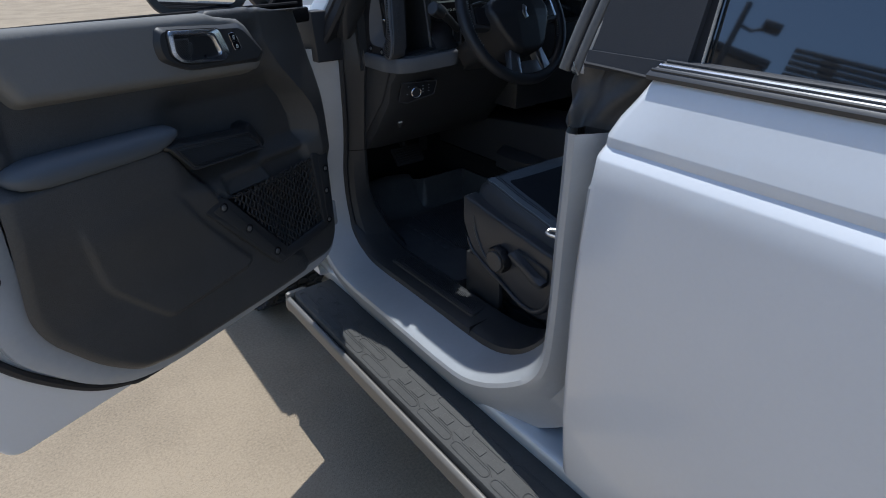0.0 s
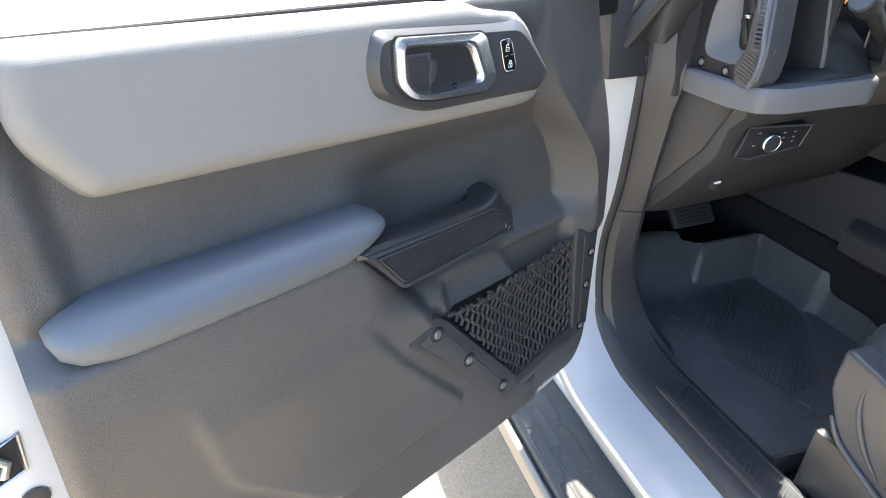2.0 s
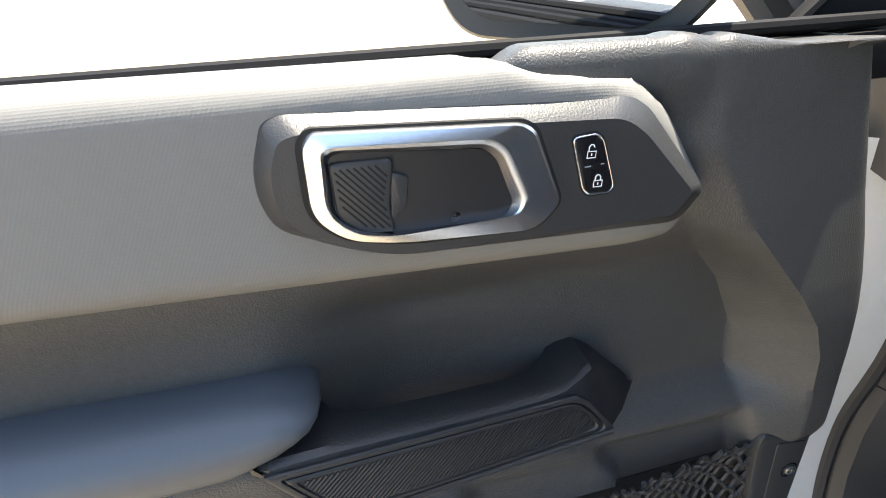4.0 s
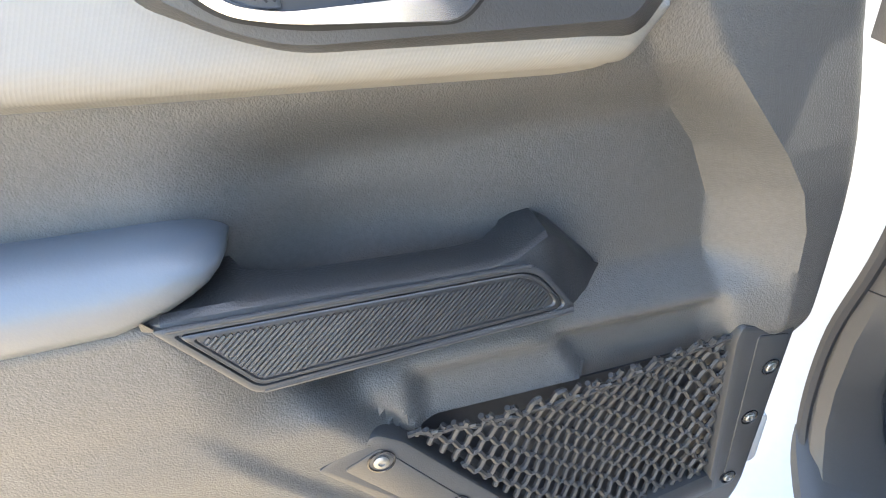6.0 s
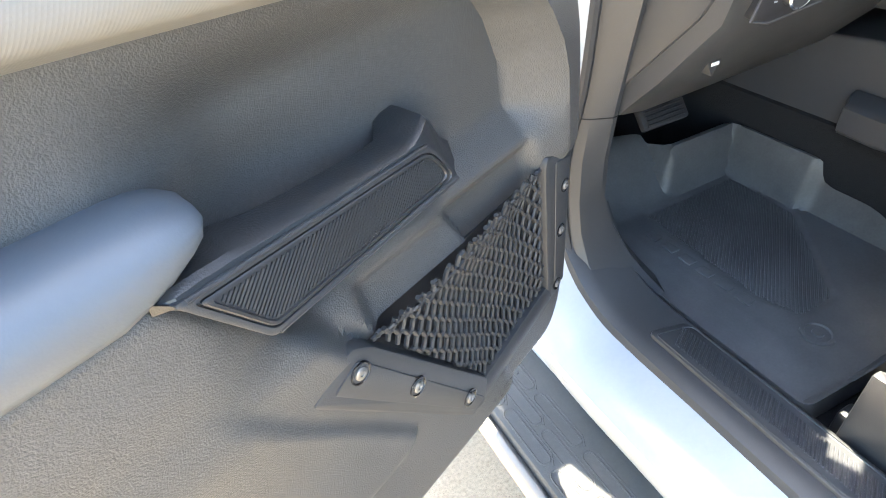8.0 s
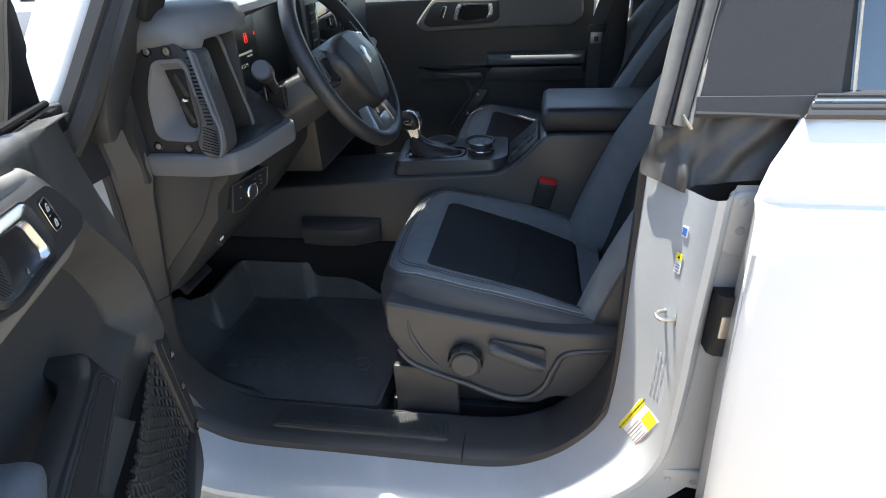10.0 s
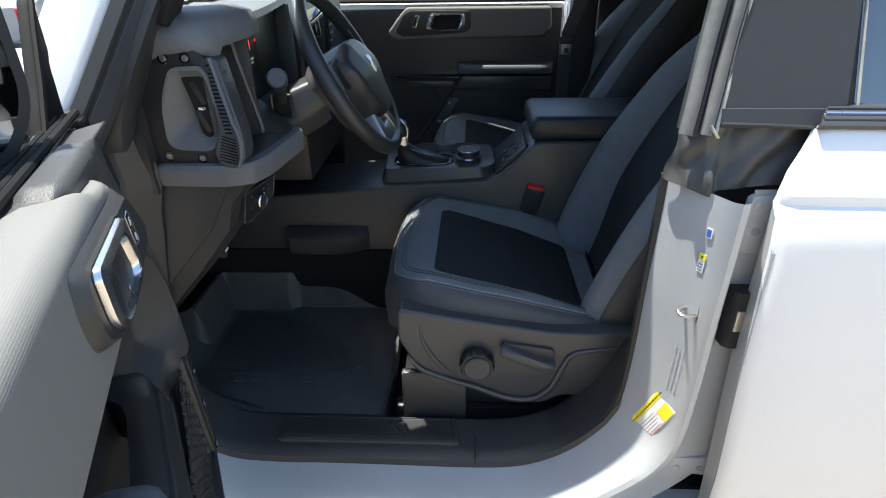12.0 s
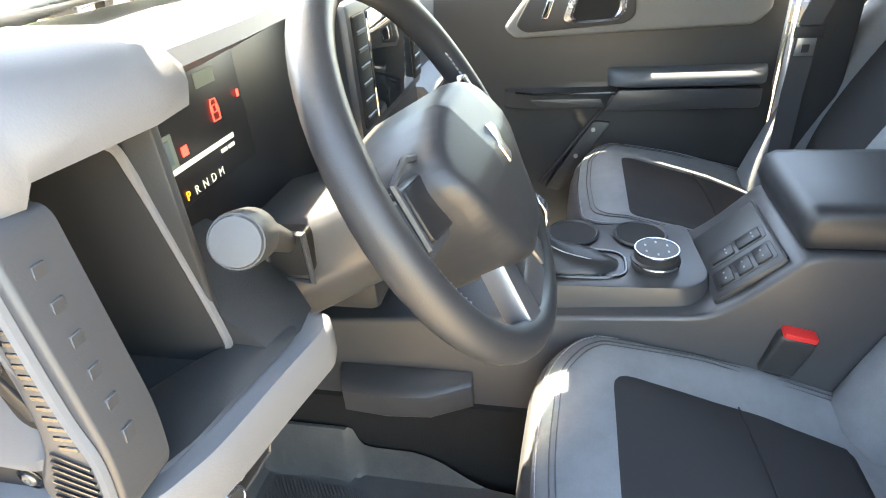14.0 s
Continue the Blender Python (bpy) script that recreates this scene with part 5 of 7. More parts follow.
            pipe.append((c + side * rr * 0.80, y - 0.02 + (d * 0.75 + 0.02) * 0.64, z - 0.008))
    part("backrest", loft(core), INSERT, seat, "black cloth backrest centre", smooth=60, m=SB)
    part("bolster", loft(bl), FABRIC, seat, "grey cloth side bolster", smooth=70, m=SB)
    part("bolster", loft(br), FABRIC, seat, "grey cloth side bolster", smooth=70, m=SB)
    for rings, pipe, side in ((bl, pl, -1), (br, pr, 1)):
        skin = []
        for k, ring in enumerate(rings):
            cx = sum(p[0] for p in ring) / 12
            cy = sum(p[1] for p in ring) / 12
            row = []
            for d in (40, 25, 10, -10, -30, -60, -90):
                a = math.radians(d) / (2 * math.pi) * 12
                i, f = int(math.floor(a)), a - math.floor(a)
                p = Vector(ring[i % 12]).lerp(Vector(ring[(i + 1) % 12]), f)
                o = Vector((p.x - cx, p.y - cy, 0)).normalized()
                row.append(p + o * 0.0035)
            skin.append(row if side > 0 else row[::-1])
        edge = part("bolster_side", loft(skin, closed=False, caps=False), SIDEVINYL, seat, "dark vinyl bolster side", smooth=70, m=SB)
        part("bolster_piping", tube([row[0 if side > 0 else -1] for row in skin], 0.0026, 5), SIDEVINYL, edge, m=SB)
    part("back_shell", loft([[(0.41 - w, spine(t)[0] - 0.06, spine(t)[1]), (0.41 - 0.8 * w, spine(t)[0] - 0.16, spine(t)[1]), (0.41 + 0.8 * w, spine(t)[0] - 0.16, spine(t)[1]), (0.41 + w, spine(t)[0] - 0.06, spine(t)[1])] for t, w in ((0.0, 0.20), (0.3, 0.245), (0.7, 0.24), (1.0, 0.17))]), SIDEVINYL, seat, "dark vinyl seat back shell", smooth=60, m=SB)
    hy, hz = spine(1.0)
    part("headrest", loft([[(0.41 + w * math.cos(a), hy - 0.03 + dd * math.sin(a), hz + h) for a in [2 * math.pi * j / 16 for j in range(16)]] for h, w, dd in ((0.03, 0.08, 0.03), (0.045, 0.11, 0.045), (0.11, 0.125, 0.055), (0.18, 0.11, 0.045), (0.195, 0.08, 0.03))]), FABRIC, seat, smooth=70, m=SB)
    for sx in (-0.06, 0.06):
        part("headrest_post", tube([(0.41 + sx, hy - 0.03, hz - 0.03), (0.41 + sx, hy - 0.03, hz + 0.06)], 0.006, 8), STEEL, seat, m=SB)
    # base frame
    part("seat_base", rbox((0.19, -0.30, 0.60), (0.63, 0.12, 0.81), 0.02), BLACK, seat, m=S)
    for sx in (0.185, 0.60):
        part("seat_rail", rbox((sx, -0.38, 0.545 - dz), (sx + 0.035, 0.19, 0.60), 0.006), BLACK, seat, m=S)
    return seat, S


driver, S0 = build_seat("car_seat", 0.0, 0.0, "grey and black cloth driver's seat with side controls")
passenger, S1 = build_seat("car_seat", 0.752, 0.035, "grey and black cloth passenger seat", -0.058)

# side shield with knob and lever, on the driver's seat
SHIELD = rounded([(0.164, 0.922), (0.166, 0.845), (0.135, 0.785), (0.095, 0.748), (0.010, 0.718), (-0.068, 0.684), (-0.150, 0.672), (-0.185, 0.70), (-0.33, 0.69), (-0.34, 0.868), (-0.215, 0.866), (-0.16, 0.868), (0.0, 0.893)],
                 [0.012, 0.02, 0.02, 0.02, 0.02, 0.03, 0.03, 0.02, 0.01, 0.01, 0.03, 0.02, 0.05])
part("side_shield", prism(SHIELD, 0.165, 0.124, 0.012, axis="x", seg=4), TRIM, driver, "dark grey moulded side shield", smooth=45)
rim_line = spline([(0.1265, 0.146, 0.800), (0.1245, 0.118, 0.766), (0.1235, 0.055, 0.738), (0.1230, 0.005, 0.722), (0.1230, -0.07, 0.691), (0.1230, -0.125, 0.690), (0.1230, -0.165, 0.725), (0.1230, -0.185, 0.778), (0.1235, -0.212, 0.818), (0.1250, -0.325, 0.832)], 44)
part("shield_rib", tube(rim_line, [0.004 + 0.006 * math.sin(math.pi * k / 44) ** 0.5 for k in range(45)], 10, flat=0.7), TRIM, driver, smooth=60)
part("shield_crease", tube(spline([(0.1250, 0.118, 0.885), (0.1240, 0.112, 0.84), (0.1235, 0.085, 0.79), (0.1240, 0.050, 0.755)], 20), [0.001 + 0.004 * math.sin(math.pi * k / 20) for k in range(21)], 8), TRIM, driver, smooth=60)
knob = part("recline_knob", lathe([(0.034, 0.0), (0.036, 0.004), (0.036, 0.020), (0.033, 0.025), (0.0, 0.027)], 48, (0.121, -0.002, 0.796), (-1, 0, 0), wob=lambda a: 1 + 0.035 * (1 if math.sin(10 * a) > 0 else -1)), CUPPLASTIC, driver, "black scalloped knob")
part("knob_cap", lathe([(0.028, 0.024), (0.0285, 0.029), (0.026, 0.031), (0.0, 0.031)], 32, (0.121, -0.002, 0.796), (-1, 0, 0)), TRIM, knob)
part("lever_pocket", prism(rounded([(-0.052, 0.848), (-0.055, 0.815), (-0.125, 0.775), (-0.165, 0.79), (-0.165, 0.83)], 0.012), 0.13, 0.1155, 0.003, axis="x"), BLACK, driver)
part("height_lever", loft([[(0.118, y, z + h), (0.098, y, z + h - 0.002), (0.094, y, z + 0.3 * h), (0.100, y, z - h), (0.118, y, z - h)] for y, z, h in ((-0.050, 0.833, 0.008), (-0.06, 0.832, 0.014), (-0.10, 0.815, 0.014), (-0.135, 0.800, 0.014), (-0.158, 0.795, 0.012), (-0.166, 0.797, 0.006))]), TRIM, driver, "moulded seat height lever", smooth=50)
part("rear_pocket", prism(rounded([(-0.215, 0.835), (-0.215, 0.79), (-0.235, 0.755), (-0.33, 0.75), (-0.33, 0.84)], 0.012), 0.13, 0.1265, 0.002, axis="x"), DARKHOLE, driver)
part("front_rail_cover", rbox((0.135, 0.02, 0.60), (0.155, 0.165, 0.745), 0.006), BLACK, driver)

# ---- seat belt buckles ----
buckle = thing("belt_buckle", (0.632, -0.17, 0.86), "black seat belt buckle with a red release button", "buckle")
BK = Matrix.Translation((0.628, -0.160, 0.965)) @ Matrix.Rotation(radians(12), 4, "X") @ Matrix.Rotation(radians(-8), 4, "Y")
part("buckle_body", rbox((-0.012, -0.026, -0.055), (0.014, 0.026, 0.022), 0.006, 3), BLACK, buckle, m=BK)
part("release_button", rbox((-0.0105, -0.023, 0.014), (0.0125, 0.023, 0.0285), 0.003, 2), REDPRINT, buckle, "red release button", m=BK)
part("buckle_stalk", rbox((-0.006, -0.015, -0.14), (0.006, 0.015, -0.05), 0.004), RUBBER, buckle, m=BK)
belt = thing("passenger_belt", (1.30, -0.40, 0.9), "dark grey seat belt webbing with a bright tongue", "seat belt")
strap = [(-0.46, 1.70), (-0.345, 1.36), (-0.322, 1.29), (-0.316, 1.14), (-0.316, 0.80)]
part("webbing", loft([[(1.288, y - 0.022, z), (1.288, y + 0.022, z + 0.006), (1.2905, y + 0.022, z + 0.006), (1.2905, y - 0.022, z)] for y, z in strap]), SIDEVINYL, belt)
part("tongue", rbox((1.281, -0.338, 1.222), (1.286, -0.300, 1.262), 0.002), STEEL, belt, "bright steel tongue")
part("tongue_slot", rbox((1.2795, -0.326, 1.230), (1.2815, -0.312, 1.246), 0.0005, 1), BLACK, belt)
part("tongue_grip", rbox((1.278, -0.350, 1.258), (1.292, -0.292, 1.284), 0.005), BLACK, belt)

# ---- floor ----
mat = thing("floor_mat", (0.38, 0.55, 0.548), "black moulded rubber floor mat with raised rim", "floor mat")
MO = rounded([(0.142, 0.212), (0.30, 0.204), (0.590, 0.215), (0.612, 0.40), (0.612, 0.735), (0.600, 0.772), (0.412, 0.772), (0.406, 0.845), (0.30, 0.875), (0.172, 0.850), (0.152, 0.72), (0.142, 0.50)],
             [0.02, 0.03, 0.03, 0.05, 0.02, 0.02, 0.012, 0.02, 0.03, 0.04, 0.05, 0.05], 5)
MAT_IN = rounded([(0.587, 0.722), (0.306, 0.718), (0.288, 0.413), (0.312, 0.334), (0.406, 0.334), (0.578, 0.542)], 0.012)


def mat_height(x, y):
    g = edge_gap((x, y), MO)
    front = 0.115 * ease(0.730, 0.762, y) * ease(0.385, 0.415, x)
    front = max(front, 0.120 * ease(0.715, 0.865, y) * (1 - ease(0.40, 0.43, x)))
    right = (0.095 + 0.02 * ease(0.5, 0.56, y)) * ease(0.582, 0.606, x - 0.015 * ease(0.56, 0.53, y))
    z = 0.600 + max(front, right)
    z += 0.012 * (1 - ease(0.004, 0.012, g)) * (1 - ease(0.55, 0.6, x)) * (1 - ease(0.70, 0.75, y))
    z -= 0.004 * max(0.0, min(1.0, signed((x, y), MAT_IN) / 0.006))
    z += 0.003 * ease(0.006, 0.0, abs(x - 0.236)) * (1 - ease(0.66, 0.70, y))
    z += 0.0008 * noise.noise((x * 20, y * 20, 3.0))
    return z


part("mat_tray", field(MO, mat_height, 0.0085, lambda a, b, h: (a, b, h), skirt=(0, 0, -0.055), creases=[MAT_IN + MAT_IN[:1]]), MAT, mat, smooth=40)
bm = bmesh.new()
for k in range(110):
    c = -0.42 + 0.0080 * k
    run = [(0.28 + q, 0.36 + c + 0.75 * q) for q in [j * 0.006 for j in range(56)]]
    run = [p for p in run if inside(p, MAT_IN) and edge_gap(p, MAT_IN) > 0.008]
    if len(run) > 1:
        add(bm, tube([(p[0], p[1], mat_height(*p) + 0.0006) for p in (run[0], run[-1])], 0.0022, 5))
part("mat_rib", bm, MAT, mat, "fine diagonal ribs")
for k in range(6):
    y = 0.630 - 0.045 * k
    part("mat_emblem_bar", rbox((0.258, y, 0.598), (0.280, y + 0.030, 0.6032), 0.0015), MAT, mat)
part("mat_anchor", lathe([(0.028, 0.0), (0.028, 0.004), (0.022, 0.005), (0.020, 0.002), (0.010, 0.002), (0.009, 0.005), (0.0, 0.005)], 24, (0.298, 0.300, 0.600)), MAT, mat)

# ---- pedals ----
pedal = thing("brake_pedal", (0.36, 0.72, 0.78), "black rubber ribbed brake pedal", "pedal")
PD = Matrix.Translation((0.33, 0.745, 0.835)) @ Matrix.Rotation(radians(-40), 4, "X")
part("pedal_pad", rbox((-0.06, -0.012, -0.035), (0.06, 0.004, 0.035), 0.006), RUBBER, pedal, m=PD)
for k in range(7):
    part("pedal_rib", rbox((-0.05, -0.0155, -0.028 + 0.009 * k), (0.05, -0.011, -0.0245 + 0.009 * k), 0.001, 1), RUBBER, pedal, m=PD)
part("pedal_arm", tube([(0.33, 0.755, 0.835), (0.34, 0.82, 0.94), (0.34, 0.86, 1.05)], 0.012, 8), BLACK, pedal)
gas = thing("accelerator_pedal", (0.468, 0.84, 0.80), "black rubber accelerator pedal on an arm", "pedal")
part("pedal_pad", rbox((0.445, 0.835, 0.80), (0.490, 0.85, 0.90), 0.006), RUBBER, gas)
part("pedal_arm", tube([(0.468, 0.845, 0.88), (0.468, 0.90, 0.98)], 0.010, 8), BLACK, gas)

# ---- centre console ----
console = thing("centre_console", (0.755, 0.1, 0.545), "dark grey centre console with armrest", "console")
CS = rounded([(0.95, 0.925), (0.62, 0.948), (0.223, 0.984), (-0.045, 1.004), (-0.090, 1.040), (-0.150, 1.105), (-0.175, 1.112), (-0.72, 1.112), (-0.72, 0.55), (0.95, 0.55)], [0.01, 0.02, 0.02, 0.03, 0.03, 0.02, 0.02, 0.02, 0.01, 0.01])
part("console_side", prism(CS, 0.88, 0.632, 0.010, axis="x", seg=3, back=True), TRIM, console, "dark grey console side", smooth=45)
part("tunnel_kick", loft([[(0.620 + 0.01 * t, y, 0.545), (0.617, y, 0.70), (0.619, y, 0.755), (0.624, y, 0.782), (0.64, y, 0.79), (0.66, y, 0.545)] for y, t in ((0.98, 0), (0.75, 0), (0.54, 0), (0.2, 0), (-0.1, 0.5), (-0.4, 1))]), CARPET, console, "black carpeted tunnel side", smooth=40)
part("knee_block", loft([[(0.63, y, 0.862), (0.588 - d, y, 0.855), (0.578 - d, y, 0.845), (0.578 - d, y, 0.80), (0.585 - d, y, 0.792), (0.63, y, 0.79)] for y, d in ((0.545, -0.03), (0.53, 0.0), (0.46, 0.006), (0.38, 0.0), (0.31, -0.035))]), TRIM, console, smooth=40)
PLATE = rounded([(0.664, 0.255), (0.860, 0.265), (0.868, -0.045), (0.70, -0.055), (0.664, -0.02)], [0.02, 0.02, 0.02, 0.05, 0.04], 5)
rings = []
for s, z in ((1.07, 0.985), (1.05, 1.0), (1.015, 1.018), (1.0, 1.0235), (0.97, 1.0245)):
    rings.append([(0.765 + (x - 0.765) * s, 0.105 + (y - 0.105) * s, z + (0.006 if y < 0.1 else 0)) for x, y in PLATE])
part("shifter_plate", loft(rings), TRIM, console, "satin dark shifter surround", smooth=50)
part("shifter_inlay", prism(rounded([(0.690, 0.235), (0.760, 0.235), (0.760, 0.072), (0.690, 0.072)], 0.015), 1.02, 1.0275, 0.002, axis="z"), GLOSSBLACK, console)
for k in range(5):
    y = 0.19 - 0.018 * k - (0.012 if k else 0)
    part("gear_mark", rbox((0.694, y, 1.027), (0.700, y + 0.008, 1.0283), 0.0004, 1), WHITEPRINT, console)
for cy in (0.150, 0.035):
    cup = part("cup_holder", lathe([(0.040, 0.010), (0.043, 0.011), (0.045, 0.008), (0.040, 0.007), (0.037, -0.002), (0.0, -0.002)], 28, (0.826, cy, 1.022)), DARKHOLE, console)
    part("cup_rim", lathe([(0.040, 0.010), (0.043, 0.013), (0.046, 0.010)], 28, (0.826, cy, 1.022), caps=False), TRIM, cup)
dial = part("terrain_dial", lathe([(0.036, 0.0), (0.037, 0.006), (0.037, 0.014), (0.033, 0.016), (0.034, 0.028), (0.032, 0.031), (0.0, 0.031)], 40, (0.728, 0.022, 1.030), wob=lambda a: 1 + 0.012 * math.sin(30 * a)), BLACK, console, "knurled round terrain dial")
part("dial_ring", lathe([(0.0335, 0.0), (0.0345, 0.0015), (0.0335, 0.003), (0.0325, 0.003)], 40, (0.728, 0.022, 1.0590), caps=False), SATIN, dial)
part("dial_ring", lathe([(0.0375, 0.0), (0.0385, 0.002), (0.0375, 0.004)], 40, (0.728, 0.022, 1.0385), caps=False), SATIN, dial)
for k in range(6):
    a = k * math.pi / 3
    part("dial_mark", rbox((0.728 + 0.019 * math.cos(a) - 0.003, 0.022 + 0.019 * math.sin(a) - 0.0015, 1.0608), (0.728 + 0.019 * math.cos(a) + 0.003, 0.022 + 0.019 * math.sin(a) + 0.0015, 1.0616), 0.0003, 1), LABELGREY, dial)
# sloped switch bank
SB = Matrix.Translation((0.715, -0.098, 1.052)) @ Matrix.Rotation(radians(-44), 4, "X")
bank = part("switch_bank", rbox((-0.065, -0.058, -0.004), (0.12, 0.058, 0.009), 0.006), BLACK, console, m=SB)
for i, (x, w, keys) in enumerate(((-0.052, 0.046, 3), (0.006, 0.036, 2))):
    part("switch_well", prism(rounded([(x, -0.050), (x + w, -0.050), (x + w, 0.046), (x, 0.046)], 0.006), 0.006, 0.0098, 0.0008, axis="z"), CUPPLASTIC, bank, m=SB)
    for j in range(keys):
        y = -0.044 + 0.088 / keys * j
        part("switch", rbox((x + 0.005, y, 0.0085), (x + w - 0.005, y + 0.088 / keys - 0.006, 0.0128), 0.002), CUPPLASTIC, bank, m=SB)
        for mx in (0.3, 0.6):
            part("switch_mark", rbox((x + mx * w, y + 0.010, 0.0126), (x + mx * w + 0.004, y + 0.0125, 0.0131), 0.0002, 1), LABELGREY, bank, m=SB)
part("bank_edge", tube([(-0.062, -0.056, 0.0085), (0.115, -0.056, 0.0085)], 0.0022, 6), TRIM, bank, m=SB)
# armrest lid
rings = []
for x, s in ((0.640, 0.0), (0.643, 0.5), (0.652, 0.9), (0.67, 1.0), (0.845, 1.0), (0.862, 0.9), (0.870, 0.5), (0.872, 0.0)):
    i = (1 - s) * 0.012
    rings.append([(x, -0.150 - i, 1.112 + i), (x, -0.140 - i, 1.135), (x, -0.146 - i, 1.166 - i), (x, -0.160 - i, 1.174 - i), (x, -0.70, 1.176 - i), (x, -0.71, 1.112 + i)])
part("armrest_lid", loft(rings), LEATHER, console, "padded black armrest lid", smooth=50)

shifter = thing("gear_lever", (0.73, 0.15, 1.02), "gear lever with black knob, silver collar and leather boot", "gear lever")
rings = []
for k, (cx, cy, rx, ry, z) in enumerate(((0.728, 0.150, 0.040, 0.074, 1.024), (0.728, 0.151, 0.039, 0.072, 1.033), (0.729, 0.164, 0.033, 0.060, 1.043), (0.730, 0.182, 0.027, 0.044, 1.052), (0.731, 0.196, 0.021, 0.029, 1.061), (0.732, 0.207, 0.015, 0.018, 1.074))):
    rings.append([(cx + rx * math.cos(a) * (1 + 0.05 * math.sin(7 * a + 1.3 * k)), cy + ry * math.sin(a), z + 0.0025 * math.sin(4 * a + 2 * k)) for a in [2 * math.pi * j / 32 for j in range(32)]])
part("boot", loft(rings), LEATHER, shifter, "creased black leather boot", smooth=70)
part("boot_seam", tube(spline([(0.716, 0.088, 1.034), (0.712, 0.125, 1.047), (0.714, 0.165, 1.057), (0.720, 0.195, 1.070)], 16), 0.0010, 5), LABELGREY, shifter)
part("boot_frame", tube([(0.728 + 0.043 * math.copysign(abs(math.cos(a)) ** 0.55, math.cos(a)), 0.148 + 0.082 * math.copysign(abs(math.sin(a)) ** 0.55, math.sin(a)), 1.029) for a in [2 * math.pi * j / 40 for j in range(40)]], 0.0028, 6, closed=True), GLOSSBLACK, shifter)
part("collar", loft([[(x + cx, y + cy, z) for x, y in rounded([(-w, -d), (w, -d), (w, d), (-w, d)], 0.006)] for cx, cy, z, w, d in ((0.732, 0.208, 1.070, 0.0125, 0.0145), (0.733, 0.211, 1.082, 0.0140, 0.0165), (0.735, 0.216, 1.100, 0.0160, 0.0190))]), SATIN, shifter, "silver collar", smooth=40)
rings = []
for z, f, cy in ((1.094, 0.72, 0.218), (1.099, 0.96, 0.220), (1.110, 1.08, 0.223), (1.124, 1.08, 0.226), (1.135, 0.94, 0.229), (1.142, 0.66, 0.231), (1.1445, 0.25, 0.232)):
    rings.append([(0.737 + 0.022 * f * math.copysign(abs(math.cos(a)) ** 0.7, math.cos(a)), cy + 0.027 * f * math.copysign(abs(math.sin(a)) ** 0.7, math.sin(a)), z) for a in [2 * math.pi * j / 28 for j in range(28)]])
lever_knob = part("lever_knob", loft(rings), BLACK, shifter, smooth=60)
part("knob_trim", loft([[(0.737 - w, y + 0.003, z), (0.737 - w, y, z), (0.737 + w, y, z), (0.737 + w, y + 0.003, z)] for y, z, w in ((0.1955, 1.090, 0.014), (0.1915, 1.106, 0.0155), (0.1930, 1.124, 0.0155), (0.1995, 1.136, 0.0145), (0.211, 1.1435, 0.012), (0.226, 1.1465, 0.009))]), SATIN, shifter, "silver strip on the knob", smooth=50)
part("knob_button", prism(rounded([(0.206, 1.122), (0.216, 1.130), (0.236, 1.130), (0.243, 1.120), (0.236, 1.107), (0.214, 1.106)], 0.004), 0.72, 0.7118, 0.0015, axis="x"), GLOSSBLACK, lever_knob)
for zz in (1.122, 1.113):
    part("button_mark", rbox((0.7108, 0.220, zz), (0.7120, 0.231, zz + 0.0022), 0.0003, 1), LABELGREY, lever_knob)

# ---- dashboard ----
dash = thing("dashboard", (0.65, 0.6, 0.95), "black and grey dashboard with upright end vents", "dashboard")
END = rounded([(0.522, 1.440), (0.588, 1.36), (0.610, 1.27), (0.588, 1.222), (0.446, 1.220), (0.408, 1.278), (0.418, 1.330), (0.434, 1.415), (0.458, 1.440)], 0.015)
RING_O = rounded([(0.500, 1.412), (0.527, 1.355), (0.532, 1.276), (0.455, 1.272), (0.428, 1.300), (0.440, 1.400), (0.448, 1.414)], [0.015, 0.03, 0.025, 0.02, 0.02, 0.01, 0.01], 5)
end = part("end_panel", field(END, lambda a, b: -0.004 * (1 - min(1, edge_gap((a, b), END) / 0.006)) ** 2, 0.012, lambda a, b, h: (0.086 - h, a, b), skirt=(0.03, 0, 0), holes=[[tuple(Vector(p).lerp(Vector((0.482, 1.342)), 0.04)) for p in RING_O]]), ENDBLACK, dash, "black dash end panel", smooth=45)
RING_I = [tuple(Vector(p).lerp(Vector((0.482, 1.342)), 0.09)) for p in RING_O]
ring_bm = loft([[(x, y, z) for y, z in o] for o, x in ((RING_O, 0.088), (RING_O, 0.081), (RING_I, 0.082), ([tuple(Vector(p).lerp(Vector((0.470, 1.345)), 0.45)) for p in RING_O], 0.106), ([tuple(Vector(p).lerp(Vector((0.462, 1.345)), 0.75)) for p in RING_O], 0.112))], caps=False)
part("vent_bowl", ring_bm, DASHGREY, end, "grey scooped vent bowl")
part("vent_slot", prism(rounded([(0.492, 1.404), (0.478, 1.345), (0.472, 1.296), (0.445, 1.290), (0.449, 1.404)], 0.010), 0.118, 0.0935, 0.001, axis="x"), DARKHOLE, end)
for z0, z1 in ((1.385, 1.352), (1.338, 1.306)):
    part("vent_vane", prism(rounded([(0.478, z0), (0.468, z0 + 0.004), (0.452, z1), (0.462, z1 - 0.004)], 0.003), 0.0965, 0.0915, 0.001, axis="x"), CUPPLASTIC, end)
part("vent_tab", rbox((0.088, 0.456, 1.341), (0.096, 0.470, 1.347), 0.002), SATIN, end, "small bright vent tab")
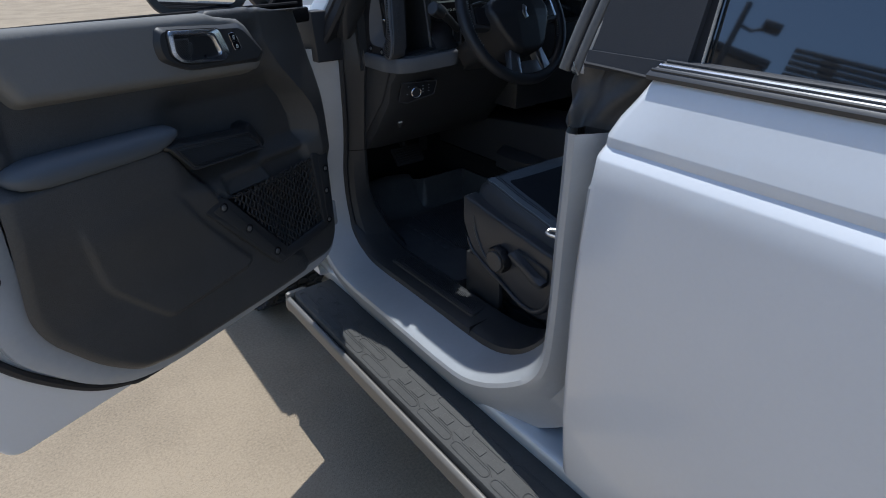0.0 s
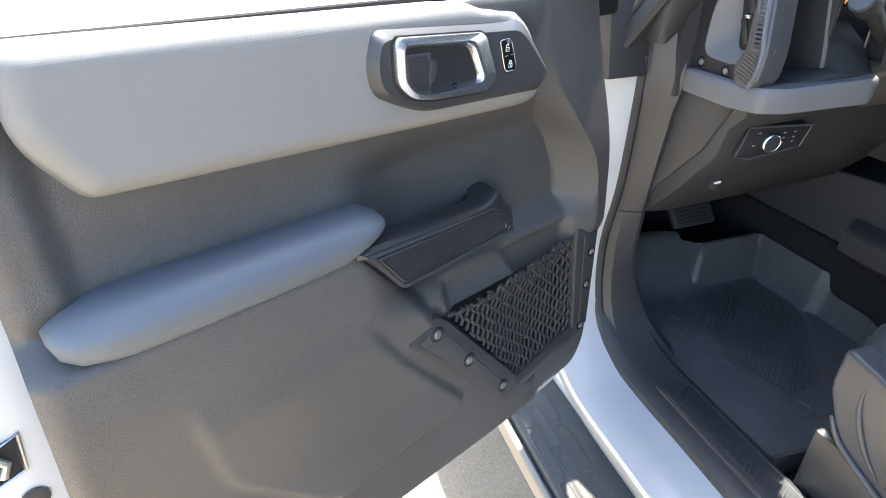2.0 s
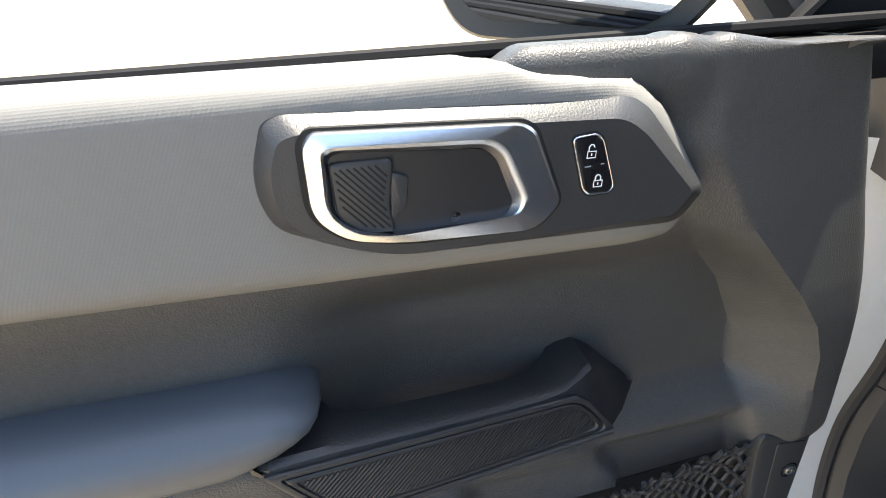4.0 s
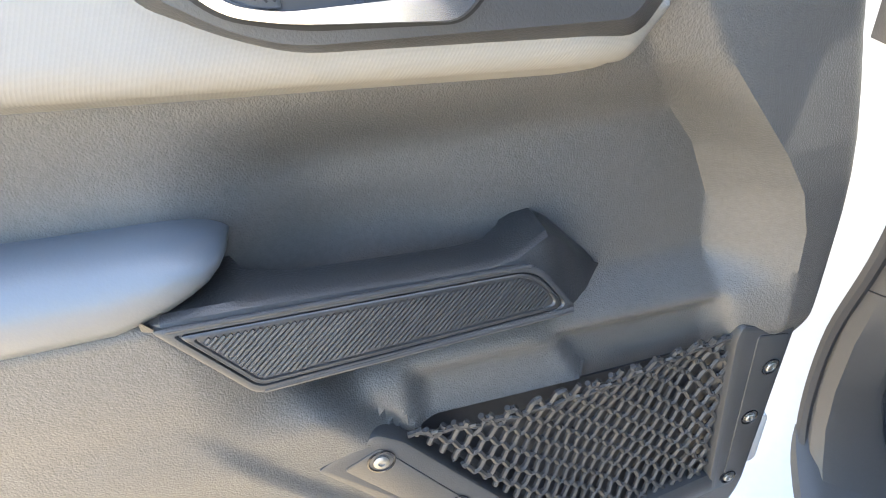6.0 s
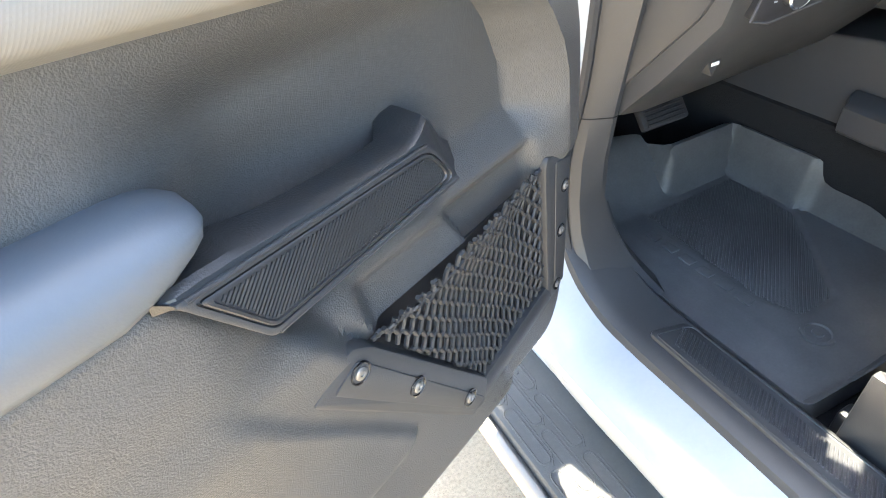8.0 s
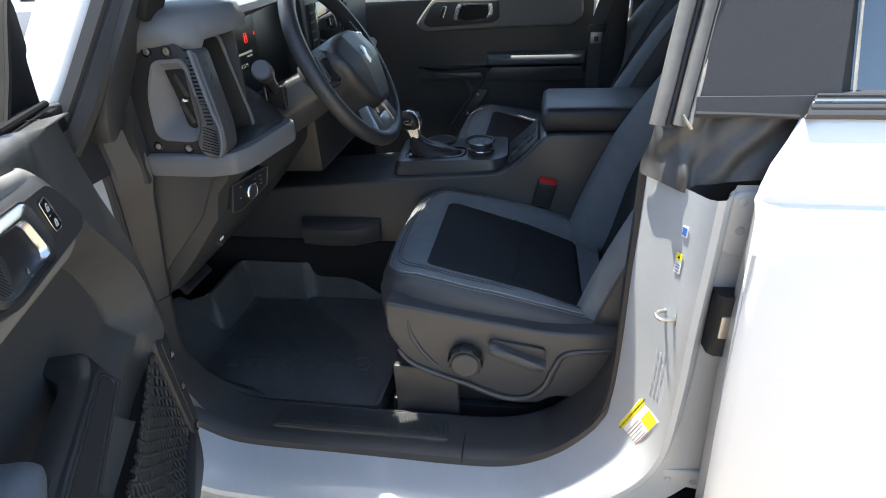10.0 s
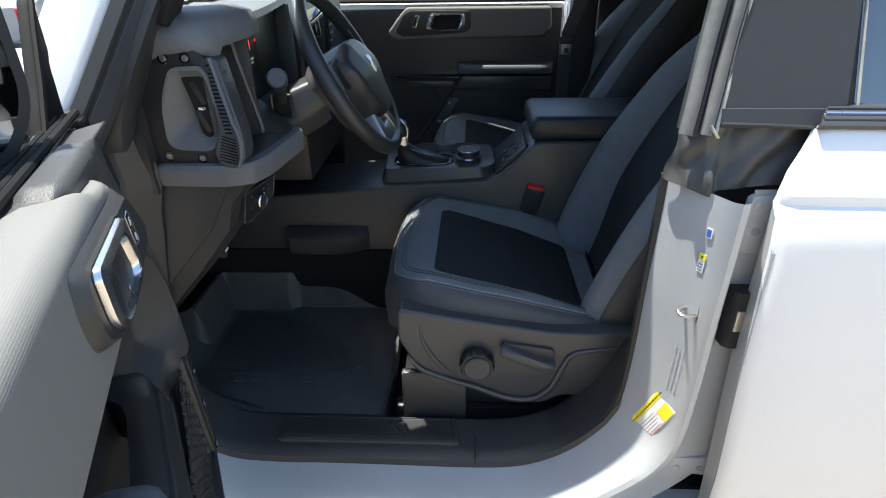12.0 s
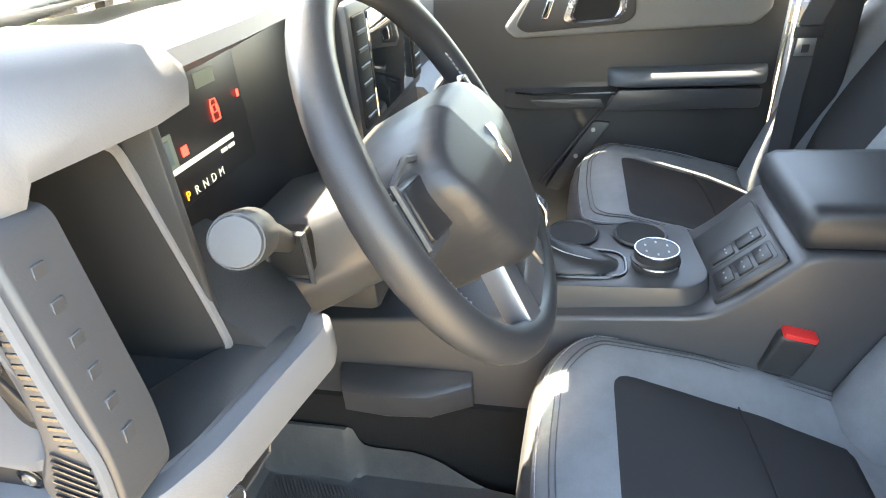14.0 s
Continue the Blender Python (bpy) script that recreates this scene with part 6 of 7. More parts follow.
HANDLE = rounded([(0.448, 1.424), (0.424, 1.424), (0.396, 1.30), (0.396, 1.262), (0.412, 1.246), (0.440, 1.25), (0.452, 1.275), (0.436, 1.305)], [0.006, 0.01, 0.02, 0.012, 0.012, 0.01, 0.012, 0.02], 4)
LEAN = Matrix(((1, 0, 0.13, -0.13 * 1.28), (0, 1, 0, 0), (0, 0, 1, 0), (0, 0, 0, 1)))
grab = part("grab_bar", prism(HANDLE, 0.112, 0.072, 0.008, axis="x", seg=3), TRIM, end, "dark grey grab bar with black ribs", smooth=45, m=LEAN)
part("grab_strip", tube(spline([(0.0715, 0.434, 1.425), (0.0705, 0.421, 1.37), (0.0705, 0.411, 1.328), (0.0705, 0.402, 1.300), (0.0705, 0.402, 1.27), (0.0715, 0.410, 1.250)], 30), 0.0034, 6), DASHGREY, grab, m=LEAN)
part("grab_rear_face", prism(rounded([(0.088, 1.415), (0.112, 1.41), (0.112, 1.27), (0.088, 1.27)], 0.01), 0.45, 0.432, 0.006, axis="y"), TRIM, end)
for k in range(6):
    z = 1.398 - 0.019 * k
    y = 0.424 - 0.028 * (1.424 - z) / 0.124
    part("emblem_bar", rbox((0.086, y - 0.0006, z - 0.0045), (0.094, y + 0.004, z + 0.0045), 0.0004, 1), TRIM, grab, m=LEAN)
for k in range(18):
    z = 1.412 - 0.0063 * k
    y = 0.4315 - 0.019 * k / 17
    part("grab_rib", rbox((0.0713, y, z), (0.0735, y + 0.0125, z + 0.003), 0.0005, 1), GLOSSBLACK, grab, m=LEAN)
for k in range(9):
    z = 1.250 + 0.0050 * k
    part("grab_rib", tube([(0.0712, 0.409, z + 0.004), (0.0712, 0.4415 - 0.0012 * k, z + 0.012)], 0.0009, 4), GLOSSBLACK, grab, m=LEAN)
for k in range(24):
    z = 1.382 - 0.0063 * k
    y = lerp_table([(1.222, 0.588), (1.27, 0.606), (1.36, 0.586), (1.44, 0.522)], z)
    part("frame_rib", rbox((0.0852, y - 0.024, z), (0.0872, y - 0.006, z + 0.003), 0.0005, 1), GLOSSBLACK, end)
for y, z in ((0.507, 1.425), (0.471, 1.425), (0.536, 1.263), (0.478, 1.259)):
    screw("screw_recess", end, (0.0855, y, z), (-1, 0, 0), 0.0052)

# grey hood over the bin and dash top
rings = []
for x, y0, z0, zt in ((0.080, 0.512, 1.442, 1.466), (0.084, 0.472, 1.436, 1.474), (0.094, 0.444, 1.424, 1.480), (0.108, 0.430, 1.420, 1.485), (0.122, 0.424, 1.420, 1.488), (0.127, 0.420, 1.432, 1.489), (0.155, 0.408, 1.435, 1.492), (0.195, 0.395, 1.438, 1.494), (0.222, 0.390, 1.442, 1.494), (0.232, 0.398, 1.450, 1.490), (0.237, 0.425, 1.456, 1.484)):
    rings.append([(x, 0.655, 1.40), (x, y0 + 0.02, z0), (x, y0 + 0.004, z0 + 0.004), (x, y0, z0 + 0.018), (x, y0 + 0.012, zt - 0.010), (x, y0 + 0.045, zt), (x, 0.57, zt + 0.004), (x, 0.628, zt - 0.01)])
part("bin_hood", loft(rings), DASHGREY, dash, "grey padded dash hood", smooth=50)
rings = []
for x in (0.228, 0.35, 0.50, 0.65, 0.85, 1.05, 1.22):
    y0 = lerp_table([(0.22, 0.412), (0.35, 0.42), (0.52, 0.44), (0.62, 0.46), (0.9, 0.47), (1.22, 0.47)], x)
    rings.append([(x, 0.765, 1.27), (x, y0 + 0.03, 1.452), (x, y0, 1.462), (x, y0 + 0.004, 1.474), (x, y0 + 0.05, 1.482), (x, 0.60, 1.484), (x, 0.69, 1.39), (x, 0.77, 1.285)])
part("dash_top", loft(rings), DASHGREY, dash, "grey ribbed dash top", smooth=50)
# bin between hood and ledge
part("bin", loft([[(0.105, y, 1.246), (0.215, y, 1.246), (0.215, y, 1.446), (0.105, y, 1.446)] for y in (0.53, 0.525)]), BLACK, dash)
part("bin_floor", rbox((0.10, 0.41, 1.243), (0.30, 0.53, 1.252), 0.003), BLACK, dash)
part("bin_edge", tube(spline([(0.150, 0.435, 1.440), (0.192, 0.436, 1.432), (0.203, 0.435, 1.405), (0.205, 0.422, 1.34), (0.205, 0.411, 1.285), (0.206, 0.412, 1.266), (0.208, 0.43, 1.256), (0.211, 0.48, 1.254), (0.213, 0.52, 1.253)], 40), 0.0035, 6), DASHGREY, dash)
part("bin_side", rbox((0.204, 0.412, 1.25), (0.212, 0.53, 1.446), 0.002), BLACK, dash)
# lower grey ledge
LEDGE = [(0.072, 0.562), (0.068, 0.44), (0.085, 0.395), (0.13, 0.376), (0.19, 0.360), (0.244, 0.344), (0.262, 0.352), (0.262, 0.375), (0.2, 0.43), (0.13, 0.48), (0.12, 0.562)]
rings = []
for k, (s, z) in enumerate(((0.985, 1.212), (1.0, 1.218), (1.004, 1.234), (0.996, 1.246), (0.96, 1.250))):
    rings.append([(0.15 + (x - 0.15) * s, 0.44 + (y - 0.44) * s, z + 0.10 * max(0, x - 0.12)) for x, y in rounded(LEDGE, 0.012)])
part("lower_ledge", loft(rings), DASHGREY, dash, "light grey dash ledge", smooth=50)
# black surround between bin, cluster and ledge
surround = []
for s, d in ((0.80, 0.0), (0.77, 0.0022), (0.55, 0.0024)):
    surround.append([(0.15 + (x - 0.15) * s, 0.45 + (y - 0.45) * s, 1.2522 + d + 0.10 * max(0, x - 0.12)) for x, y in rounded(LEDGE, 0.012)])
part("bin_lip", loft(surround), BLACK, dash, smooth=40)
part("cluster_surround", loft([[(x, y0, z0), (x, y0 + 0.4 * (0.467 - y0), z0 + 0.035), (x, 0.467, z1), (x, 0.52, z1), (x, 0.52, z0)] for x, y0, z0, z1 in ((0.208, 0.372, 1.258, 1.34), (0.235, 0.366, 1.262, 1.335), (0.262, 0.368, 1.264, 1.33), (0.30, 0.40, 1.262, 1.325))]), BLACK, dash, smooth=50)
# knee panel
rings = []
for x, o in ((0.088, 0.0), (0.095, -0.004), (0.13, -0.012), (0.25, -0.008), (0.42, 0.0), (0.60, 0.01), (0.605, 0.03)):
    rings.append([(x, 0.70, 1.225), (x, 0.415 + o, 1.225), (x, 0.418 + o, 1.20), (x, 0.446 + o, 1.172), (x, 0.460 + o, 1.118), (x, 0.54 + o, 1.02), (x, 0.61 + o, 0.945), (x, 0.64 + o, 0.940), (x, 0.70, 0.96)])
knee = part("knee_panel", loft(rings), BLACK, dash, "black knee panel", smooth=40)
part("side_cover", prism(rounded([(0.570, 1.215), (0.440, 1.215), (0.49, 1.12), (0.60, 1.0), (0.622, 0.945), (0.640, 0.96), (0.605, 1.06)], 0.01), 0.12, 0.083, 0.004, axis="x"), BLACK, dash)
# headlamp switch on the knee panel's upper slope
HS = Matrix.Translation((0.154, 0.436, 1.151)) @ Matrix.Rotation(radians(-10), 4, "Z") @ Matrix.Rotation(radians(5), 4, "X")
lampsw = part("lamp_switch", prism(rounded([(-0.046, -0.026), (-0.020, -0.032), (0.066, -0.014), (0.076, 0.024), (-0.036, 0.026)], 0.006), 0.030, -0.0105, 0.002, axis="y"), CUPPLASTIC, dash, "black headlamp switch panel with a bright-ringed knob", m=HS)
part("lamp_knob", lathe([(0.0150, 0.0), (0.0150, 0.010), (0.0135, 0.013), (0.0, 0.013)], 28, (0.004, -0.0105, 0.0), (0, -1, 0)), BLACK, lampsw, m=HS)
part("switch_rim", tube([(-0.046, -0.0095, -0.026), (-0.020, -0.0095, -0.032), (0.066, -0.0095, -0.014), (0.076, -0.0095, 0.024), (-0.036, -0.0095, 0.026)], 0.0022, 6, closed=True), TRIM, lampsw, m=HS)
part("lamp_ring", lathe([(0.0146, 0.009), (0.0160, 0.0115), (0.0140, 0.0135), (0.0128, 0.0128)], 28, (0.004, -0.0105, 0.0), (0, -1, 0), caps=False), SATIN, lampsw, m=HS)
for mx, mz in ((0.028, 0.012), (0.028, 0.003), (0.028, -0.006), (0.046, 0.013), (0.046, 0.004), (0.046, -0.004), (-0.018, 0.014), (-0.022, -0.008)):
    part("lamp_mark", rbox((mx, -0.0112, mz), (mx + 0.005, -0.0106, mz + 0.0022), 0.0003, 1), LABELGREY, lampsw, m=HS)
part("hood_release", prism(rounded([(0.135, 1.055), (0.175, 1.058), (0.155, 1.020)], 0.006), 0.56, 0.508, 0.004, axis="y"), BLACK, dash)
part("release_mark", rbox((0.146, 0.5046, 1.040), (0.160, 0.5064, 1.045), 0.0003, 1), WHITEPRINT, dash)
part("port_cover", rbox((0.122, 0.598, 0.951), (0.134, 0.604, 0.960), 0.001, 1), WHITEPRINT, dash)
# instrument cluster
part("cluster_shell", rbox((0.215, 0.470, 1.26), (0.56, 0.60, 1.462), 0.01), SCREEN, dash, "dark instrument cluster")
display = part("cluster_screen", rbox((0.236, 0.466, 1.345), (0.40, 0.471, 1.446), 0.003), SCREEN, dash, "lit instrument display")
RED = plain("red_lamp", (1.0, 0.05, 0.04), 0.5, glow=0.35)
AMBER = plain("orange_lamp", (1.0, 0.22, 0.02), 0.5, glow=0.5)
PALE = plain("pale_lamp", (0.4, 0.43, 0.38), 0.5, glow=0.14)
GREENISH = plain("screen_grey_green", (0.10, 0.12, 0.105), 0.5, glow=0.06)
SLATE = plain("screen_slate_blue", (0.06, 0.09, 0.10), 0.5, glow=0.05)
for nm, x0, z0, x1, z1, mt in (("screen_band", 0.252, 1.3745, 0.368, 1.3790, PALE), ("screen_column", 0.2520, 1.3792, 0.2855, 1.4060, GREENISH), ("screen_block", 0.333, 1.4270, 0.362, 1.4395, GREENISH)):
    part(nm, rbox((x0, 0.4652, z0), (x1, 0.4662, z1), 0.0003, 1), mt, display)
for nm, x0, z0, x1, z1, mt in (("screen_pane", 0.2550, 1.3830, 0.2800, 1.4020, SLATE), ("screen_mark", 0.2580, 1.3850, 0.2645, 1.3905, PALE), ("confirm_box", 0.2915, 1.3840, 0.3000, 1.3920, RED), ("tell_tale", 0.3880, 1.4055, 0.3920, 1.4120, RED)):
    part(nm, rbox((x0, 0.4646, z0), (x1, 0.4654, z1), 0.0003, 1), mt, display)
for shape in (((0.3465, 1.414), (0.3535, 1.414), (0.3555, 1.406), (0.3550, 1.396), (0.3450, 1.396), (0.3445, 1.406)), ((0.3470, 1.409), (0.3530, 1.409), (0.3530, 1.403), (0.3470, 1.403))):
    part("door_icon", tube([(x, 0.4652, z) for x, z in shape], 0.0007, 5, closed=True), RED, display)
GEARS = Matrix.Translation((0.0, 0.4668, 0.0))
for k, letter in enumerate("PRNDM"):
    writing(display, GEARS, letter, 0.0105, 0.284 + 0.0127 * k, 1.3505, AMBER if k == 0 else PALE)
for x0, x1 in ((0.343, 0.353), (0.355, 0.366)):
    part("odometer_bar", rbox((x0, 0.4652, 1.3675), (x1, 0.4660, 1.3710), 0.0003, 1), PALE, display)
writing(display, GEARS, "Driver Door", 0.0062, 0.306, 1.4300, PALE)
writing(display, GEARS, "Ajar", 0.0062, 0.296, 1.4215, PALE)
# head unit and middle vents
part("centre_fascia", rbox((0.575, 0.435, 1.02), (0.93, 0.60, 1.465), 0.015), BLACK, dash, "black centre stack")
part("head_unit_frame", rbox((0.590, 0.424, 1.285), (0.915, 0.445, 1.455), 0.008), TRIM, dash)
part("head_unit_screen", rbox((0.655, 0.421, 1.300), (0.850, 0.426, 1.440), 0.003), DARKGLASS, dash, "glossy head unit screen")
for x0 in (0.600, 0.862):
    v = part("middle_vent", rbox((x0, 0.420, 1.300), (x0 + 0.042, 0.427, 1.440), 0.004), DARKHOLE, dash)
    for k in range(6):
        part("vent_slat", rbox((x0 + 0.003, 0.4185, 1.312 + 0.021 * k), (x0 + 0.039, 0.424, 1.317 + 0.021 * k), 0.001, 1), BLACK, v)
part("passenger_dash", loft([[(x, 0.62, 1.46), (x, 0.475, 1.445), (x, 0.462, 1.40), (x, 0.47, 1.30), (x, 0.455, 1.255), (x, 0.50, 1.10), (x, 0.60, 0.98), (x, 0.70, 0.98)] for x in (0.93, 1.0, 1.15, 1.24)]), BLACK, dash, "black passenger dash", smooth=40)
part("passenger_ledge", loft([[(x, 0.48, 1.275), (x, 0.425 + d, 1.268), (x, 0.415 + d, 1.255), (x, 0.425 + d, 1.235), (x, 0.48, 1.228)] for x, d in ((0.93, 0.0), (1.0, -0.004), (1.15, 0.0), (1.235, 0.02))]), DASHGREY, dash, "grey passenger dash ledge", smooth=50)
part("column_cover", prism(rounded([(0.440, 1.255), (0.455, 1.215), (0.52, 1.160), (0.63, 1.075), (0.66, 1.27)], [0.01, 0.015, 0.02, 0.02, 0.01]), 0.245, 0.585, 0.02, axis="x", seg=3, back=True), BLACK, dash, smooth=40)
# trim on the hinge pillar, beside the dash
strip = []
for z, ya, yb, xb in ((0.616, 0.520, 0.495, 0.150), (0.640, 0.582, 0.545, 0.140), (0.670, 0.610, 0.578, 0.128), (0.72, 0.636, 0.606, 0.112), (0.78, 0.648, 0.622, 0.098), (0.86, 0.650, 0.618, 0.092), (0.945, 0.640, 0.603, 0.086), (1.00, 0.630, 0.594, 0.085), (1.07, 0.625, 0.582, 0.084),
                      (1.135, 0.616, 0.570, 0.083), (1.165, 0.612, 0.566, 0.083), (1.20, 0.600, 0.556, 0.084), (1.235, 0.598, 0.550, 0.085), (1.30, 0.604, 0.566, 0.086), (1.36, 0.606, 0.580, 0.086)):
    strip.append([(0.026, ya + 0.012, z), (0.032, ya - 0.004, z), (0.044, ya - 0.016, z), (xb - 0.010, yb + 0.004, z), (xb, yb + 0.006, z), (xb + 0.02, yb + 0.05, z)])
part("pillar_seam", tube([(0.032, 0.6355, 0.945), (0.044, 0.6236, 0.945), (0.076, 0.6066, 0.945), (0.086, 0.6086, 0.945)], 0.0011, 5), DARKHOLE, dash)
part("pillar_trim", loft(strip, closed=False, caps=False), BLACK, dash, "black hinge pillar trim", smooth=22)
paper = thing("paper_sheets", (0.5, 0.66, 1.49), "loose white paper sheets lying on the dash top", "paper")
for k, (px, py, rz) in enumerate(((0.30, 0.62, 0.2), (0.42, 0.64, -0.15))):
    bm = bmesh.new()
    bmesh.ops.create_grid(bm, x_segments=10, y_segments=8, size=0.5)
    for v in bm.verts:
        x, y = v.co.x, v.co.y
        v.co = Vector((x * 0.28, y * 0.20, 0.004 + 0.006 * k + 0.012 * math.sin(6 * x + k) * (y + 0.5) + 0.008 * math.sin(9 * y)))
    part("sheet", bm, PAPER, paper, m=Matrix.Translation((px, py, 1.490)) @ Matrix.Rotation(rz, 4, "Z"))
# filler block added to stop sun falling through the gap beside the hood
part("dash_gap_filler", prism([(0.56, 1.2), (0.79, 1.2), (0.77, 1.28), (0.665, 1.42), (0.56, 1.42)], 0.232, 0.062, axis="x"), BLACK, dash)

# ---- steering wheel ----
steer = thing("steering_wheel", (0.389, 0.27, 1.344), "black leather steering wheel with silver spoke trim", "steering wheel")
W = Matrix.Translation((0.389, 0.27, 1.344)) @ Matrix.Rotation(radians(-28.5), 4, "X") @ Matrix.Rotation(radians(180), 4, "Z") @ Matrix.Rotation(radians(180), 4, "Z")
# wheel frame: x to the right, z up along the rim's plane, -y towards the driver
ring = [(0.174 * math.cos(2 * math.pi * k / 64), 0.0, 0.174 * math.sin(2 * math.pi * k / 64)) for k in range(64)]
part("rim", tube(ring, 0.0165, 14, closed=True), LEATHER, steer, "smooth black leather rim", smooth=80, m=W)
for sgn in (1, -1):
    for k in range(22):
        a = (-0.45 + 0.9 * k / 21) + (0 if sgn > 0 else math.pi)
        c = Vector((0.160 * math.cos(a), -0.006, 0.160 * math.sin(a)))
        d = Vector((math.cos(a + 0.5), 0.4, math.sin(a + 0.5))) * 0.005
        part("rim_stitch", tube([c - d, c + d], 0.0011, 5), LABELGREY, steer, m=W)
HUB = rounded([(-0.112, 0.016), (-0.094, 0.040), (-0.042, 0.056), (0.042, 0.056), (0.090, 0.040), (0.102, 0.016), (0.090, -0.030), (0.056, -0.092), (0.032, -0.108), (-0.032, -0.108), (-0.060, -0.092), (-0.100, -0.030)], 0.02, 5)


def hub_height(x, z):
    """A faceted cover: a level ridge under the badge, from which the faces fall up, down and to the sides."""
    g = edge_gap((x, z), HUB)
    h = 0.050 - 0.28 * max(0.0, z + 0.002) - 0.16 * max(0.0, -0.020 - z) - 0.14 * max(0.0, abs(x) - 0.034)
    return h - 0.016 * (1 - math.sqrt(max(0.0, 1 - (1 - min(1, g / 0.012)) ** 2)))


part("hub", field(HUB, hub_height, 0.0042, lambda a, b, h: (a, -h, b), skirt=(0, 0.075, 0), creases=[[(-0.105, -0.020), (0.095, -0.020)], [(-0.105, -0.002), (0.095, -0.002)], [(-0.034, 0.08), (-0.034, -0.1)], [(0.034, 0.08), (0.034, -0.1)]]), LEATHER, steer, "black airbag cover", smooth=50, m=W)
for sgn in (-1, 1):
    sp = [(sgn * 0.075, 0.022), (sgn * 0.165, 0.030), (sgn * 0.168, -0.020), (sgn * 0.080, -0.030)]
    part("spoke", prism(rounded(sp, 0.01), 0.02, -0.008, 0.006, axis="y"), TRIM, steer, m=W)
    kp = part("spoke_keys", prism(rounded([(sgn * 0.088, 0.026), (sgn * 0.140, 0.032), (sgn * 0.145, -0.012), (sgn * 0.092, -0.022)], 0.008), 0.0, -0.014, 0.003, axis="y"), CUPPLASTIC, steer, m=W)
    # left trim dark instead of silver: the rim's shade is put into its colour
    part("spoke_trim", tube([(sgn * 0.086, -0.013, 0.034), (sgn * 0.112, -0.013, 0.043), (sgn * 0.146, -0.011, 0.038), (sgn * 0.151, -0.010, -0.012)], 0.003, 6), SATIN if sgn > 0 else TRIM, steer, m=W)
    for k in range(3 if sgn > 0 else 0):
        part("key_mark", rbox((sgn * 0.118 - 0.0022, -0.0146, 0.012 - 0.013 * k), (sgn * 0.118 + 0.0022, -0.0140, 0.0142 - 0.013 * k), 0.0004, 1), WHITEPRINT, kp, m=W)
    lower = [(sgn * 0.022, -0.068), (sgn * 0.052, -0.066), (sgn * 0.075, -0.148), (sgn * 0.040, -0.163)]
    part("lower_spoke", prism(rounded(lower, 0.008), 0.012, -0.012, 0.005, axis="y"), SPOKE, steer, "silver lower spoke", m=W)
part("lower_bridge", prism(rounded([(-0.030, -0.125), (0.030, -0.125), (0.040, -0.163), (-0.040, -0.163)], 0.008), 0.010, -0.010, 0.004, axis="y"), SPOKE, steer, m=W)
part("emblem", prism(rounded([(-0.006, -0.026), (0.008, -0.021), (0.003, -0.008), (0.010, 0.004), (0.0, 0.014), (-0.006, 0.0), (-0.012, -0.006)], 0.003), -0.044, -0.0518, 0.001, axis="y"), SATIN, steer, "small silver badge shape", m=W @ Matrix.Translation((-0.004, 0, 0)))
col = thing("steering_column", (0.389, 0.42, 1.25), "dark steering column shroud with a control stalk", "column")
part("shroud", loft([[(0.389 + a * s, y, 1.30 + dz + b * s) for a, b in rounded([(-0.075, 0.03), (0.075, 0.03), (0.085, -0.03), (0.05, -0.075), (-0.05, -0.075), (-0.085, -0.03)], 0.015)] for y, s, dz in ((0.310, 0.86, 0.02), (0.330, 1.0, 0.015), (0.44, 1.15, -0.035), (0.52, 1.2, -0.06))]), TRIM, col, smooth=45)
part("stalk", tube([(0.306, 0.398, 1.300), (0.262, 0.384, 1.330), (0.222, 0.372, 1.358)], [0.009, 0.011, 0.0125], 12), BLACK, col)
part("stalk_knob", lathe([(0.0, 0.0), (0.017, 0.001), (0.0185, 0.006), (0.0185, 0.036), (0.0175, 0.041), (0.0, 0.042)], 24, (0.216, 0.371, 1.360), (-0.74, -0.24, 0.30)), BLACK, col)
part("stalk_cap", lathe([(0.0165, 0.041), (0.0155, 0.0435), (0.0, 0.044)], 24, (0.216, 0.371, 1.360), (-0.74, -0.24, 0.30)), TRIM, col, "grey stalk end cap")
part("stalk_boot", rbox((0.288, 0.376, 1.276), (0.312, 0.412, 1.318), 0.006), DARKHOLE, col)
part("boot_collar", tube([(0.286, 0.374, 1.274), (0.286, 0.374, 1.320), (0.290, 0.414, 1.320), (0.290, 0.414, 1.274)], 0.003, 6, closed=True), TRIM, col)

# ---- passenger door ----
pdoor = thing("passenger_door", (1.44, 0.1, 0.62), "closed passenger door with grey upper pad and armrest", "door")
PY = Matrix(((0, -1, 0, 1.425), (1, 0, 0, 0), (0, 0, 1, 0), (0, 0, 0, 1)))
# panel frame: first axis along y, second towards the cabin, third up
PO = rounded([(-0.315, 1.385), (-0.315, 0.66), (0.60, 0.66), (0.62, 1.0), (0.60, 1.385)], 0.03)


def p_in(a, b, h):
    return (a, h, b)


def p_height(y, z):
    w = 0.022 * (1 - ease(1.10, 1.13, z)) * (1 - ease(0.0, 0.03, y - (0.06 + 0.55 * (z - 0.95))))
    w -= 0.03 * max(0, (z - 1.35) / 0.035) ** 2
    return w


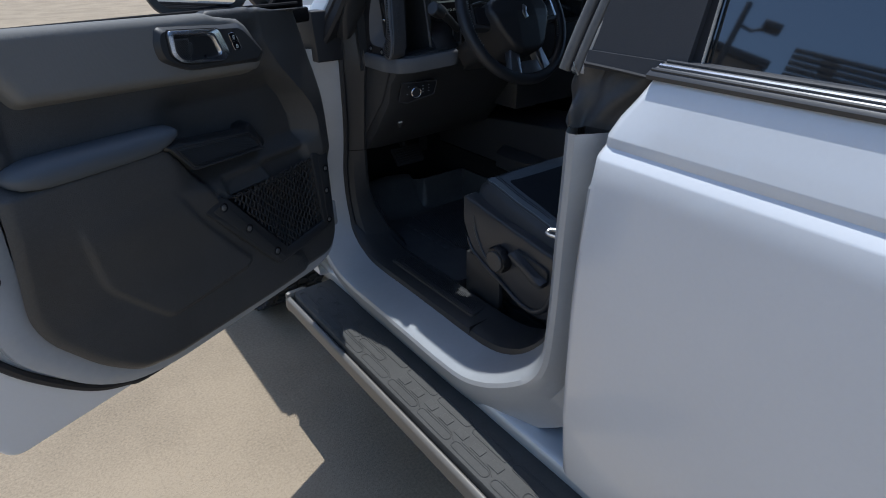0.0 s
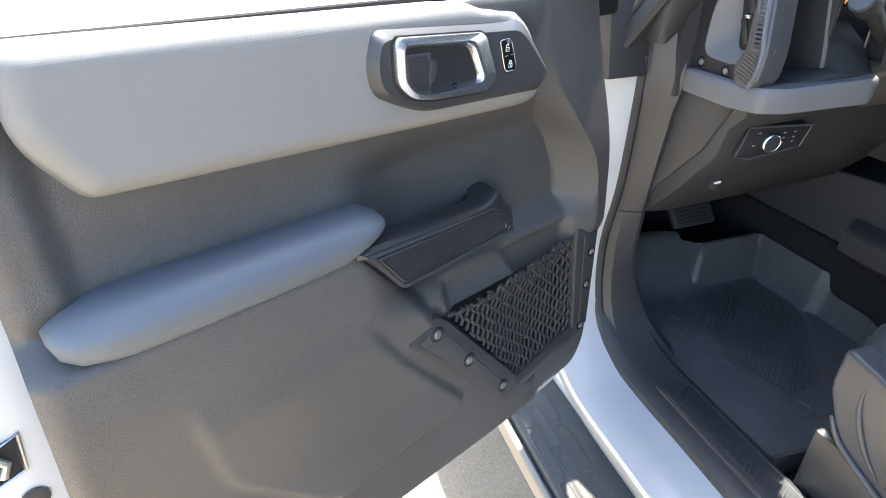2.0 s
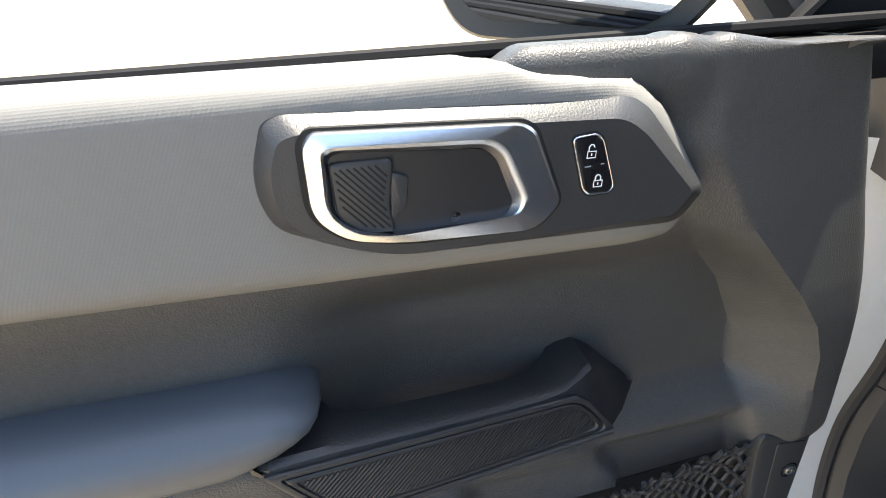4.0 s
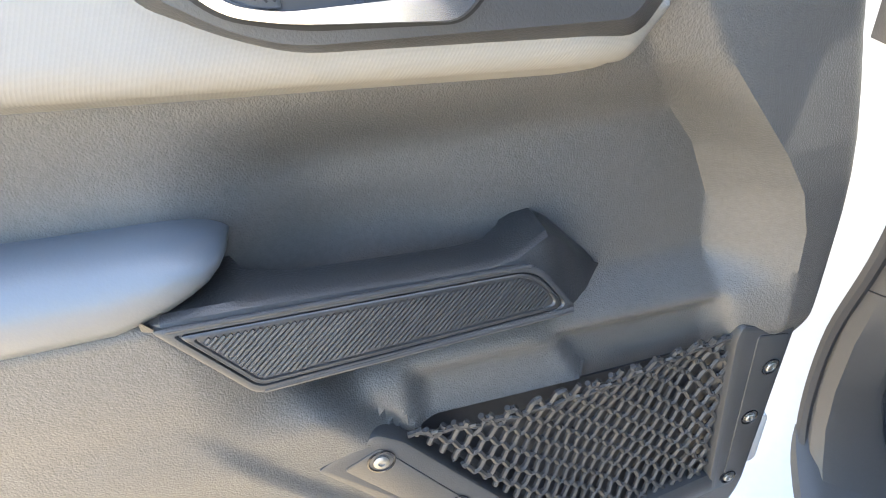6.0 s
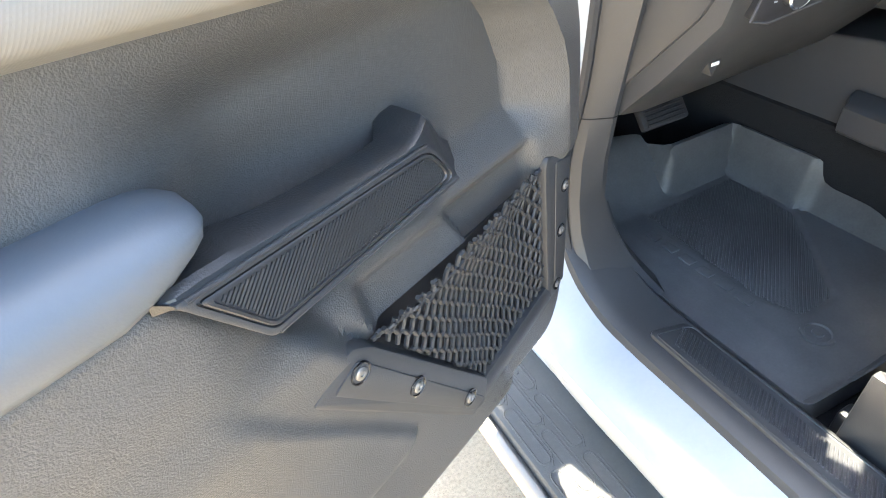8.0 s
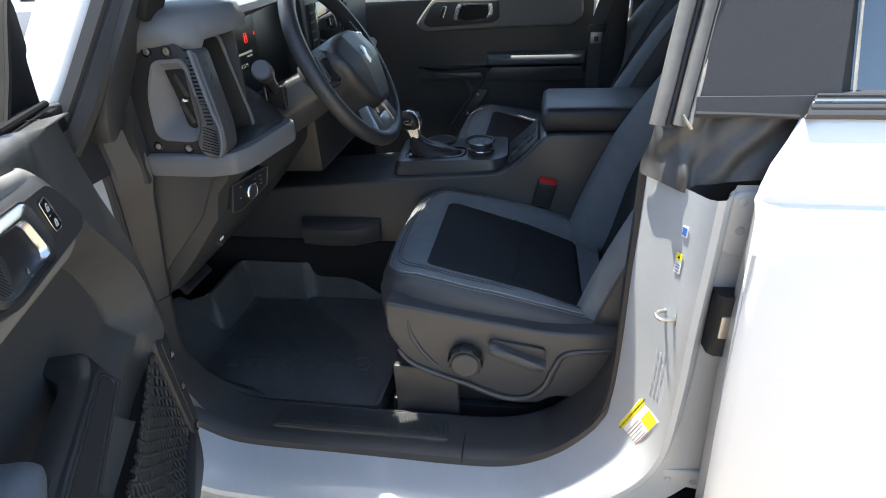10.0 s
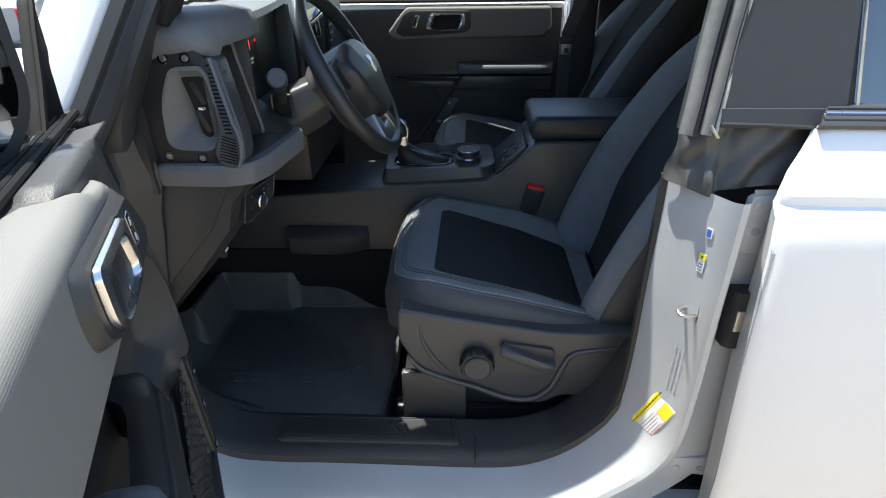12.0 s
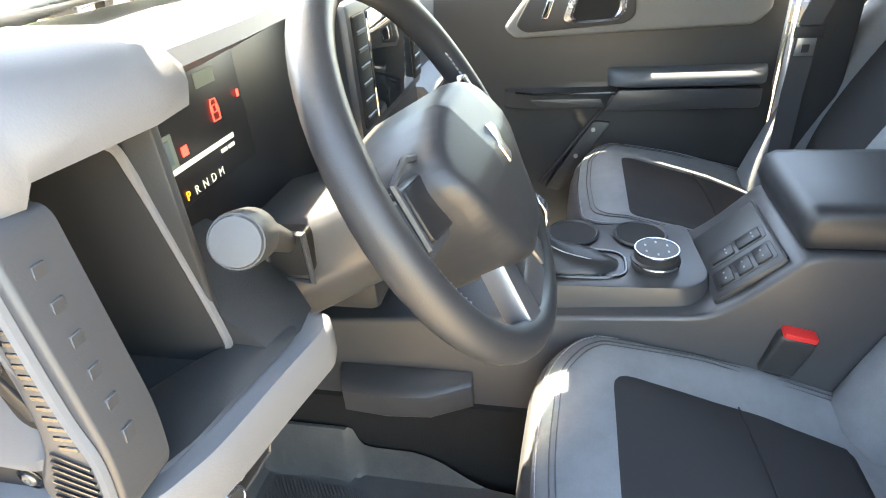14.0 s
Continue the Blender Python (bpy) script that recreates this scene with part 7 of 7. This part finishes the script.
# darker than the driver's trim panel: the cabin's shade is put into the colour
part("trim_panel", field(PO, p_height, 0.012, p_in), BLACK, pdoor, m=PY, smooth=50)
part("upper_pad", prism(rounded([(-0.275, 1.372), (-0.280, 1.30), (-0.245, 1.268), (0.30, 1.258), (0.33, 1.285), (0.285, 1.34), (0.255, 1.372)], 0.015), -0.005, 0.024, 0.010, seg=3), PAD, pdoor, "grey soft upper pad", m=PY)
pb = part("handle_bezel", prism(rounded([(0.020, 1.360), (0.018, 1.30), (0.04, 1.284), (0.275, 1.272), (0.300, 1.290), (0.265, 1.350), (0.245, 1.362)], 0.014), 0.01, 0.031, 0.005, seg=2), BLACK, pdoor, m=PY)
co = rounded([(0.040, 1.352), (0.040, 1.310), (0.06, 1.294), (0.160, 1.290), (0.185, 1.298), (0.168, 1.352)], 0.012, 4)
ci = [tuple(Vector(p).lerp(Vector((0.100, 1.322)), 0.26)) for p in co]
part("handle_ring", loft([[(u, y, z) for u, z in o] for o, y in ((co, 0.030), (co, 0.036), ([tuple(Vector(p).lerp(Vector(q), 0.7)) for p, q in zip(co, ci)], 0.0385), (ci, 0.034), (ci, 0.02))], caps=False), SATIN, pb, "satin chrome ring", m=PY)
part("handle_cup", prism(ci, 0.015, 0.0335), DARKHOLE, pb, m=PY)
part("lock_switch", prism(rounded([(0.205, 1.345), (0.222, 1.345), (0.236, 1.305), (0.220, 1.303)], 0.004), 0.02, 0.033, 0.001), SATIN, pb, m=PY)
part("switch_key", prism(rounded([(0.207, 1.343), (0.220, 1.343), (0.2335, 1.307), (0.221, 1.306)], 0.003), 0.02, 0.0338, 0.001), GLOSSBLACK, pb, m=PY)
part("armrest", loft([[(y, 0.0, 1.176), (y, r * 0.6, 1.177), (y, r * 0.88, 1.172), (y, r, 1.160), (y, r * 0.96, 1.146), (y, r * 0.8, 1.138), (y, r * 0.5, 1.135), (y, 0.0, 1.135)] for y, r in ((-0.294, 0.012), (-0.290, 0.040), (-0.275, 0.058), (-0.24, 0.063), (0.0, 0.063), (0.03, 0.058), (0.055, 0.042), (0.068, 0.012))]), ARM, pdoor, "grey padded armrest", smooth=70, m=PY)
part("pull_handle", loft([[(y, 0.0, 1.130), (y, r, 1.124), (y, r * 0.85, 1.085), (y, 0.0, 1.078)] for y, r in ((0.050, 0.03), (0.07, 0.045), (0.25, 0.048), (0.30, 0.03), (0.33, 0.006))]), BLACK, pdoor, m=PY)
part("armrest_base", prism(rounded([(-0.285, 1.130), (-0.285, 1.082), (0.075, 1.078), (0.045, 1.130)], 0.008), 0.0, 0.044, 0.006), TRIM, pdoor, m=PY)
part("pull_insert", prism(rounded([(0.085, 1.112), (0.075, 1.090), (0.235, 1.092), (0.262, 1.112)], 0.006), 0.03, 0.0475, 0.002), TRIM, pdoor, m=PY)
part("pull_edge", tube([(0.062, 0.046, 1.126), (0.25, 0.049, 1.126), (0.30, 0.032, 1.127)], 0.0025, 6), GLOSSBLACK, pdoor, m=PY)
part("panel_crease", tube([(0.052, 0.040, 1.118), (0.105, 0.023, 1.045), (0.235, 0.020, 0.87)], 0.005, 6), TRIM, pdoor, m=PY)
part("pocket_frame", prism(rounded([(0.055, 1.045), (0.10, 1.050), (0.22, 0.86), (0.18, 0.85)], 0.008), 0.01, 0.034, 0.004), BLACK, pdoor, m=PY)
for yy, zz in ((0.099, 1.027), (0.14, 0.955)):
    part("screw_head", lathe([(0.006, 0), (0.006, 0.002), (0.0, 0.003)], 12, (yy, 0.034, zz), (0, 1, 0)), STEEL, pdoor, m=PY)
part("outer_skin", rbox((1.430, -0.33, 0.52), (1.50, 0.98, 1.385), 0.02), PAINT, pdoor)
part("edge_strip", rbox((1.388, -0.330, 0.70), (1.42, -0.3265, 1.385), 0.001), PAINT, pdoor, "white painted door edge")
part("belt_seal", tube([(1.43, -0.32, 1.392), (1.43, 0.62, 1.392)], 0.008, 8), RUBBER, pdoor)

# ---- outside mirror ----
mirror = thing("side_mirror", (-0.30, 0.56, 1.35), "black side mirror on the front pillar", "mirror")
MM = Matrix.Translation((-0.372, 0.497, 1.50)) @ Matrix.Rotation(radians(-14), 4, "Z")
MO_ = rounded([(-0.115, 0.10), (0.115, 0.10), (0.115, -0.06), (0.07, -0.115), (-0.09, -0.105), (-0.115, -0.06)], 0.03, 5)
part("housing", loft([[(x * s, y, z * s) for x, z in MO_] for s, y in ((1.0, 0.0), (1.03, 0.006), (1.02, 0.03), (0.85, 0.065), (0.5, 0.08))]), BLACK, mirror, m=MM, smooth=50)
part("mirror_glass", loft([[(x * s, y, z * s) for x, z in MO_] for s, y in ((0.88, -0.001), (0.88, -0.003), (0.5, -0.0032))]), MIRROR, mirror, "mirror glass", m=MM)
part("mirror_arm", tube(spline([(-0.24, 0.54, 1.44), (-0.16, 0.60, 1.36), (-0.09, 0.66, 1.30)], 12), 0.022, 10), BLACK, mirror)

# ---- printed labels on the rear pillar ----
LF = on_jamb(0.808, 0.037) @ Matrix.Rotation(radians(18), 4, "Y") @ Matrix.Diagonal((1.35, 1, 0.78, 1))
tyre_label = sticker("tyre_label", LF, 0.085, 0.062, WHITEPRINT, "white and yellow tyre and loading label on the pillar")
bar(tyre_label, LF, -0.034, 0.016, 0.040, 0.029, YELLOW)
writing(tyre_label, LF, "TIRE AND LOADING INFORMATION", 0.0052, 0.003, 0.020, GLOSSBLACK)
bar(tyre_label, LF, 0.016, -0.029, 0.040, 0.0, YELLOW)
for k in range(5):
    bar(tyre_label, LF, -0.036, -0.026 + 0.007 * k, 0.010 - 0.006 * (k % 2), -0.0245 + 0.007 * k, LABELGREY)
bar(tyre_label, LF, -0.040, -0.005, 0.014, -0.0042, REDPRINT)
bar(tyre_label, LF, -0.040, -0.030, 0.014, -0.0292, REDPRINT)
part("round_print", lathe([(0.007, 0.0), (0.007, 0.0012), (0.0, 0.0013)], 16, (-0.038, 0.0, 0.022), (0, -1, 0)), GLOSSBLACK, tyre_label, m=LF)
PALEINK = plain("pale_grey_ink", (0.45, 0.47, 0.50), 0.5)
VF = on_jamb(0.935, 0.047, True)
print_mark = sticker("ink_stamp", VF, 0.0012, 0.09, PALEINK, "faint grey ink stamp lines on the pillar")
for k in range(3):
    for j in range(5):
        bar(print_mark, VF, -0.010 + 0.008 * k, -0.045 + 0.02 * j, -0.0075 + 0.008 * k, -0.031 + 0.02 * j - 0.004 * ((j + k) % 2), PALEINK, 0.0009)
BF = on_jamb(1.20, 0.048, True)
blue_label = sticker("blue_label", BF, 0.010, 0.016, WHITEPRINT, "tiny blue printed label on the pillar")
bar(blue_label, BF, -0.004, -0.006, 0.003, 0.006, plain("blue_print", (0.05, 0.15, 0.5), 0.5))
WF = on_jamb(1.150, 0.047, True) @ Matrix.Scale(0.72, 4)
warn_label = sticker("warning_label", WF, 0.016, 0.044, WHITEPRINT, "small yellow and white warning label on the pillar")
bar(warn_label, WF, -0.008, 0.008, 0.008, 0.022, YELLOW)
part("warning_print", prism([(-0.003, 0.012), (0.003, 0.012), (0.0, 0.018)], -0.0006, -0.0016), GLOSSBLACK, warn_label, m=WF, smooth=0)
for k in range(3):
    bar(warn_label, WF, -0.005, -0.018 + 0.007 * k, 0.005, -0.015 + 0.007 * k, LABELGREY)

# ---- parked vehicles across the lot ----
CARBLUE = plain("blue_car_paint", (0.06, 0.16, 0.42), 0.25)
CARDARK = plain("dark_car_paint", (0.03, 0.032, 0.036), 0.25)
CARSILVER = plain("silver_car_paint", (0.42, 0.43, 0.45), 0.25, metal=0.5)


def parked_car(place, turn, paint, label, tall=1.0):
    car = thing("parked_car", place, label, "car", "cars parked across the lot")
    M = Matrix.Translation(place) @ Matrix.Rotation(radians(turn), 4, "Z")
    side = [(-2.25, 0.45), (-2.28, 0.75), (-2.2, 0.98 * tall), (-1.2, 1.02 * tall), (-0.62, 1.42 * tall), (0.2, 1.5 * tall), (1.3, 1.46 * tall), (2.0, 1.05 * tall), (2.22, 0.95), (2.25, 0.45)]
    sections = []
    for x, s, dz in ((-0.88, 0.96, 0.0), (-0.92, 1.0, 0.0), (-0.80, 1.0, 0.0), (0.80, 1.0, 0.0), (0.92, 1.0, 0.0), (0.88, 0.96, 0.0)):
        sections.append([(x * (0.82 if z > 1.1 * tall else 1.0), y * s, z if z < 1.1 * tall or abs(x) < 0.9 else z - 0.04) for y, z in side])
    body_ = part("car_body", loft(sections), paint, car, smooth=30, m=M)
    for sx in (-1, 1):
        for a, b in ((-0.55, 0.22), (0.30, 1.15)):
            o = [(a - 0.28 if a < 0 else a, 1.06 * tall), (b, 1.06 * tall), (b - (0.0 if a < 0 else 0.05), 1.40 * tall), (a, 1.40 * tall)]
            part("side_window", loft([[(sx * (0.925 if z < 1.2 * tall else 0.765), y, z) for y, z in o], [(sx * (0.90 if z < 1.2 * tall else 0.74), y, z) for y, z in o]]), DARKGLASS, body_, m=M, smooth=0)
    part("windscreen", loft([[(-0.66, -1.19, 1.05 * tall), (0.66, -1.19, 1.05 * tall), (0.62, -0.68, 1.405 * tall), (-0.62, -0.68, 1.405 * tall)], [(-0.66, -1.15, 1.03 * tall), (0.66, -1.15, 1.03 * tall), (0.62, -0.64, 1.385 * tall), (-0.62, -0.64, 1.385 * tall)]]), DARKGLASS, body_, m=M, smooth=0)
    part("rear_window", loft([[(-0.62, 1.99, 1.08 * tall), (0.62, 1.99, 1.08 * tall), (0.60, 1.40, 1.43 * tall), (-0.60, 1.40, 1.43 * tall)], [(-0.62, 1.95, 1.06 * tall), (0.62, 1.95, 1.06 * tall), (0.60, 1.36, 1.41 * tall), (-0.60, 1.36, 1.41 * tall)]]), DARKGLASS, body_, m=M, smooth=0)
    for sx in (-0.84, 0.84):
        for y in (-1.45, 1.40):
            w = part("car_wheel", lathe([(0.20, -0.11), (0.31, -0.11), (0.34, -0.08), (0.34, 0.08), (0.31, 0.11), (0.20, 0.11)], 24, (sx, y, 0.34), (1, 0, 0)), RUBBER, car, m=M)
            part("hubcap", lathe([(0.0, -0.115), (0.19, -0.112), (0.20, -0.10), (0.20, 0.10), (0.19, 0.112), (0.0, 0.115)], 20, (sx, y, 0.34), (1, 0, 0)), CARSILVER, w, m=M)
        part("tail_lamp", rbox((sx - 0.12 if sx > 0 else sx - 0.04, 2.19, 0.80), (sx + 0.04 if sx > 0 else sx + 0.12, 2.26, 0.95), 0.02), REDPRINT, body_, m=M)
        part("head_lamp", rbox((sx - 0.14 if sx > 0 else sx - 0.04, -2.28, 0.72), (sx + 0.04 if sx > 0 else sx + 0.14, -2.22, 0.86), 0.02), CLEAR, body_, m=M)
    part("bumper", rbox((-0.88, -2.32, 0.38), (0.88, -2.2, 0.58), 0.04), CARDARK, car, m=M)
    part("bumper", rbox((-0.88, 2.2, 0.38), (0.88, 2.32, 0.58), 0.04), CARDARK, car, m=M)
    return car


parked_car((8.6, 3.4, 0), 90, PAINT, "white hatchback parked across the lot", 1.05)
parked_car((8.4, 0.6, 0), 90, CARDARK, "dark saloon parked across the lot")
parked_car((8.7, -2.2, 0), 90, CARBLUE, "blue saloon parked across the lot")
parked_car((8.5, 6.2, 0), 90, CARSILVER, "silver saloon parked across the lot")
parked_car((3.4, 6.8, 0), 100, PAINT, "white saloon parked beyond the hood", 1.08)
parked_car((5.6, 9.6, 0), 95, CARBLUE, "blue hatchback parked beyond the hood", 1.05)

# ---- low buildings on the near side of the lot ----
STUCCO = material("tan_stucco", (0.20, 0.165, 0.13), 0.9, grain=3.0, scale=60, wear=0.2, broad=0.6, spec=0.2)
BROWNMETAL = material("brown_ribbed_metal", (0.045, 0.038, 0.034), 0.6, grain=0.5, scale=40, wear=0.2, broad=1.0)


def toward(az, dist, z):
    """A place at an azimuth left of the vehicle's front, as seen from its rear glass."""
    a = radians(az)
    return Vector((-dist * math.sin(a), -0.55 + dist * math.cos(a), z))


shop = thing("lot_building", toward(54, 17, 0), "tan stucco building with a flat roof across the lot", "building")
SH = Matrix.Translation(toward(54, 17, 0)) @ Matrix.Rotation(radians(54), 4, "Z")
part("wall", rbox((-2.1, 0.0, 0.0), (2.6, 8.0, 7.7), 0.05), STUCCO, shop, m=SH)
part("parapet", rbox((-2.2, -0.1, 7.7), (2.7, 8.1, 7.95), 0.04), BROWNMETAL, shop, m=SH)
part("door", rbox((-0.6, -0.05, 0.0), (0.5, 0.02, 2.1), 0.02), BROWNMETAL, shop, m=SH)
canopy = thing("canopy_building", toward(72, 16, 0), "brown building with a ribbed metal canopy edge", "building")
CN = Matrix.Translation(toward(72, 16, 0)) @ Matrix.Rotation(radians(72), 4, "Z")
part("wall", rbox((-3.0, 1.0, 0.0), (2.5, 8.0, 7.2), 0.05), STUCCO, canopy, m=CN)
part("roof", rbox((-3.4, 0.0, 7.15), (2.6, 8.2, 7.3), 0.03), BROWNMETAL, canopy, m=CN)
for k in range(5):
    part("canopy_slat", rbox((-3.4, -0.06, 7.32 + 0.17 * k), (2.6, 0.04, 7.44 + 0.17 * k), 0.02), BROWNMETAL, canopy, m=CN)
part("roof_vent", rbox((1.6, 1.0, 8.1), (2.0, 1.4, 8.5), 0.03), BROWNMETAL, canopy, m=CN)
mast = thing("light_mast", toward(57.2, 13, 0), "tall grey lot light on a pole", "street lamp")
LM = Matrix.Translation(toward(57.2, 13, 0)) @ Matrix.Rotation(radians(57.2), 4, "Z")
part("pole", tube([(0, 0, 0), (0, 0, 7.4)], 0.07, 10), BROWNMETAL, mast, m=LM)
part("lamp_arm", tube([(0, 0, 6.9), (-0.3, 0, 6.85), (-0.55, 0, 7.0)], 0.04, 8), BROWNMETAL, mast, m=LM)
part("lamp_head", rbox((-0.85, -0.2, 6.98), (-0.45, 0.2, 7.12), 0.03), BROWNMETAL, mast, m=LM)
